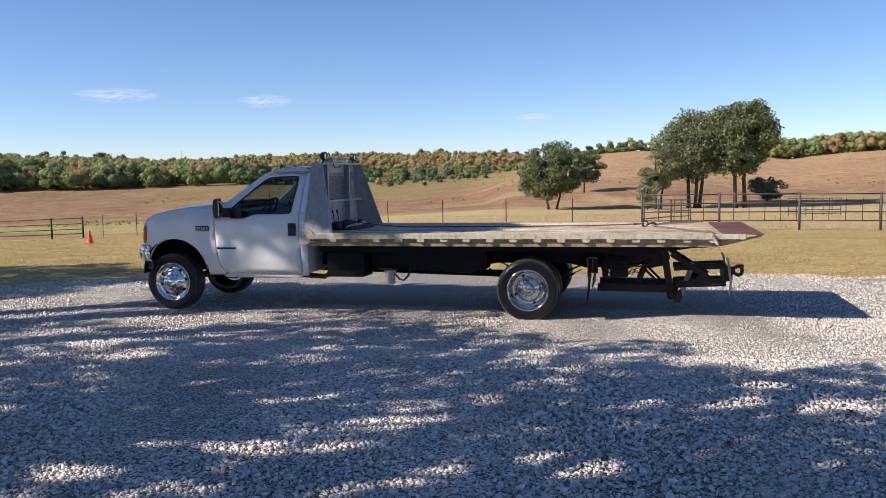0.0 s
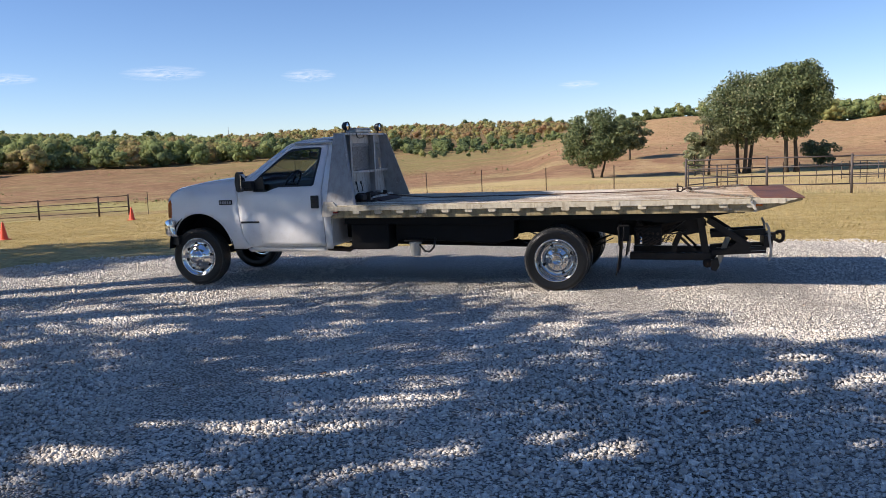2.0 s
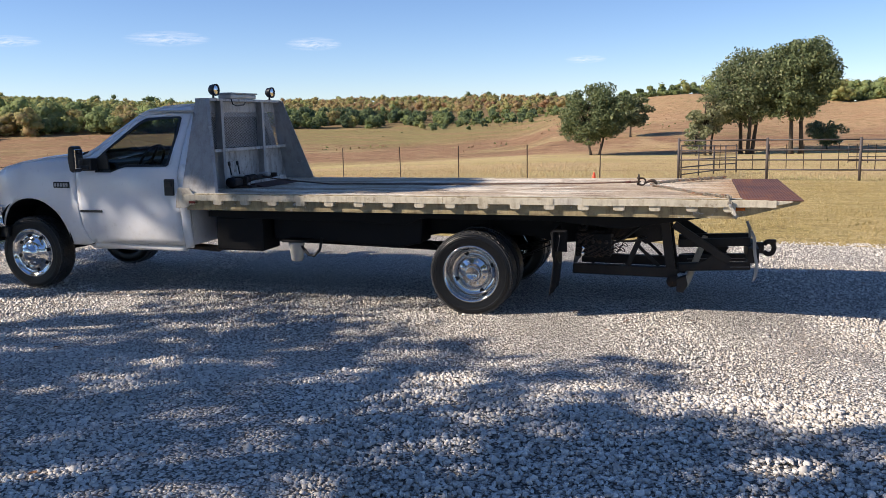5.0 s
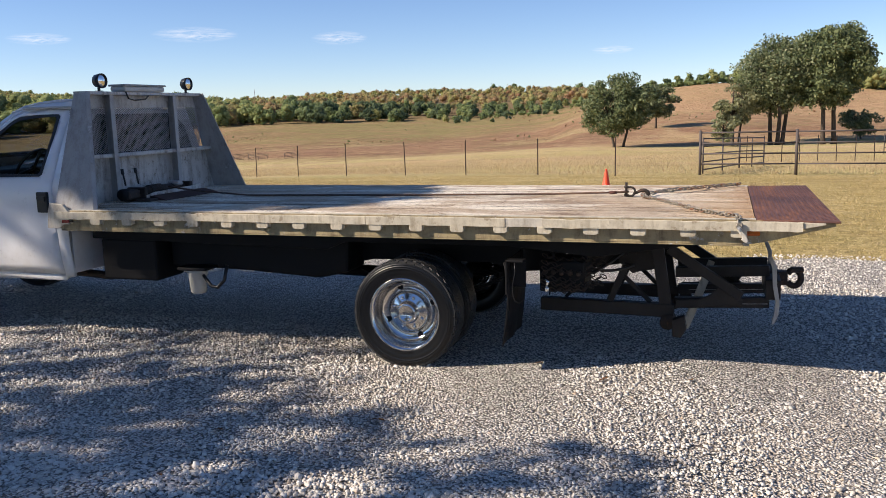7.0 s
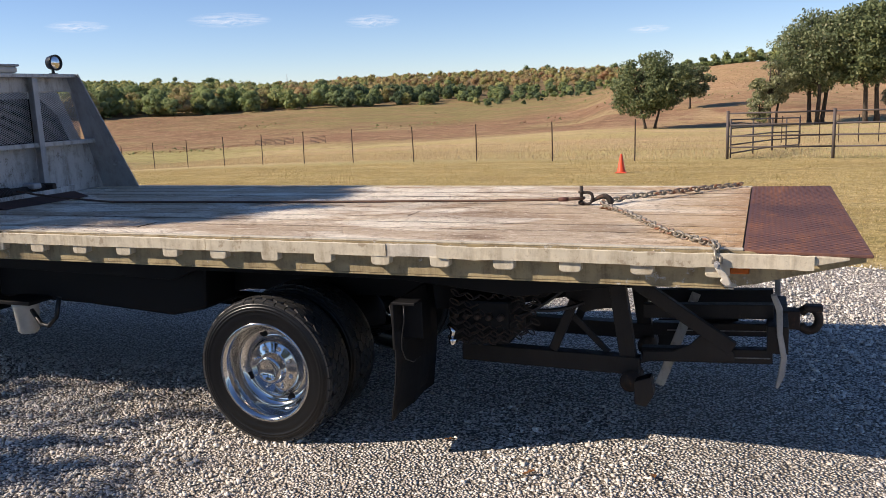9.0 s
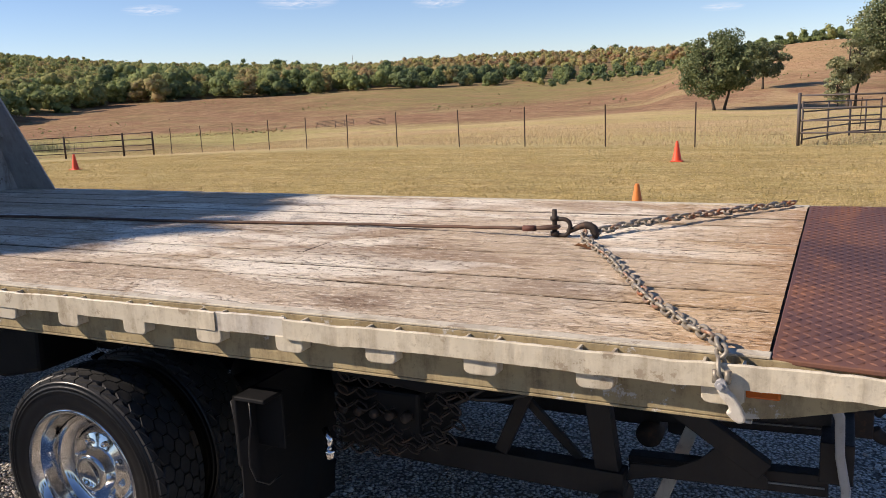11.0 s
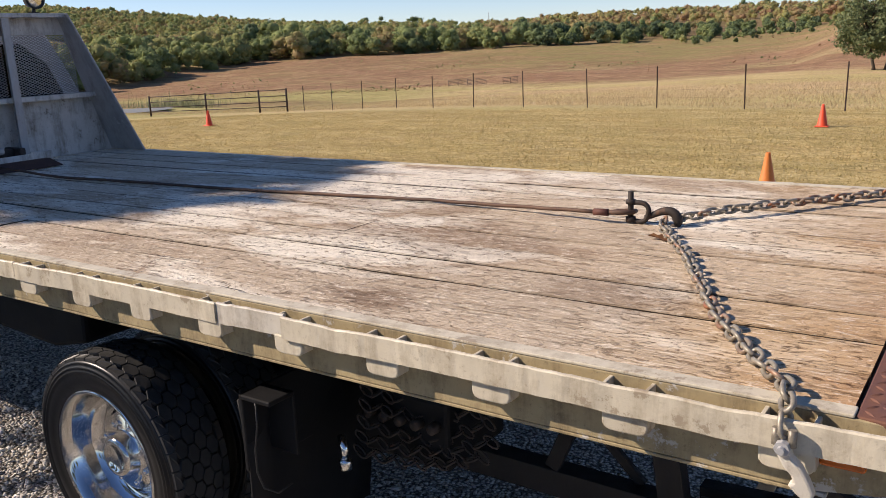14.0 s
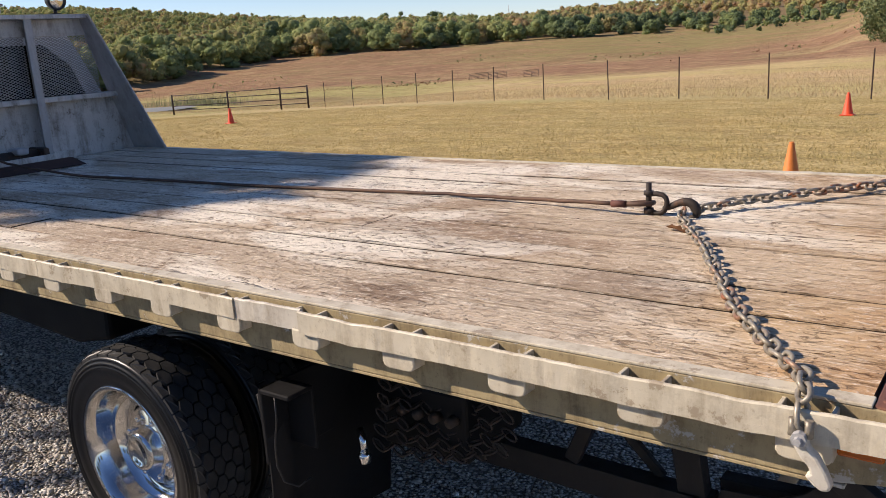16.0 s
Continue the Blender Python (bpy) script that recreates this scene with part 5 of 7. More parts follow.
def build_headboard():
    hb = part_empty("headboard", "grey steel cab guard with expanded mesh windows")
    def ya(z):
        return -0.05 + 0.30 * (z - 1.1) / 0.94
    # leaning side wings
    for near in (True, False):
        bm = bmesh.new()
        quad = [(-3.02, -0.06, 1.095), (-2.62, -0.06, 1.095), (-2.855, 0.245, 2.045), (-2.985, 0.245, 2.045)]
        a = [bm.verts.new((x, y if near else mirror(y), z)) for x, y, z in quad]
        b = [bm.verts.new((x, (y + 0.012) if near else mirror(y + 0.012), z)) for x, y, z in quad]
        bm.faces.new(a), bm.faces.new(b[::-1])
        for i in range(4):
            bm.faces.new((a[i], a[(i + 1) % 4], b[(i + 1) % 4], b[i]))
        bmesh.ops.recalc_face_normals(bm, faces=bm.faces)
        wing = part("wing_plate", bm, M["grey_steel"], hb)
        bm = bmesh.new()
        beam(bm, (-2.615, -0.055 if near else mirror(-0.055), 1.10), (-2.85, 0.25 if near else mirror(0.25), 2.045), 0.035, 0.012, 0.003)
        part("wing_flange", bm, M["grey_steel"], wing)
        bm = bmesh.new()
        prism(bm, [(-3.07, 0.955), (-2.95, 0.955), (-2.88, 1.0), (-2.84, 1.08), (-2.90, 1.15), (-3.03, 1.16), (-3.05, 1.10)], -0.10 if near else mirror(-0.10), -0.07 if near else mirror(-0.07), "y", 0.006)
        part("corner_gusset", bm, M["pale"], wing, "pale scuffed corner gusset")
    # lower sheet
    bm = bmesh.new()
    prism(bm, [(-0.055, 1.10), (mirror(-0.055), 1.10), (mirror(ya(1.50)) - 0.005, 1.50), (ya(1.50) + 0.01, 1.50)], -2.998, -2.985, "x", 0.002)
    part("lower_sheet", bm, M["scuffed"], hb, "scuffed pale grey sheet metal")
    bm = bmesh.new()
    prism(bm, [(ya(1.91), 1.91), (mirror(ya(1.91)), 1.91), (mirror(ya(2.02)), 2.02), (ya(2.02), 2.02)], -2.975, -2.965, "x", 0.002)
    part("upper_sheet", bm, M["scuffed"], hb)
    bm = bmesh.new()
    box(bm, -2.99, -2.87, 0.24, mirror(0.24), 2.02, 2.048, 0.004)
    part("top_rail", bm, M["scuffed"], hb)
    bm = bmesh.new()
    box(bm, -2.985, -2.90, ya(1.50), mirror(ya(1.50)), 1.485, 1.52, 0.004)
    part("mid_rail", bm, M["scuffed"], hb)
    for y in (0.585, mirror(0.64)):
        bm = bmesh.new()
        box(bm, -2.975, -2.88, y - 0.006, y + 0.006, 1.10, 2.03, 0.002)
        box(bm, -2.886, -2.878, y - 0.045, y + 0.006, 1.10, 2.03, 0.002)
        part("upright", bm, M["grey_steel"], hb, "grey angle-iron upright")
    # expanded mesh: crossed flat strands
    def strands(y0, y1, z0, z1):
        bm = bmesh.new()
        dy, dz = 0.0165, 0.0085
        ny, nz = max(1, round((y1 - y0) / dy)), max(1, round((z1 - z0) / dz))
        dy, dz = (y1 - y0) / ny, (z1 - z0) / nz
        for i in range(ny):
            for j in range(nz):
                c = (y0 + (i + 0.5) * dy, z0 + (j + 0.5) * dz)
                up = (i + j) % 2 == 0
                a, b = ((c[0] - dy / 2, c[1] - dz / 2), (c[0] + dy / 2, c[1] + dz / 2)) if up else ((c[0] - dy / 2, c[1] + dz / 2), (c[0] + dy / 2, c[1] - dz / 2))
                xm = -2.972
                h = 0.0022
                v = [bm.verts.new((xm + 0.002 * s, p[0], p[1] + q)) for p in (a, b) for s, q in ((-1, -h), (1, -h), (1, h), (-1, h))]
                for s in range(4):
                    bm.faces.new((v[s], v[(s + 1) % 4], v[4 + (s + 1) % 4], v[4 + s]))
        return bm
    for y0, y1 in ((ya(1.7) + 0.02, 0.60), (0.60, mirror(0.66)), (mirror(0.62), mirror(ya(1.7)) - 0.02)):
        part("mesh_panel", strands(y0, y1, 1.525, 1.905), M["mesh"], hb, "expanded steel mesh panel")
    # work lamps on the top rail
    for y in (0.445, mirror(0.445)):
        lamp = part_empty("work_lamp", "round black work lamp")
        bm = bmesh.new()
        lathe(bm, [(-0.05, 0.0), (-0.05, 0.03), (-0.03, 0.052), (0.02, 0.062), (0.034, 0.062), (0.034, 0.054), (0.02, 0.05)], (-2.89, y, 2.135), "x", 24)
        part("lamp_shell", bm, M["plastic"], lamp)
        bm = bmesh.new()
        lathe(bm, [(0.022, 0.054), (0.03, 0.04), (0.034, 0.0)], (-2.89, y, 2.135), "x", 20)
        part("lamp_lens", bm, M["polished"], lamp, "clear round lens")
        bm = bmesh.new()
        tube(bm, [(-2.90, y, 2.045), (-2.90, y, 2.08)], 0.012, 8)
        box(bm, -2.92, -2.88, y - 0.03, y + 0.03, 2.046, 2.054, 0.002)
        part("lamp_bracket", bm, M["plastic"], lamp)
    bar = part_empty("beacon_bar", "low flat grey beacon housing")
    bm = bmesh.new()
    box(bm, -3.02, -2.86, 0.72, 1.28, 2.05, 2.10, 0.018)
    part("beacon_base", bm, M["white_plastic"], bar)
    bm = bmesh.new()
    box(bm, -3.03, -2.85, 0.71, 1.29, 2.098, 2.115, 0.007)
    part("beacon_lid", bm, M["grey_steel"], bar)
    bm = bmesh.new()
    tube(bm, [(-2.87, 0.74, 2.05), (-2.86, 0.76, 1.99), (-2.87, 0.85, 1.975), (-2.87, 1.0, 1.985), (-2.88, 1.08, 2.03)], 0.007, 6)
    part("beacon_cable", bm, M["plastic"], bar)


def build_winch():
    w = part_empty("winch", "dark oily winch with levers behind the cab guard")
    bm = bmesh.new()
    box(bm, -2.85, -2.66, 0.62, 0.66, 1.10, 1.22, 0.01)
    box(bm, -2.85, -2.66, 1.28, 1.32, 1.10, 1.22, 0.01)
    box(bm, -2.84, -2.56, 0.55, 1.40, 1.10, 1.125, 0.005)
    part("winch_frame", bm, M["old_iron"], w)
    bm = bmesh.new()
    tube(bm, [(-2.76, 0.66, 1.175), (-2.76, 1.28, 1.175)], 0.04, 18)
    part("drum", bm, M["old_iron"], w)
    for k in range(14):
        bm = bmesh.new()
        loop = [(-2.76 + 0.046 * math.cos(a), 0.80 + k * 0.012, 1.175 + 0.046 * math.sin(a)) for a in (2 * math.pi * i / 18 for i in range(19))]
        tube(bm, loop, 0.006, 5, False)
        part("rope_turn", bm, M["old_iron"], w)
    bm = bmesh.new()
    lathe(bm, [(0.0, 0.0), (0.0, 0.035), (0.02, 0.05), (0.10, 0.05), (0.13, 0.035), (0.13, 0.0)], (-2.76, 0.42, 1.17), "y", 20)
    part("winch_motor", bm, M["black"], w)
    bm = bmesh.new()
    box(bm, -2.82, -2.70, 0.46, 0.62, 1.125, 1.205, 0.02)
    part("gearbox", bm, M["old_iron"], w)
    for y in (0.55, 0.72):
        bm = bmesh.new()
        tube(bm, [(-2.80, y, 1.24), (-2.82, y, 1.36)], 0.008, 6)
        tube(bm, [(-2.82, y, 1.34), (-2.825, y, 1.385)], 0.014, 8)
        part("lever", bm, M["plastic"], w)
    bm = bmesh.new()
    prism(bm, [(-2.65, 1.102), (-2.47, 1.102), (-2.47, 1.106), (-2.61, 1.142), (-2.65, 1.142)], 0.66, 1.44, "y", 0.003)
    ramp = part("tensioner_plate", bm, M["old_rust"], w, "rusty sloping rope guide plate")
    bm = bmesh.new()
    prism(bm, [(0.62, 1.128), (1.48, 1.128), (1.485, 1.185), (1.34, 1.188), (1.33, 1.178), (1.1, 1.176), (0.72, 1.168), (0.62, 1.15)], -2.655, -2.642, "x", 0.002)
    part("guide_lip", bm, M["scuffed"], ramp, "scuffed pale lip of the guide plate")
    bm = bmesh.new()
    box(bm, -2.80, -2.68, 1.12, 1.20, 1.19, 1.235, 0.015)
    part("clutch_cap", bm, M["mesh"], w, "bright worn clutch casting")


def build_chassis():
    for y in (0.62, mirror(0.62)):
        bm = bmesh.new()
        prism(bm, [(-5.5, 0.62), (-3.0, 0.62), (-2.6, 0.58), (-0.9, 0.58), (-0.5, 0.66), (0.45, 0.66), (0.7, 0.60), (0.95, 0.62), (0.95, 0.84), (-3.0, 0.84), (-5.5, 0.80)], y - 0.04, y + 0.04, "y", 0.005)
        part("frame_rail", bm, M["black"], truck, "black chassis rail")
    for x in (-2.6, -1.7, -0.8, 0.5, 0.85):
        bm = bmesh.new()
        box(bm, x, x + 0.08, 0.62, mirror(0.62), 0.64, 0.80, 0.01)
        part("chassis_crossmember", bm, M["black"], truck)
    for near in (True, False):
        def yy(v):
            return v if near else mirror(v)
        bm = bmesh.new()
        prism(bm, [(-2.86, 0.84), (-2.86, 0.935), (2.2, 0.935), (1.3, 0.80), (0.7, 0.86), (-0.55, 0.86), (-0.7, 0.80)], yy(0.16), yy(0.22), "y", 0.004)
        part("side_skirt", bm, M["black"], truck, "black steel sub-frame beam")
        bm = bmesh.new()
        box(bm, -2.78, -2.24, yy(0.16), yy(0.52), 0.495, 0.84, 0.02)
        part("tool_box", bm, M["black"], truck, "black steel box under the bed")
        bm = bmesh.new()
        prism(bm, [(-2.2, 0.60), (-1.5, 0.585), (-0.85, 0.545), (-0.60, 0.60), (-0.58, 0.86), (-2.2, 0.86)], yy(0.30), yy(0.62), "y", 0.02)
        part("fuel_tank", bm, M["black"], truck)
        # mudflap on its bracket
        bm = bmesh.new()
        box(bm, 0.735, 0.86, yy(-0.06), yy(0.04), 0.785, 0.80, 0.004)
        box(bm, 0.735, 0.75, yy(-0.06), yy(0.36), 0.56, 0.80, 0.004)
        box(bm, 0.75, 0.86, yy(0.03), yy(0.04), 0.60, 0.79, 0.004)
        flap = part("mudflap_bracket", bm, M["black"], truck)
        bm = bmesh.new()
        rows = []
        for i in range(12):
            t = i / 11
            z = 0.78 - 0.585 * t
            x = 0.725 + 0.02 * math.sin(t * 4.0) - 0.01 * t
            rows.append([bm.verts.new((x + 0.008 * math.sin(j * 1.9 + t * 2), yy(-0.058 + 0.56 * j / 6), z)) for j in range(7)])
        for a, b in zip(rows, rows[1:]):
            for j in range(6):
                bm.faces.new((a[j], a[j + 1], b[j + 1], b[j])).smooth = True
        thick(part("mudflap", bm, M["black"], flap, "black rubber mudflap"), 0.008)
        bm = bmesh.new()
        tube(bm, [(0.80, yy(-0.055), 0.79), (0.805, yy(-0.062), 0.72), (0.79, yy(-0.065), 0.64), (0.785, yy(-0.062), 0.57), (0.80, yy(-0.055), 0.52), (0.83, yy(-0.03), 0.50), (0.85, yy(0.01), 0.52)], 0.0028, 6)
        part("wire_loop", bm, M["plastic"], flap)
        # leaf spring
        for k in range(5):
            bm = bmesh.new()
            L = 0.62 - k * 0.09
            pts = [(L * (i / 6 - 0.5) * 2, 0.42 - k * 0.012 + 0.16 * ((i / 6 - 0.5) * 2 * L / 0.62) ** 2) for i in range(7)]
            pts = [(x, z) for x, z in pts]
            prism(bm, pts + [(x, z - 0.01) for x, z in pts[::-1]], yy(0.58), yy(0.65), "y")
            part("spring_leaf", bm, M["black"], truck)
    bm = bmesh.new()
    tube(bm, [(0, 0.25, 0.412), (0, mirror(0.25), 0.412)], 0.06, 14)
    lathe(bm, [(-0.16, 0.05), (-0.1, 0.14), (0.0, 0.18), (0.1, 0.14), (0.16, 0.05)], (0, MID, 0.402), "y", 20)
    part("rear_axle", bm, M["black"], truck)
    bm = bmesh.new()
    tube(bm, [(-5.105, 0.3, 0.402), (-5.105, mirror(0.3), 0.402)], 0.05, 12)
    box(bm, -4.9, -3.9, MID - 0.25, MID + 0.25, 0.45, 0.8, 0.06)
    tube(bm, [(-3.9, MID, 0.55), (-0.15, MID, 0.45)], 0.05, 12)
    part("drivetrain", bm, M["black"], truck)
    bm = bmesh.new()
    tube(bm, [(-3.6, 0.45, 0.50), (-2.9, 0.40, 0.47), (-2.75, 0.30, 0.56), (-2.70, 0.28, 0.60)], 0.035, 10)
    part("exhaust_pipe", bm, M["old_iron"], truck)
    bm = bmesh.new()
    lathe(bm, [(0.40, 0.0), (0.40, 0.05), (0.415, 0.062), (0.56, 0.075), (0.565, 0.082), (0.60, 0.082), (0.61, 0.07), (0.61, 0.0)], (-1.90, 0.22, 0), "z", 22)
    can = part("hanging_canister", bm, M["white_plastic"], truck, "dirty white canister hanging below the bed")
    bm = bmesh.new()
    box(bm, -2.02, -1.76, 0.12, 0.34, 0.60, 0.625, 0.005)
    part("canister_shelf", bm, M["black"], can)
    bm = bmesh.new()
    tube(bm, [(-1.84, 0.2, 0.56), (-1.76, 0.19, 0.47), (-1.70, 0.19, 0.46), (-1.64, 0.2, 0.52), (-1.62, 0.22, 0.64)], 0.014, 8)
    part("hose", bm, M["plastic"], can, "black rubber hose")


def build_wheel_lift():
    """The black under-lift behind the rear axle."""
    lift = part_empty("wheel_lift", "black steel under-lift boom with a pintle hook")
    for y in (0.72, mirror(0.72)):
        for a, b, w, h, nm in (((1.66, y, 0.92), (1.75, y, 0.30), 0.06, 0.085, "lift_post"), ((1.76, y, 0.78), (2.26, y, 0.445), 0.045, 0.07, "brace"),
                               ((0.94, y, 0.60), (1.46, y, 0.76), 0.05, 0.075, "upper_arm"), ((1.10, y + 0.06, 0.86), (0.92, y + 0.06, 0.66), 0.04, 0.05, "brace"), ((1.46, y + 0.06, 0.92), (1.06, y + 0.06, 0.70), 0.035, 0.045, "brace"),
                               ((1.46, y - 0.02, 0.66), (1.34, y - 0.02, 0.38), 0.035, 0.05, "brace"), ((1.42, y + 0.03, 0.58), (1.63, y + 0.03, 0.37), 0.022, 0.032, "brace"), ((1.00, y + 0.04, 0.38), (1.17, y + 0.04, 0.55), 0.02, 0.025, "brace")):
            bm = bmesh.new()
            beam(bm, a, b, w, h)
            part(nm, bm, M["lift_paint"], lift)
        # gusset plates at the head and the foot of the post
        bm = bmesh.new()
        prism(bm, [(1.40, 0.66), (1.40, 0.80), (1.50, 0.92), (1.66, 0.92), (1.69, 0.62), (1.56, 0.60), (1.50, 0.58)], y + 0.035, y + 0.047, "y", 0.003)
        part("gusset", bm, M["lift_paint"], lift)
        bm = bmesh.new()
        prism(bm, [(1.80, 0.33), (1.82, 0.40), (1.97, 0.41), (2.05, 0.45), (2.13, 0.53), (2.18, 0.50), (2.27, 0.42), (2.27, 0.38), (1.90, 0.36)], y - 0.006, y + 0.006, "y", 0.003)
        part("gusset", bm, M["lift_paint"], lift)
        bm = bmesh.new()
        beam(bm, (0.82, y, 0.335), (1.80, y, 0.322), 0.08, 0.095)
        part("lower_arm", bm, M["lift_paint"], lift)
        bm = bmesh.new()
        lathe(bm, [(y - 0.07, 0.0), (y - 0.07, 0.055), (y + 0.07, 0.055), (y + 0.07, 0.0)], (1.76, 0, 0.245), "y", 18)
        part("pivot_pin", bm, M["old_iron"], lift)
    for z, y0 in ((0.61, 0.88), (0.61, mirror(0.88)), (0.395, 0.80), (0.395, mirror(0.80))):
        bm = bmesh.new()
        beam(bm, (1.80, y0, z - 0.03), (2.45, y0, z), 0.06, 0.075)
        part("boom_bar", bm, M["lift_paint"], lift)
        # a thin pale strip stands in for the highlight along each lower bar
        if z < 0.5:
            bm = bmesh.new()
            beam(bm, (1.88, y0 - 0.032, z - 0.032), (2.44, y0 - 0.032, z - 0.006), 0.004, 0.006)
            part("worn_seam", bm, M["grey_steel"], lift, "thin pale strip put in for the highlight along the bar")
    bm = bmesh.new()
    beam(bm, (0.85, MID, 0.55), (1.75, MID, 0.72), 0.09, 0.09)
    part("lift_cylinder", bm, M["black"], lift)
    bm = bmesh.new()
    beam(bm, (2.47, 0.72, 0.50), (2.47, mirror(0.72), 0.50), 0.10, 0.14)
    part("crossbar", bm, M["lift_paint"], lift)
    for y in (0.70, mirror(0.70)):
        bm = bmesh.new()
        prism(bm, [(2.43, 0.735), (2.455, 0.742), (2.487, 0.67), (2.492, 0.54), (2.515, 0.42), (2.508, 0.33), (2.478, 0.26), (2.462, 0.265), (2.478, 0.34), (2.486, 0.42), (2.464, 0.54), (2.458, 0.66)], y - 0.014, y + 0.014, "y", 0.005)
        part("fork_plate", bm, M["grey_steel"], lift, "worn bare steel fork plate")
    hook = part("hook_shank", beam(bmesh.new(), (2.46, MID, 0.53), (2.58, MID, 0.53), 0.09, 0.10), M["old_iron"], lift, "rusty pintle hook")
    bm = bmesh.new()
    loop = [(2.625 + 0.048 * math.cos(a), MID, 0.53 + 0.06 * math.sin(a)) for a in (radians(-150 + 300 * k / 20) for k in range(21))]
    tube(bm, loop, 0.023, 10)
    box(bm, 2.60, 2.69, MID - 0.035, MID + 0.035, 0.575, 0.61, 0.01)
    part("hook_ring", bm, M["old_iron"], hook)
    for y in (0.55, mirror(0.55)):
        bm = bmesh.new()
        prism(bm, [(1.80, 0.30), (1.88, 0.33), (1.90, 0.24), (1.86, 0.17), (1.80, 0.18)], y - 0.04, y + 0.04, "y", 0.006)
        part("receiver", bm, M["lift_paint"], lift)
    for y in (0.95, mirror(0.95)):
        bm = bmesh.new()
        beam(bm, (2.05, y, 0.62), (1.875, y, 0.14), 0.012, 0.05, 0.003)
        part("stand_bar", bm, M["pale"], lift, "worn pale support bar")
    for y in (0.30, mirror(0.30)):
        bm = bmesh.new()
        box(bm, 0.90, 1.22, y - 0.02, y + 0.30, 0.52, 0.74, 0.012)
        bank = part("valve_bank", bm, M["black"], lift, "grimy black hydraulic valve bank")
        for k in range(5):
            bm = bmesh.new()
            x = 0.94 + 0.06 * k
            lathe(bm, [(y - 0.05, 0.0), (y - 0.05, 0.016), (y - 0.02, 0.018), (y - 0.018, 0.0)], (x, 0, 0.66), "y", 10)
            part("valve_cap", bm, M["old_iron"], bank)
    # spare chains hung in slack loops across the valve bank
    for k in range(6):
        sag, rise = 0.035 + 0.012 * (k % 3), 0.045 * k
        a, b = Vector((0.93, 0.20 + 0.012 * k, 0.56 + rise)), Vector((1.34 + 0.02 * (k % 2), 0.30 + 0.02 * k, 0.60 + rise))
        bm = bmesh.new()
        n = 13
        for i in range(n):
            t = (i + 0.5) / n
            c = a.lerp(b, t) - Vector((0, 0, sag * math.sin(math.pi * t)))
            tilt = (0.5 if i % 2 else -0.5) + 0.1 * math.sin(k * 2 + i)
            ring = []
            for q in range(11):
                w = 2 * math.pi * q / 10
                u, v = 0.026 * math.cos(w), 0.012 * math.sin(w)
                ring.append((c.x + u * math.cos(tilt), c.y + (v if i % 2 else 0.3 * v), c.z + u * math.sin(tilt) + (0.3 * v if i % 2 else v)))
            tube(bm, ring, 0.0042, 5)
        part("hanging_chain", bm, M["old_iron"], lift, "dark oily chain hanging in slack loops")
    for a, b, c, d in (((0.90, 0.52, 0.88), (0.98, 0.48, 0.60), (1.16, 0.50, 0.50), (1.38, 0.66, 0.72)), ((0.95, 0.60, 0.88), (1.10, 0.48, 0.72), (1.24, 0.50, 0.56), (1.52, 0.66, 0.66)),
                       ((1.06, 0.44, 0.62), (1.28, 0.46, 0.58), (1.34, 0.54, 0.70), (1.60, 0.70, 0.86))):
        bm = bmesh.new()
        curve = []
        for i in range(15):
            t = i / 14
            curve.append(tuple((1 - t) ** 3 * p + 3 * t * (1 - t) ** 2 * q + 3 * t * t * (1 - t) * r + t ** 3 * w for p, q, r, w in zip(a, b, c, d)))
        tube(bm, curve, 0.011, 7)
        part("hydraulic_hose", bm, M["plastic"], lift, "black hydraulic hose")
    bm = bmesh.new()
    tube(bm, [(0.97, 0.10, 0.66), (1.0, 0.08, 0.63), (0.985, 0.09, 0.60)], 0.012, 8)
    lathe(bm, [(0.56, 0.0), (0.565, 0.017), (0.59, 0.02), (0.60, 0.012), (0.60, 0.0)], (0.99, 0.09, 0), "z", 10)
    part("shackle_bolt", bm, M["polished"], lift, "bright steel clevis bolt")


build_cab()
build_wheels()
build_bed()
build_headboard()
build_winch()
build_chassis()
build_wheel_lift()

# ---- rope, chain and shackle on the bed ----
def link_mesh():
    bm = bmesh.new()
    a, b, r = 0.0212, 0.0094, 0.0053
    pts = []
    for k in range(12):
        t = 2 * math.pi * k / 12
        pts.append(Vector(((a - b) * (1 if math.cos(t) > 0 else -1) * (abs(math.cos(t)) > 1e-6) + b * 1.25 * math.cos(t), b * 1.45 * math.sin(t), 0)))
    n, seg = len(pts), 6
    rings = []
    for i, p in enumerate(pts):
        d = (pts[(i + 1) % n] - pts[i - 1]).normalized()
        side = d.cross(Vector((0, 0, 1)))
        rings.append([bm.verts.new(p + side * (r * math.cos(q)) + Vector((0, 0, r * math.sin(q)))) for q in (2 * math.pi * j / seg for j in range(seg))])
    for i in range(n):
        u, v = rings[i], rings[(i + 1) % n]
        for j in range(seg):
            bm.faces.new((u[j], u[(j + 1) % seg], v[(j + 1) % seg], v[j])).smooth = True
    bmesh.ops.recalc_face_normals(bm, faces=bm.faces)
    me = bpy.data.meshes.new("link")
    bm.to_mesh(me)
    bm.free()
    me.materials.append(M["link"])
    return me


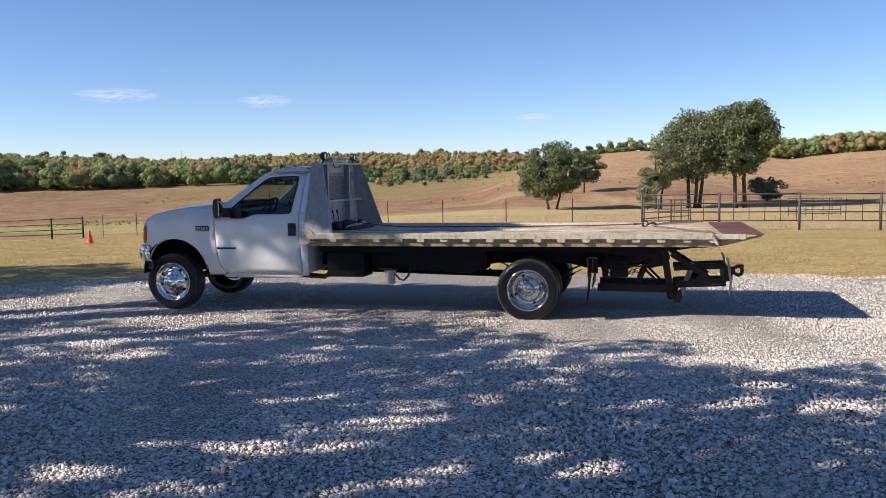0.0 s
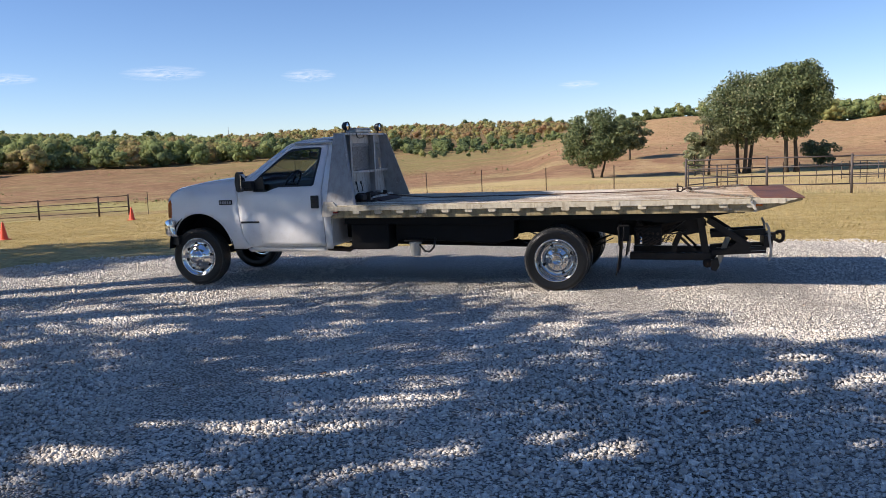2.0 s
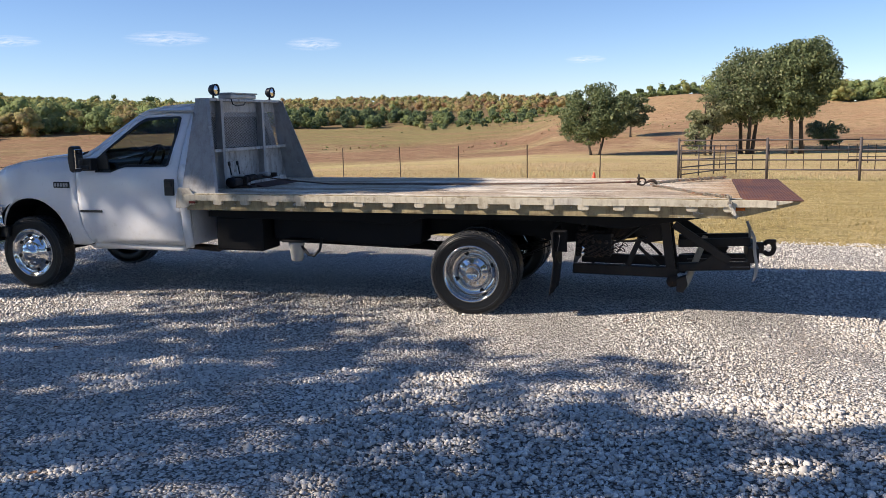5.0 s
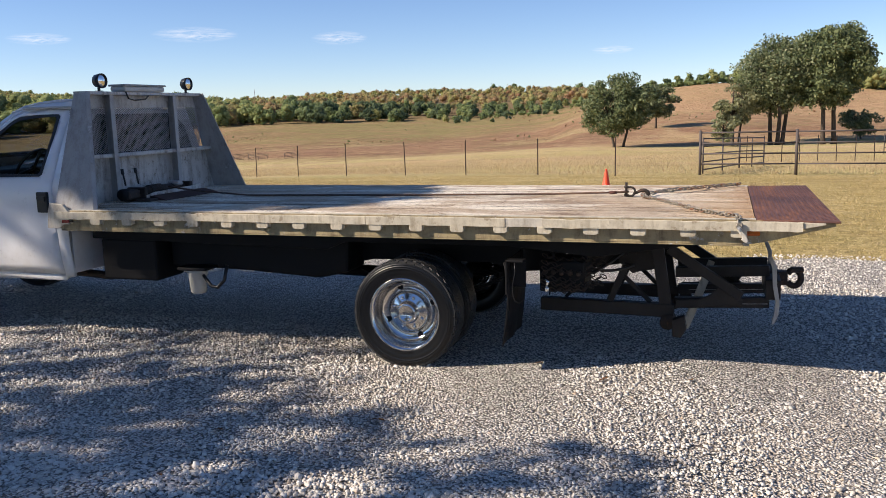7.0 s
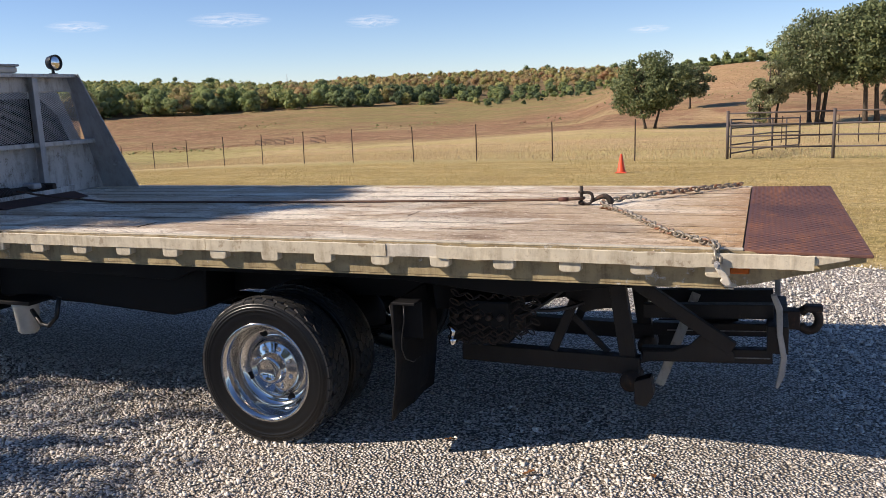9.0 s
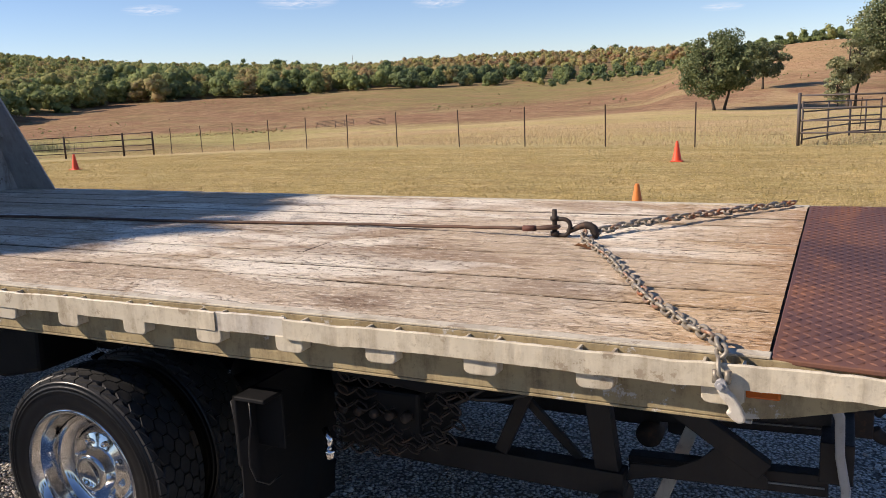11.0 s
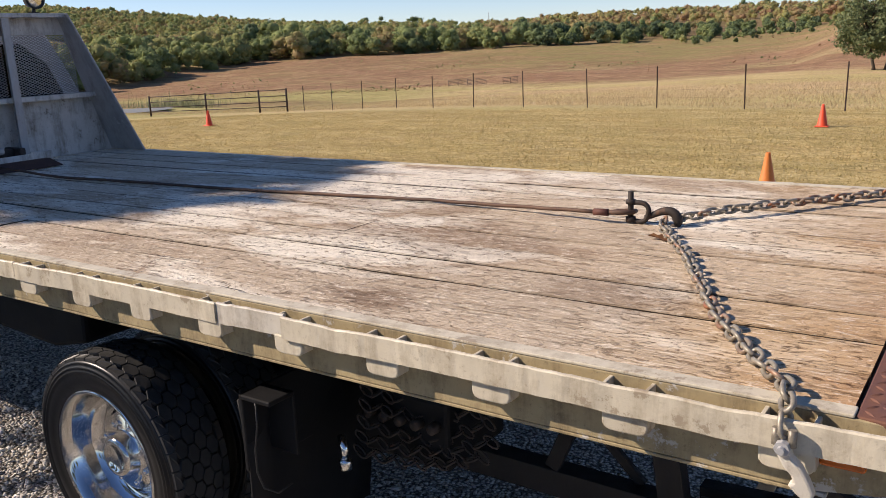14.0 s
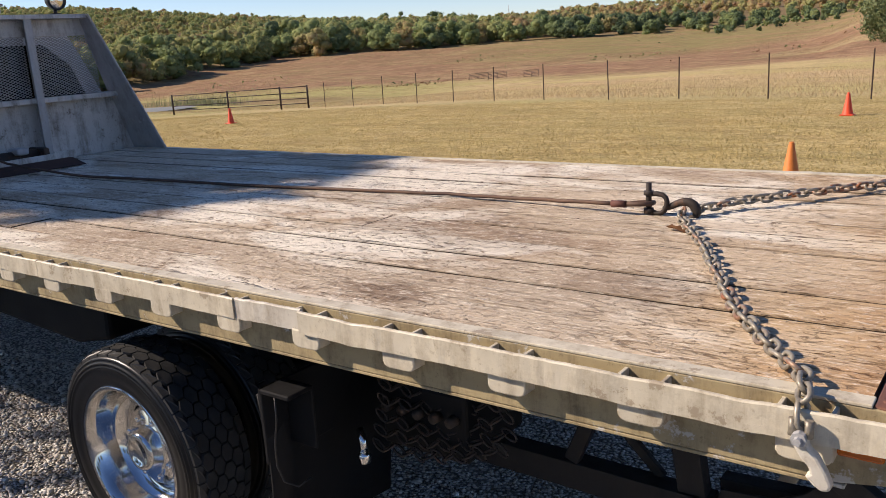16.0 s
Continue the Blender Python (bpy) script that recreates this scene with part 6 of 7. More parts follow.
def chain(label, pts, pitch=0.036):
    ob = thing("tow_chain", label, "chain", "tow chains on the bed")
    me = link_mesh()
    pts = [Vector(p) for p in pts]
    lengths = [(b - a).length for a, b in zip(pts, pts[1:])]
    total = sum(lengths)
    n = int(total / pitch)
    for k in range(n):
        s = (k + 0.5) / n * total
        i = 0
        while i < len(lengths) - 1 and s > lengths[i]:
            s -= lengths[i]
            i += 1
        p = pts[i].lerp(pts[i + 1], s / lengths[i])
        d = (pts[i + 1] - pts[i]).normalized()
        l = new("link", me)
        l.parent = ob
        y = Vector((0, 0, 1)).cross(d).normalized()
        m = Matrix((d, y, d.cross(y))).transposed().to_4x4()
        m.translation = p + Vector((0, 0, 0.003 * math.sin(k * 2.1)))
        l.matrix_basis = m @ pose(0, 0, 0, 45 + 90 * (k % 2) + random.uniform(-12, 12), 0, random.uniform(-5, 5))
    return ob


KNOT = Vector((1.522, 1.20, 1.128))


def build_rope():
    z = 1.1125
    chain("grey steel tow chain running across the planks over the side rail", [KNOT + Vector((0.0, -0.01, 0.0)), (1.545, 1.12, z), (1.725, 0.81, z), (1.97, 0.30, z), (2.13, 0.05, z + 0.004), (2.20, -0.05, z + 0.012), (2.215, -0.12, z + 0.0), (2.218, -0.145, 1.075)])
    chain("dark rusty tow chain running to the far side of the planks", [KNOT + Vector((0.03, 0.01, -0.002)), (1.67, 1.40, z + 0.018), (1.87, 1.65, z + 0.018), (2.12, 1.96, z + 0.012), (2.25, 2.14, z + 0.006)])
    hook = thing("chain_hook", "worn steel grab hook bolted to the chain end over the rail", "hook")
    bm = bmesh.new()
    tube(bm, [(2.206, -0.147, 1.085), (2.206, -0.150, 1.055)], 0.008, 8), tube(bm, [(2.232, -0.147, 1.085), (2.232, -0.150, 1.055)], 0.008, 8)
    part("clevis", bm, M["link"], hook)
    bm = bmesh.new()
    lathe(bm, [(-0.176, 0.0), (-0.176, 0.0065), (-0.167, 0.007), (-0.167, 0.013), (-0.162, 0.0135), (-0.125, 0.012), (-0.125, 0.0)], (2.219, 0, 1.055), "y", 8, False)
    part("bolt", bm, M["mesh"], hook)
    bm = bmesh.new()
    prism(bm, [(2.208, 1.06), (2.230, 1.06), (2.234, 1.042), (2.250, 1.026), (2.264, 1.003), (2.274, 0.980), (2.270, 0.969), (2.257, 0.966), (2.243, 0.975), (2.237, 0.982), (2.229, 0.988), (2.238, 0.996), (2.235, 1.007), (2.222, 1.019), (2.211, 1.038)], -0.162, -0.140, "y", 0.005)
    part("claw", bm, M["pale"], hook)
    sh = thing("rope_shackle", "dark rusty bow shackle joining a rope to a chain hook", "shackle")
    bm = bmesh.new()
    c = Vector((1.42, 1.195, 1.143))
    loop = [c + Vector(q) for q in ((-0.02, 0, 0.032), (0.012, 0, 0.034), (0.030, 0, 0.031), (0.041, 0, 0.022), (0.046, 0, 0.008), (0.042, 0, -0.012), (0.034, 0, -0.027), (0.022, 0, -0.034), (0.006, 0, -0.034), (-0.02, 0, -0.03))]
    tube(bm, loop, 0.0088, 10)
    part("bow", bm, M["old_iron"], sh)
    bm = bmesh.new()
    tube(bm, [c + Vector((-0.02, 0, -0.038)), c + Vector((-0.02, 0, 0.072))], 0.010, 10)
    tube(bm, [c + Vector((-0.02, 0, 0.028)), c + Vector((-0.02, 0, 0.042))], 0.018, 10), tube(bm, [c + Vector((-0.02, 0, -0.036)), c + Vector((-0.02, 0, -0.018))], 0.018, 10)
    part("pin", bm, M["old_iron"], sh)
    gh = thing("rope_hook", "heavy dark iron hook holding the two chains", "hook")
    bm = bmesh.new()
    k = KNOT
    path = [(-0.072, 0.006, -0.004), (-0.05, 0.005, 0.004), (-0.03, 0.003, 0.014), (-0.012, 0, 0.022), (0.006, 0, 0.026), (0.022, 0, 0.024), (0.036, 0, 0.016), (0.045, 0, 0.003), (0.047, 0, -0.010), (0.041, 0, -0.022), (0.030, 0, -0.028), (0.021, 0, -0.022)]
    tube(bm, [k + Vector(q) for q in path], [0.009, 0.0105, 0.012, 0.0135, 0.0145, 0.0155, 0.016, 0.016, 0.0145, 0.0125, 0.010, 0.006], 14)
    part("hook_body", bm, M["old_iron"], gh, smooth=True)
    rope = thing("winch_rope", "dark brown steel wire rope lying along the planks", "rope")
    bm = bmesh.new()
    pts = [(-2.66, 0.95, 1.20), (-2.5, 0.96, 1.175), (-2.3, 0.99, 1.15), (-1.9, 1.06, 1.113), (-1.4, 1.10, 1.112), (-0.9, 1.12, 1.112), (-0.4, 1.16, 1.112), (0.1, 1.20, 1.113), (0.5, 1.25, 1.113), (0.8, 1.235, 1.118), (1.05, 1.20, 1.128), (1.275, 1.165, 1.138)]
    smooth_pts = []
    for a, b in zip(pts, pts[1:]):
        for i in range(4):
            t = i / 4
            smooth_pts.append(Vector(a).lerp(Vector(b), t) + Vector((0, 0.006 * math.sin((a[0] + t) * 5.0), 0)))
    tube(bm, smooth_pts + [Vector(pts[-1])], 0.0075, 8)
    part("strand", bm, M["wire_rope"], rope)
    bm = bmesh.new()
    tube(bm, [(1.275, 1.165, 1.138), (1.33, 1.163, 1.140)], 0.0125, 12)
    part("ferrule", bm, M["rust"], rope, "rust-brown ferrule")
    bm = bmesh.new()
    tube(bm, [(1.33, 1.163, 1.140), (1.355, 1.184, 1.141), (1.385, 1.207, 1.142), (1.415, 1.205, 1.143), (1.415, 1.186, 1.143), (1.375, 1.172, 1.141), (1.33, 1.163, 1.140)], 0.0085, 8)
    part("eye_loop", bm, M["wire_rope"], rope)


# ---- cones ----
def cone(at, material, label):
    ob = thing("traffic_cone", label, "traffic cone", "traffic cones on the lawn", at=(at[0], at[1], float(land(*at)) - 0.005))
    bm = bmesh.new()
    box(bm, -0.13, 0.13, -0.13, 0.13, 0.0, 0.025, 0.012)
    part("base", bm, material, ob)
    bm = bmesh.new()
    lathe(bm, [(0.02, 0.108), (0.04, 0.10), (0.44, 0.028), (0.455, 0.024), (0.455, 0.016), (0.40, 0.02)], (0, 0, 0), "z", 28)
    part("cone_body", bm, material, ob)


def build_cones():
    cone((-17.6, 15.3), M["cone"], "bright orange traffic cone standing on dry lawn")
    cone((-15.4, 7.2), M["cone"], "bright orange traffic cone standing on dry lawn")
    cone((-0.86, 16.94), M["cone"], "bright orange traffic cone standing on dry lawn")
    cone((0.2, 8.15), M["old_cone"], "faded orange traffic cone standing on dry lawn")


# ---- fences ----
def steel_post(at, height=1.25):
    x, y = at
    z = float(land(x, y))
    bm = bmesh.new()
    box(bm, -0.018, 0.018, -0.004, 0.004, -0.05, height, 0.001)
    box(bm, -0.004, 0.004, -0.002, 0.026, -0.05, height, 0.001)
    for k in range(9):
        box(bm, -0.006, 0.006, -0.010, -0.003, 0.2 + k * 0.11, 0.225 + k * 0.11)
    ob = part("fence_post", bm, M["post"])
    ob.matrix_basis = pose(x, y, z, random.uniform(-1.2, 1.2), random.uniform(-1.5, 1.5), random.uniform(-15, 15))
    return tagged(ob, "thin rusty steel T-post of a wire pasture fence", "fence post", "steel posts of the wire fence")


def wire_run(posts, heights):
    for h in heights:
        bm = bmesh.new()
        tube(bm, [(x, y, float(land(x, y)) + h + random.uniform(-0.02, 0.02)) for x, y in posts], 0.0013, 4, False)
        tagged(part("fence_wire", bm, M["post"]), "thin rusty barbed wire strung between posts", "fence wire", "strands of the wire fence")


def pipe_fence(name, posts, rails, label, rail_r=0.024, post_r=0.045, height=1.36, paint="pipe"):
    ob = thing(name, label, "fence")
    tops = []
    for x, y in posts:
        z = float(land(x, y))
        bm = bmesh.new()
        tube(bm, [(x, y, z - 0.1), (x, y, z + height)], post_r, 12)
        lathe(bm, [(z + height, post_r), (z + height + 0.012, post_r * 0.8), (z + height + 0.018, 0.0)], (x, y, 0), "z", 12)
        part("post", bm, M[paint], ob)
        tops.append(Vector((x, y, z)))
    for h in rails:
        for a, b in zip(tops, tops[1:]):
            bm = bmesh.new()
            tube(bm, [a + Vector((0, 0, h)), b + Vector((0, 0, h))], rail_r, 8)
            part("rail", bm, M[paint], ob)
    return ob


def panel_fence(a, b, label, height=1.2, bars=5, group="", uprights=2):
    """A light tubular stock panel or gate from a to b."""
    ob = thing("stock_panel", label, "fence panel", group)
    za, zb = float(land(*a)), float(land(*b))
    A, B = Vector((*a, za)), Vector((*b, zb))
    for k in range(uprights):
        p = A.lerp(B, k / (uprights - 1))
        bm = bmesh.new()
        tube(bm, [p + Vector((0, 0, 0.02)), p + Vector((0, 0, height))], 0.025, 8)
        part("upright", bm, M["pipe"], ob)
    for k in range(bars):
        h = 0.15 + (height - 0.18) * k / (bars - 1)
        bm = bmesh.new()
        tube(bm, [A + Vector((0, 0, h)), B + Vector((0, 0, h))], 0.022, 8)
        part("bar", bm, M["pipe"], ob)


def build_fences():
    posts = [(1.30, 21.75), (-1.215, 21.71), (-3.88, 22.43), (-6.62, 23.06), (-9.13, 23.59), (-11.8, 24.16), (-14.3, 24.9), (-16.7, 25.7), (-19.2, 26.6), (-21.8, 27.5), (-24.4, 28.4), (-27.0, 29.2)]
    for p in posts[1:]:
        steel_post(p, 1.22)
    wire_run(posts, (0.3, 0.55, 0.8, 1.05, 1.18))
    # pipe fence behind the tail of the bed
    pipe_fence("pipe_fence", [(1.37, 22.1), (4.16, 22.1), (6.95, 22.15), (9.7, 22.3), (12.5, 22.5), (15.3, 22.7)], (0.33, 0.65, 0.97, 1.30), "grey-brown welded pipe fence along the lawn")
    for a, b in (((1.45, 22.25), (2.6, 27.6)), ((2.62, 27.7), (3.53, 29.5))):
        panel_fence(a, b, "grey-brown tubular gate swung open behind the pipe fence", 1.15, 5, "open gates", 3)
    # gate and fence at the pond
    pipe_fence("pond_fence", [(-39.2, 29.25), (-34.45, 29.35), (-30.45, 29.5), (-28.5, 29.55)], (0.25, 0.5, 0.8, 1.1), "dark pipe fence beside the pond", 0.022, 0.05, 1.15, "post")
    # far pen in the pasture
    for az0, az1, r in ((31.3, 30.1, 123), (30.05, 28.9, 121), (27.75, 26.85, 118.5)):
        panel_fence(at_angle(az0, r), at_angle(az1, r + 1), "dark steel stock panel standing in the pasture", 0.9, 5, "stock panels in the pasture", 3)
    for az0, az1, r in ((-9.0, -11.0, 60), (-11.0, -12.0, 61)):
        panel_fence(at_angle(az0, r), at_angle(az1, r + 2), "dark steel stock panel standing behind the pipe fence", 1.2, 5, "stock panels in the pasture", 3)
    back = [at_angle(a, 47 + 0.12 * abs(a)) for a in np.linspace(-2, -16, 16)]
    for p in back:
        steel_post((float(p[0]), float(p[1])), 1.2)
    wire_run([(float(p[0]), float(p[1])) for p in back], (0.4, 0.8, 1.1))


def build_leaves():
    """Fallen oak leaves on the drive and on the bed."""
    r = random.Random(5)
    spots = [(1.58, 0.99, 1.108)] + [(r.uniform(-6, 4), r.uniform(-5.5, 0.4), 0.018) for _ in range(26)]
    for x, y, z in spots:
        bm = bmesh.new()
        s = r.uniform(0.025, 0.045)
        shape = [(-1.0, 0.0), (-0.55, -0.42), (-0.3, -0.2), (0.05, -0.55), (0.3, -0.22), (0.7, -0.36), (1.0, 0.0), (0.7, 0.36), (0.3, 0.22), (0.05, 0.55), (-0.3, 0.2), (-0.55, 0.42)]
        vs = [bm.verts.new((s * u, s * v, s * 0.35 * abs(v) + 0.12 * s * math.sin(u * 3))) for u, v in shape]
        c = bm.verts.new((0, 0, 0))
        for i in range(len(vs)):
            bm.faces.new((c, vs[i], vs[(i + 1) % len(vs)]))
        ob = part("fallen_leaf", bm, M["dead_leaf"])
        ob.matrix_basis = pose(x, y, z, r.uniform(-12, 12), r.uniform(-12, 12), r.uniform(0, 360))
        tagged(ob, "dry curled brown oak leaf", "leaf", "fallen leaves")


build_rope()
build_leaves()
build_cones()
build_fences()

# ---- woods, trees, grass ----
def wood_tone(az):
    """Autumn colour along the edge of the wood: dark green, with rust and olive further round."""
    return np.interp(az, (10, 25, 28, 32, 35, 38, 48, 60), (0.10, 0.13, 0.20, 0.50, 0.26, 0.28, 0.34, 0.36)) + (0.28 if rng.random() < 0.12 else 0.0)


def build_woods():
    spots, hs, ts = [], [], []
    for row in range(4):
        for a in np.arange(10.2, 66, 0.95):
            a2 = a + rng.normal(0, 0.22)
            r = np.interp(a2, EDGE_AZ, EDGE_R) + 2 + row * 8 + rng.normal(0, 2.5)
            if row == 0 and rng.random() < 0.3:
                continue
            spots.append(at_angle(a2, r))
            hs.append(np.interp(a2, (10, 15, 20, 24, 27, 31, 38, 45, 50, 55, 80), (2.6, 3.2, 4.4, 5.4, 6.4, 7.8, 7.8, 9.2, 8.4, 7.4, 7.2)) * (0.88 if row == 0 else 1.0) * rng.uniform(0.78, 1.15))
            ts.append(np.clip(wood_tone(a2) + rng.normal(0, 0.12), 0, 1))
    woods("woodland_edge", spots, hs, ts, 17, 1000, 0.46, "edge of green and rust autumn oak woodland behind a pasture", broad=1.12)
    spots, hs, ts = [], [], []
    for k in range(2700):
        a2 = rng.uniform(7.5, 66) if k % 3 else rng.uniform(43, 63)
        e = np.interp(a2, EDGE_AZ, EDGE_R) + 26
        r = e + (525 - e) * rng.random() ** 0.85
        spots.append(at_angle(a2, r))
        hs.append(rng.uniform(3.0, 4.7) * (1.0 if a2 < 42 else 0.85) * (1.0 if r < 495 else rng.uniform(0.85, 1.2)))
        t = np.interp(a2, (8, 26, 36, 60), (0.62, 0.58, 0.44, 0.38)) + rng.normal(0, 0.10)
        ts.append(np.clip(t + 0.06 * (a2 > 44), 0.05, 1))
    for a2 in (38.6, 37.6, 35.6, 35.2, 34.1, 14.7, 13.7, 12.9, 9.4, 8.4):
        spots.append(at_angle(a2, 506)), hs.append(6.6), ts.append(0.12)
    woods("hillside_woods", spots, hs, ts, 3, 130, 0.52, "distant hillside covered in olive and orange autumn trees", broad=1.62, detail=1)
    spots, hs, ts = [], [], []
    for a2 in np.arange(-24, -7.6, 0.2):
        for row in range(3):
            spots.append(at_angle(a2 + rng.normal(0, 0.1), 241 + row * 7 + rng.normal(0, 2)))
            hs.append(rng.uniform(4.0, 6.8) + row * 0.5), ts.append(np.clip(rng.normal(0.55 if a2 < -11 else 0.35, 0.16), 0, 1))
        spots.append(at_angle(a2, 239.5)), hs.append(rng.uniform(1.2, 2.2)), ts.append(0.2)
    for a2 in np.arange(-7.6, 4.7, 0.42):
        spots.append(at_angle(a2 + rng.normal(0, 0.15), 242 + rng.normal(0, 3)))
        hs.append(np.interp(a2, (-8, 0, 2, 4.7), (5.8, 5.2, 4.2, 3.4)) * rng.uniform(0.7, 1.1)), ts.append(np.clip(rng.normal(0.27, 0.09), 0, 1))
        for k in range(4):
            spots.append(at_angle(a2 + 0.1 * k, 239.5 + rng.normal(0, 0.6))), hs.append(rng.uniform(0.9, 1.7)), ts.append(0.25)
    woods("ridge_woods", spots, hs, ts, 9, 300, 0.42, "row of oaks along the crest of the pasture hill")
    spots, hs, ts = [], [], []
    for k in range(55):
        a2 = rng.uniform(6.5, 18)
        spots.append(at_angle(a2, np.interp(a2, (6, 12, 18), (236, 236, 228)) + rng.normal(0, 9)))
        hs.append(rng.uniform(1.0, 3.2)), ts.append(np.clip(rng.normal(0.2, 0.12), 0, 1))
    woods("hill_scrub", spots, hs, ts, 9, 260, 0.24, "scattered green scrub oaks on the hillside pasture", broad=1.2)
    spots, hs, ts = [], [], []
    while len(spots) < 620:
        a2, r = rng.uniform(-18, 64), rng.uniform(122, 230)
        x, y = at_angle(a2, r)
        if math.sin(x * 0.16 + math.sin(y * 0.07) * 2) + math.sin(y * 0.11 + x * 0.03) + rng.normal(0, 0.5) < 0.9:
            continue
        spots.append((x, y))
        hs.append(0.12 + 0.42 * rng.random() ** 3), ts.append(rng.choice((0.14, 0.25, 0.38, 0.98), p=(0.25, 0.25, 0.2, 0.3)))
    woods("pasture_bushes", spots, hs, ts, 2, 26, 0.10, "low dark weeds and bushes dotted over the pasture", broad=1.6)


def build_trees():
    for az, r, h, s, m, tr, lv, lf, cl, n, sd, lean, text in (
            (5.95, 90, 7.1, 8.2, "dark_oak", 2, 22000, 0.21, 0.12, 130, 3, 0.0, "dark green oak with two trunks standing in the pasture"),
            (3.85, 114, 5.9, 5.8, "oak", 1, 11000, 0.23, 0.10, 80, 8, 0.0, "green oak beside a darker one in the pasture"),
            (-6.1, 92, 11.9, 9.4, "dark_oak", 2, 40000, 0.23, 0.19, 240, 11, 0.1, "tall dense dark green oak behind the pipe fence"),
            (-3.3, 93, 11.0, 10.0, "oak", 3, 30000, 0.21, 0.19, 210, 15, 0.25, "tall olive green oak with slim grouped trunks"),
            (-1.0, 91, 7.2, 5.2, "pale_oak", 2, 6500, 0.20, 0.10, 60, 19, 0.2, "paler grey-green oak at the side of a grove"),
            (-0.3, 88, 3.2, 3.4, "pale_oak", 1, 2200, 0.18, 0.04, 34, 23, 0.0, "low pale bushy oak at the foot of a grove"),
            (-7.8, 99, 3.2, 5.0, "oak", 1, 3600, 0.22, 0.02, 40, 27, 0.0, "low green oak bush below the grove")):
        tree("oak_tree", at_angle(az, r), h, s, M[m], text, tr, lv, lf, cl, clumps=n, seed=sd, lean=lean)


def build_mast():
    mast = thing("radio_mast", "thin grey radio mast on the far wooded ridge", "mast")
    x, y = at_angle(30.6, 498)
    z = float(land(x, y))
    for k in range(3):
        a = 2 * math.pi * k / 3
        bm = bmesh.new()
        tube(bm, [(x + 0.3 * math.cos(a), y + 0.3 * math.sin(a), z - 0.2), (x + 0.05 * math.cos(a), y + 0.05 * math.sin(a), 17.4)], 0.05, 5)
        part("leg", bm, M["grey_steel"], mast)
    for k in range(9):
        bm = bmesh.new()
        h = z + 0.8 + (16.6 - z) * k / 9
        tube(bm, [(x - 0.26 + 0.02 * k, y, h), (x + 0.26 - 0.02 * k, y, h + 0.5)], 0.03, 5)
        part("strut", bm, M["grey_steel"], mast)


def build_grass():
    k = 230000
    x = rng.uniform(-30, 11, k)
    y = 4.4 + 19 * rng.beta(1.0, 1.5, k)
    tuft = np.sin(x * 3.1 + np.sin(y * 2.0) * 2) * np.sin(y * 3.7 + x) + rng.normal(0, 0.6, k)
    keep = (y > far_edge(x) - 0.05) & (tuft > -0.5)
    x, y = x[keep], y[keep]
    blades("lawn_grass", x, y, 0.027, 0.006, M["blade"], "short dry yellow-green mown lawn grass", 1.2)
    k = 130000
    x, y = rng.uniform(-55, 30, k), 22.3 + 45 * rng.beta(1, 1.8, k)
    keep = y > np.interp(x, (-55, -28, -1, 30), (34, 30, 22.2, 22.4))
    blades("tall_grass", x[keep], y[keep], 0.07, 0.009, M["tall_blade"], "tall dry tan pasture grass beyond the fence", 0.5)
    k = 50000
    a, r = rng.uniform(-20, 66, k), rng.uniform(124, 235, k)
    x, y = at_angle(a, r)
    keep = np.sin(x * 0.13 + np.sin(y * 0.05) * 2) + np.sin(y * 0.09) + rng.normal(0, 0.8, k) > 0.4
    blades("field_weeds", x[keep], y[keep], 0.09, 0.05, M["weed"], "rust-brown weeds and low scrub over the pasture", 0.7, "weeds")


def build_pond():
    bm = bmesh.new()
    ring = []
    for k in range(48):
        a = 2 * math.pi * k / 48
        u, v = 8.2 * math.cos(a) * (1 + 0.06 * math.sin(3 * a)), 4.2 * math.sin(a) * (1 + 0.1 * math.sin(2 * a + 1))
        ring.append(bm.verts.new((POND[0] + 0.609 * u - 0.793 * v, POND[1] + 0.793 * u + 0.609 * v, -2.93)))
    bm.faces.new(ring)
    ob = part("pond", bm, M["water"])
    tagged(ob, "small still grey pond beyond the fence", "pond", kind="structure")
    k = 900
    x, y = rng.normal(-70.5, 2.0, k), rng.normal(56.2, 2.2, k)
    blades("pond_reeds", x, y, 0.85, 0.03, M["pale_oak"], "green reeds at the edge of the pond", 0.25, "reeds")


def build_clouds():
    for az, el, w, h in ((34.4, 5.3, 2.9, 0.55), (25.2, 5.0, 2.0, 0.5), (7.2, 3.7, 1.5, 0.3), (43.5, 5.0, 2.0, 0.4)):
        r = 3000.0
        x, y = at_angle(az, r)
        ob = new("cloud", bpy.data.meshes.new("cloud"))
        n = 8
        v = [(-1 + 2 * i / n, 0.05 * math.sin(i), -1 + 2 * j / n) for i in range(n + 1) for j in range(n + 1)]
        f = [(i * (n + 1) + j, (i + 1) * (n + 1) + j, (i + 1) * (n + 1) + j + 1, i * (n + 1) + j + 1) for i in range(n) for j in range(n)]
        ob.data.from_pydata(v, [], f)
        ob.data.materials.append(M["cloud"])
        ob.matrix_basis = pose(x, y, 1.8 + r * math.tan(radians(el)), 0, 0, az) @ Matrix.Diagonal((r * math.tan(radians(w)), 20, r * math.tan(radians(h)), 1))
        tagged(ob, "thin white wisp of cirrus in a clear blue sky", "cloud", "clouds", "structure")


build_pond()
build_clouds()
build_woods()
build_trees()
build_mast()
build_grass()

# ---- trees along the near side, whose shade falls over the drive ----
FALL_X, FALL_Y = 1.27, 0.69      # how far a shadow moves for each metre of height


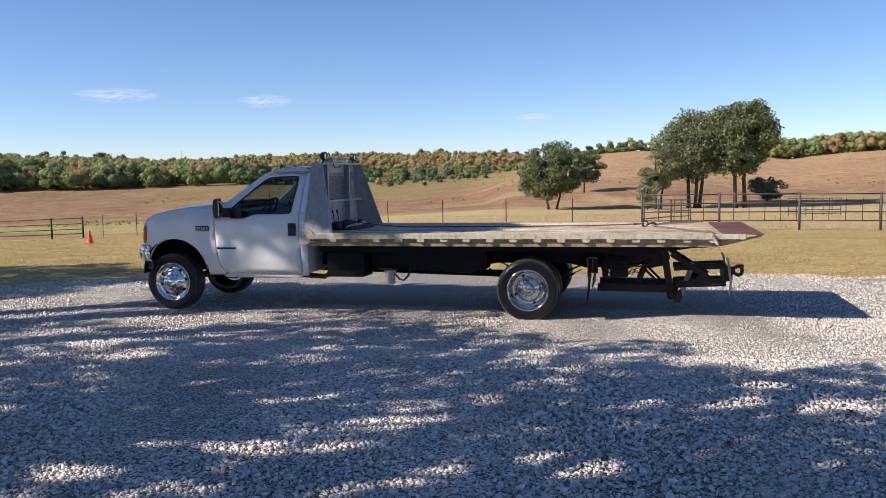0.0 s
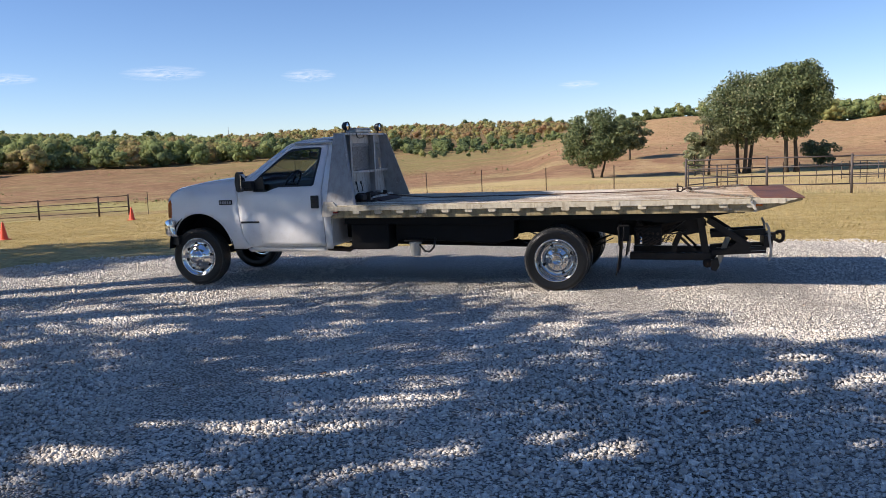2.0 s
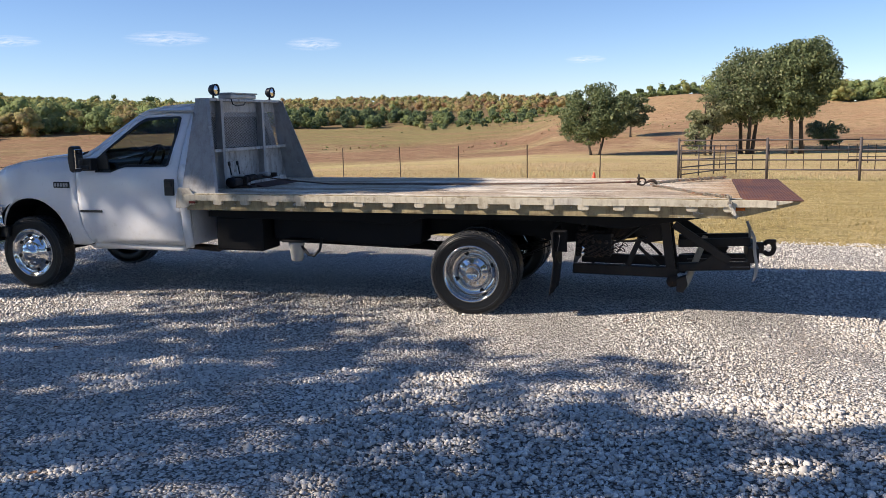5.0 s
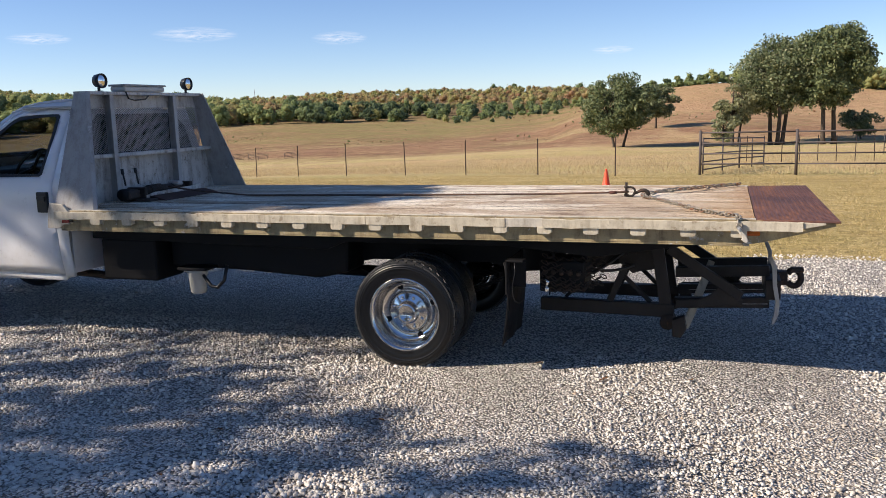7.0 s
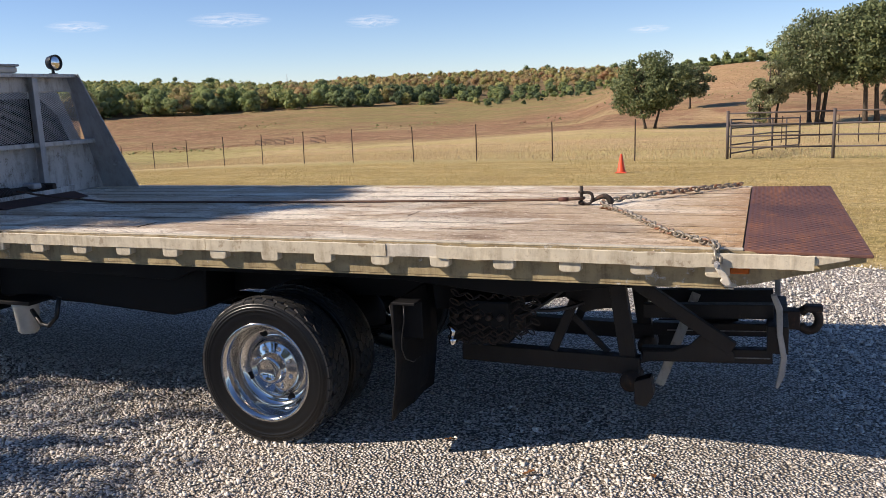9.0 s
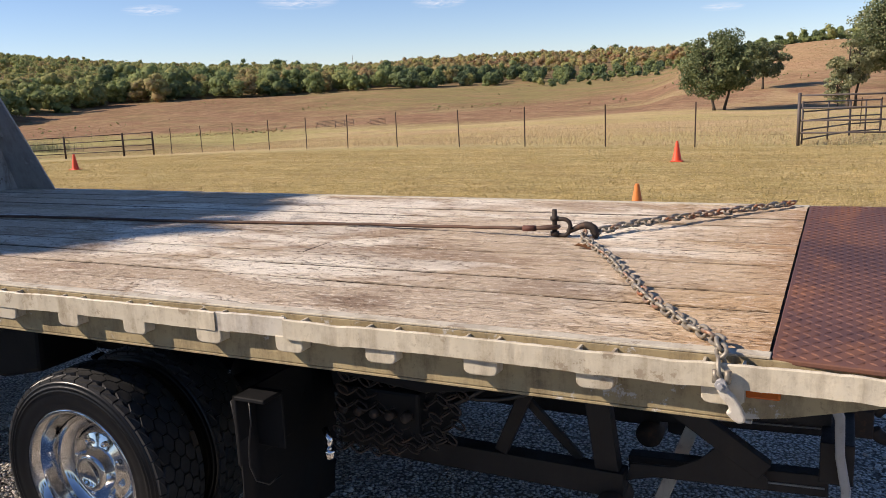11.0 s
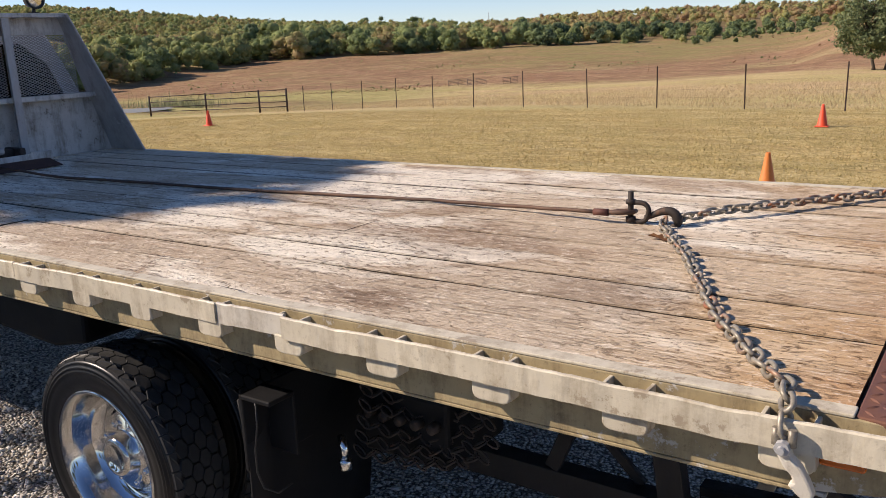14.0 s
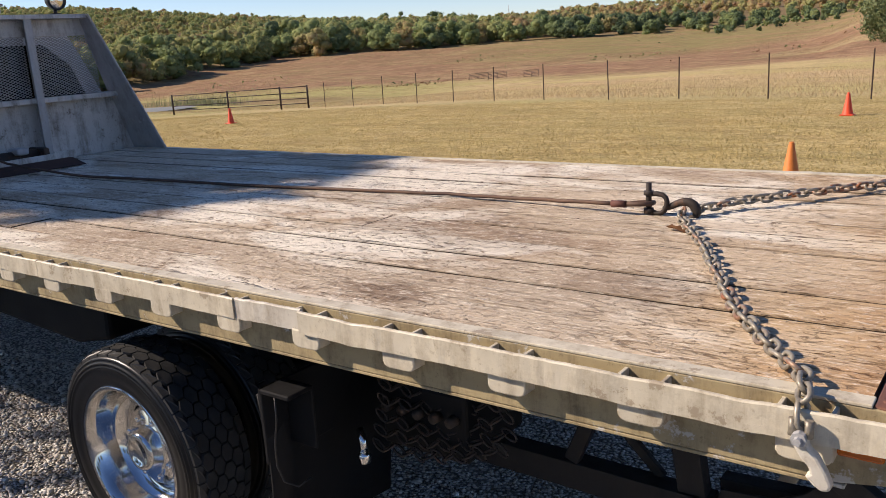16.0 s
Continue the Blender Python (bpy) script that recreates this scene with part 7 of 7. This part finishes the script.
# where the sun comes through the crowns: place on the ground, and half the length and width of the fleck
DRIVE_GAPS = ((-1.87, -2.04, 0.2, 0.10), (-2.36, -4.66, 0.2, 0.15), (-2.01, -3.99, 0.2, 0.07), (-1.33, -4.11, 0.28, 0.13), (-0.76, -4.05, 0.14, 0.08), (-2.44, -5.02, 0.3, 0.12),
              (-0.65, -4.66, 0.40, 0.10), (-0.24, -4.56, 0.30, 0.12), (-1.24, -5.33, 0.40, 0.20), (-0.64, -5.16, 0.36, 0.13), (-2.07, -5.83, 0.36, 0.26), (-1.93, -5.4, 0.28, 0.09),
              (0.18, -5.56, 0.28, 0.17), (-0.26, -5.89, 0.16, 0.10), (-0.03, -1.4, 0.17, 0.09), (-0.22, -1.86, 0.18, 0.08), (-1.83, -2.32, 0.12, 0.08), (-0.55, -2.23, 0.10, 0.06),
              (0.4, -1.9, 0.42, 0.16), (0.32, -2.3, 0.4, 0.12), (1.26, -1.96, 0.32, 0.10), (-3.64, -4.77, 0.18, 0.12), (-3.02, -5.38, 0.2, 0.10))
RIGHT_GAPS = ((1.52, -3.70, 0.26, 0.13), (2.21, -3.54, 0.36, 0.15), (2.5, -3.0, 0.34, 0.12), (2.97, -3.5, 0.48, 0.16), (1.92, -4.38, 0.14, 0.08), (0.8, -5.13, 0.26, 0.12),
              (1.14, -5.28, 0.30, 0.16), (1.28, -5.62, 0.26, 0.12), (3.4, -4.4, 0.3, 0.1), (2.6, -4.9, 0.2, 0.1))
LEFT_GAPS = ((-6.5, -0.6, 0.9, 0.4), (-4.06, -1.33, 0.5, 0.34), (-3.81, -2.66, 0.52, 0.26), (-4.61, -2.11, 0.44, 0.28), (-3.33, -0.96, 0.8, 0.45), (-4.94, -3.33, 0.34, 0.14),
             (-5.6, -1.6, 0.5, 0.2), (-6.2, -2.6, 0.5, 0.2), (-3.29, -4.07, 0.18, 0.09), (-5.3, -4.5, 0.3, 0.15), (-7.4, -1.6, 0.6, 0.2))
CAB_GAPS = ((-3.07, 0.88, 0.3, 0.26), (-3.20, 0.53, 0.15, 0.18), (-2.98, 0.54, 0.17, 0.18), (-2.76, 0.56, 0.17, 0.18), (-2.55, 0.59, 0.15, 0.17), (-3.30, 1.30, 0.35, 0.18), (-2.20, 0.82, 0.12, 0.08))


def over_drive(x, y):
    """How far over the drive the crowns' shade reaches."""
    return y < np.interp(x, (-9, -6.0, -4.4, -3.3, -2.4, -1.6, -0.8, 0.0, 0.8, 1.4, 1.85, 1.95, 2.7, 3.6, 6, 9), (-0.6, -0.9, -1.2, -1.5, -1.2, -0.55, -0.72, -0.98, -1.12, -1.2, -1.3, -2.4, -2.4, -2.0, -1.8, -2.4))


def over_truck(x, y):
    """Shade on the cab, the cab guard and the front of the bed."""
    return (y < 2.98) & (x < np.interp(y, (0.98, 1.18, 1.46, 1.86, 2.38, 2.68, 2.88), (0.61, 0.91, 1.31, 1.16, 0.99, 0.93, 1.06))) & ((y > 1.03) | (x < -0.29))


def shade_tree(centre, rx, ry, low, high, leaves, clumps, seed, gaps=(), reach=None, leaf=0.2):
    """A broad oak whose crown throws its shade on an oval round the centre."""
    r = random.Random(seed)
    mid = (low + high) / 2
    at = (centre[0] - FALL_X * mid, centre[1] - FALL_Y * mid)
    ob = thing("shade_oak", "large spreading green oak beside the gravel drive", "tree", at=(*at, -0.05))
    cs, rs = [], []
    for k in range(clumps):
        a, d = 2 * math.pi * k * 0.381966, math.sqrt((k + 0.5) / clumps)
        h = mid + (high - low) * (r.random() - 0.5) * (1.15 - 0.7 * d)
        gx, gy = centre[0] + rx * d * math.cos(a) + r.uniform(-0.3, 0.3), centre[1] + ry * d * math.sin(a) + r.uniform(-0.3, 0.3)
        cs.append((gx - FALL_X * h - at[0], gy - FALL_Y * h - at[1], h))
        rs.append(r.uniform(0.55, 0.95))
    bm = bmesh.new()
    tube(bm, [(0, 0, -0.1), (0.05, 0, 0.6), (0.1, 0.1, low * 0.6), (0, 0.1, mid)], [0.42, 0.30, 0.24, 0.10], 12)
    for c in cs[::2]:
        q = Vector(c)
        s = Vector((0.05, 0.08, low * r.uniform(0.55, 0.9)))
        tube(bm, [s, (s + q) / 2 + Vector((0, 0, 0.3)), q], [0.09, 0.05, 0.015], 5)
    part("trunk", bm, M["bark"], ob, smooth=True)
    V, F = foliage(cs, rs, leaves, leaf, 0.7)
    # gaps in the crown, through which the sun reaches the ground
    mid_leaf = V.reshape(-1, 4, 3).mean(1)
    gx, gy = mid_leaf[:, 0] + at[0] + FALL_X * mid_leaf[:, 2], mid_leaf[:, 1] + at[1] + FALL_Y * mid_leaf[:, 2]
    keep = np.ones(len(gx), bool)
    for hx, hy, long, wide in gaps:
        u, v = (gx - hx) * 0.8 + (gy - hy) * 0.6, (gy - hy) * 0.8 - (gx - hx) * 0.6
        keep &= (u / long) ** 2 + (v / wide) ** 2 > rng.uniform(0.6, 1.5, len(gx))
    if reach is not None:
        ragged = 0.11 * np.sin(gx * 4.3 + gy * 2.1) + 0.09 * np.sin(gx * 7.0 - gy * 9.0 + 1.0) + rng.normal(0, 0.13, len(gx))
        keep &= reach(gx + ragged, gy + ragged)
    V = V.reshape(-1, 4, 3)[keep].reshape(-1, 3)
    sheet("crown", V, np.arange(len(V)).reshape(-1, 4), M["oak"], ob)


def build_shade():
    shade_tree((-0.5, -3.9), 3.7, 3.2, 5.5, 9.0, 7800, 64, 41, DRIVE_GAPS + LEFT_GAPS + RIGHT_GAPS, over_drive)
    shade_tree((4.2, -4.6), 3.9, 2.7, 5.5, 8.5, 4300, 48, 61, DRIVE_GAPS + LEFT_GAPS + RIGHT_GAPS, over_drive)
    shade_tree((-5.6, -3.6), 3.6, 3.2, 6.0, 9.5, 3500, 54, 43, DRIVE_GAPS + LEFT_GAPS + RIGHT_GAPS, over_drive)
    shade_tree((-2.29, 2.28), 3.6, 1.2, 7.0, 9.5, 8500, 40, 47, CAB_GAPS, over_truck)
    shade_tree((-3.0, 0.98), 2.1, 0.7, 8.0, 9.5, 560, 14, 73, CAB_GAPS)
    shade_tree((-2.2, -0.5), 1.4, 0.9, 5.5, 7.0, 350, 9, 69, CAB_GAPS)
    shade_tree((-0.84, 2.08), 1.3, 1.05, 7.0, 8.6, 2600, 12, 67, ((0.31, 1.98, 0.5, 0.07), (-0.29, 2.53, 0.5, 0.08)), over_truck)
    shade_tree((-10.8, 3.2), 3.0, 3.0, 6.5, 8.5, 7000, 22, 53)

    # the grove behind the drive: unseen, added to cut sky light and darken reflections
    first = tree("grove_oak", (-13.0, -24.0), 12.5, 11.0, M["oak"], "tall green oak in the unseen grove added behind the drive to hold back sky light", 1, 3000, 0.52, 0.14, "grove oaks", seed=71)
    for x, y, s, a in ((-5, -26, 1.0, 40), (2.5, -24, 0.92, 120), (10, -25, 1.05, 200), (17.5, -23, 0.95, 290), (24, -18, 1.0, 15), (-21, -20, 1.05, 80), (-28, -14, 1.0, 160), (28, -9, 0.95, 240), (-1, -33, 1.2, 10), (13, -33, 1.2, 65), (-15, -33, 1.2, 310)):
        copy_thing(first, pose(x, y, -0.05, 0, 0, a) @ Matrix.Scale(s * 0.7, 4))


build_shade()
stones("gravel_stones", 64000, -7.0, 4.6, -6.5, -1.9, 0.0168)
stones("fine_gravel", 30000, -3.8, 5.0, -2.4, 0.9, 0.0115)
stones("gravel_stones_far", 15000, 2.4, 8.0, -0.6, 5.2, 0.0145)
stones("scattered_gravel", 15000, -10.0, -3.6, -2.2, 3.2, 0.0175)
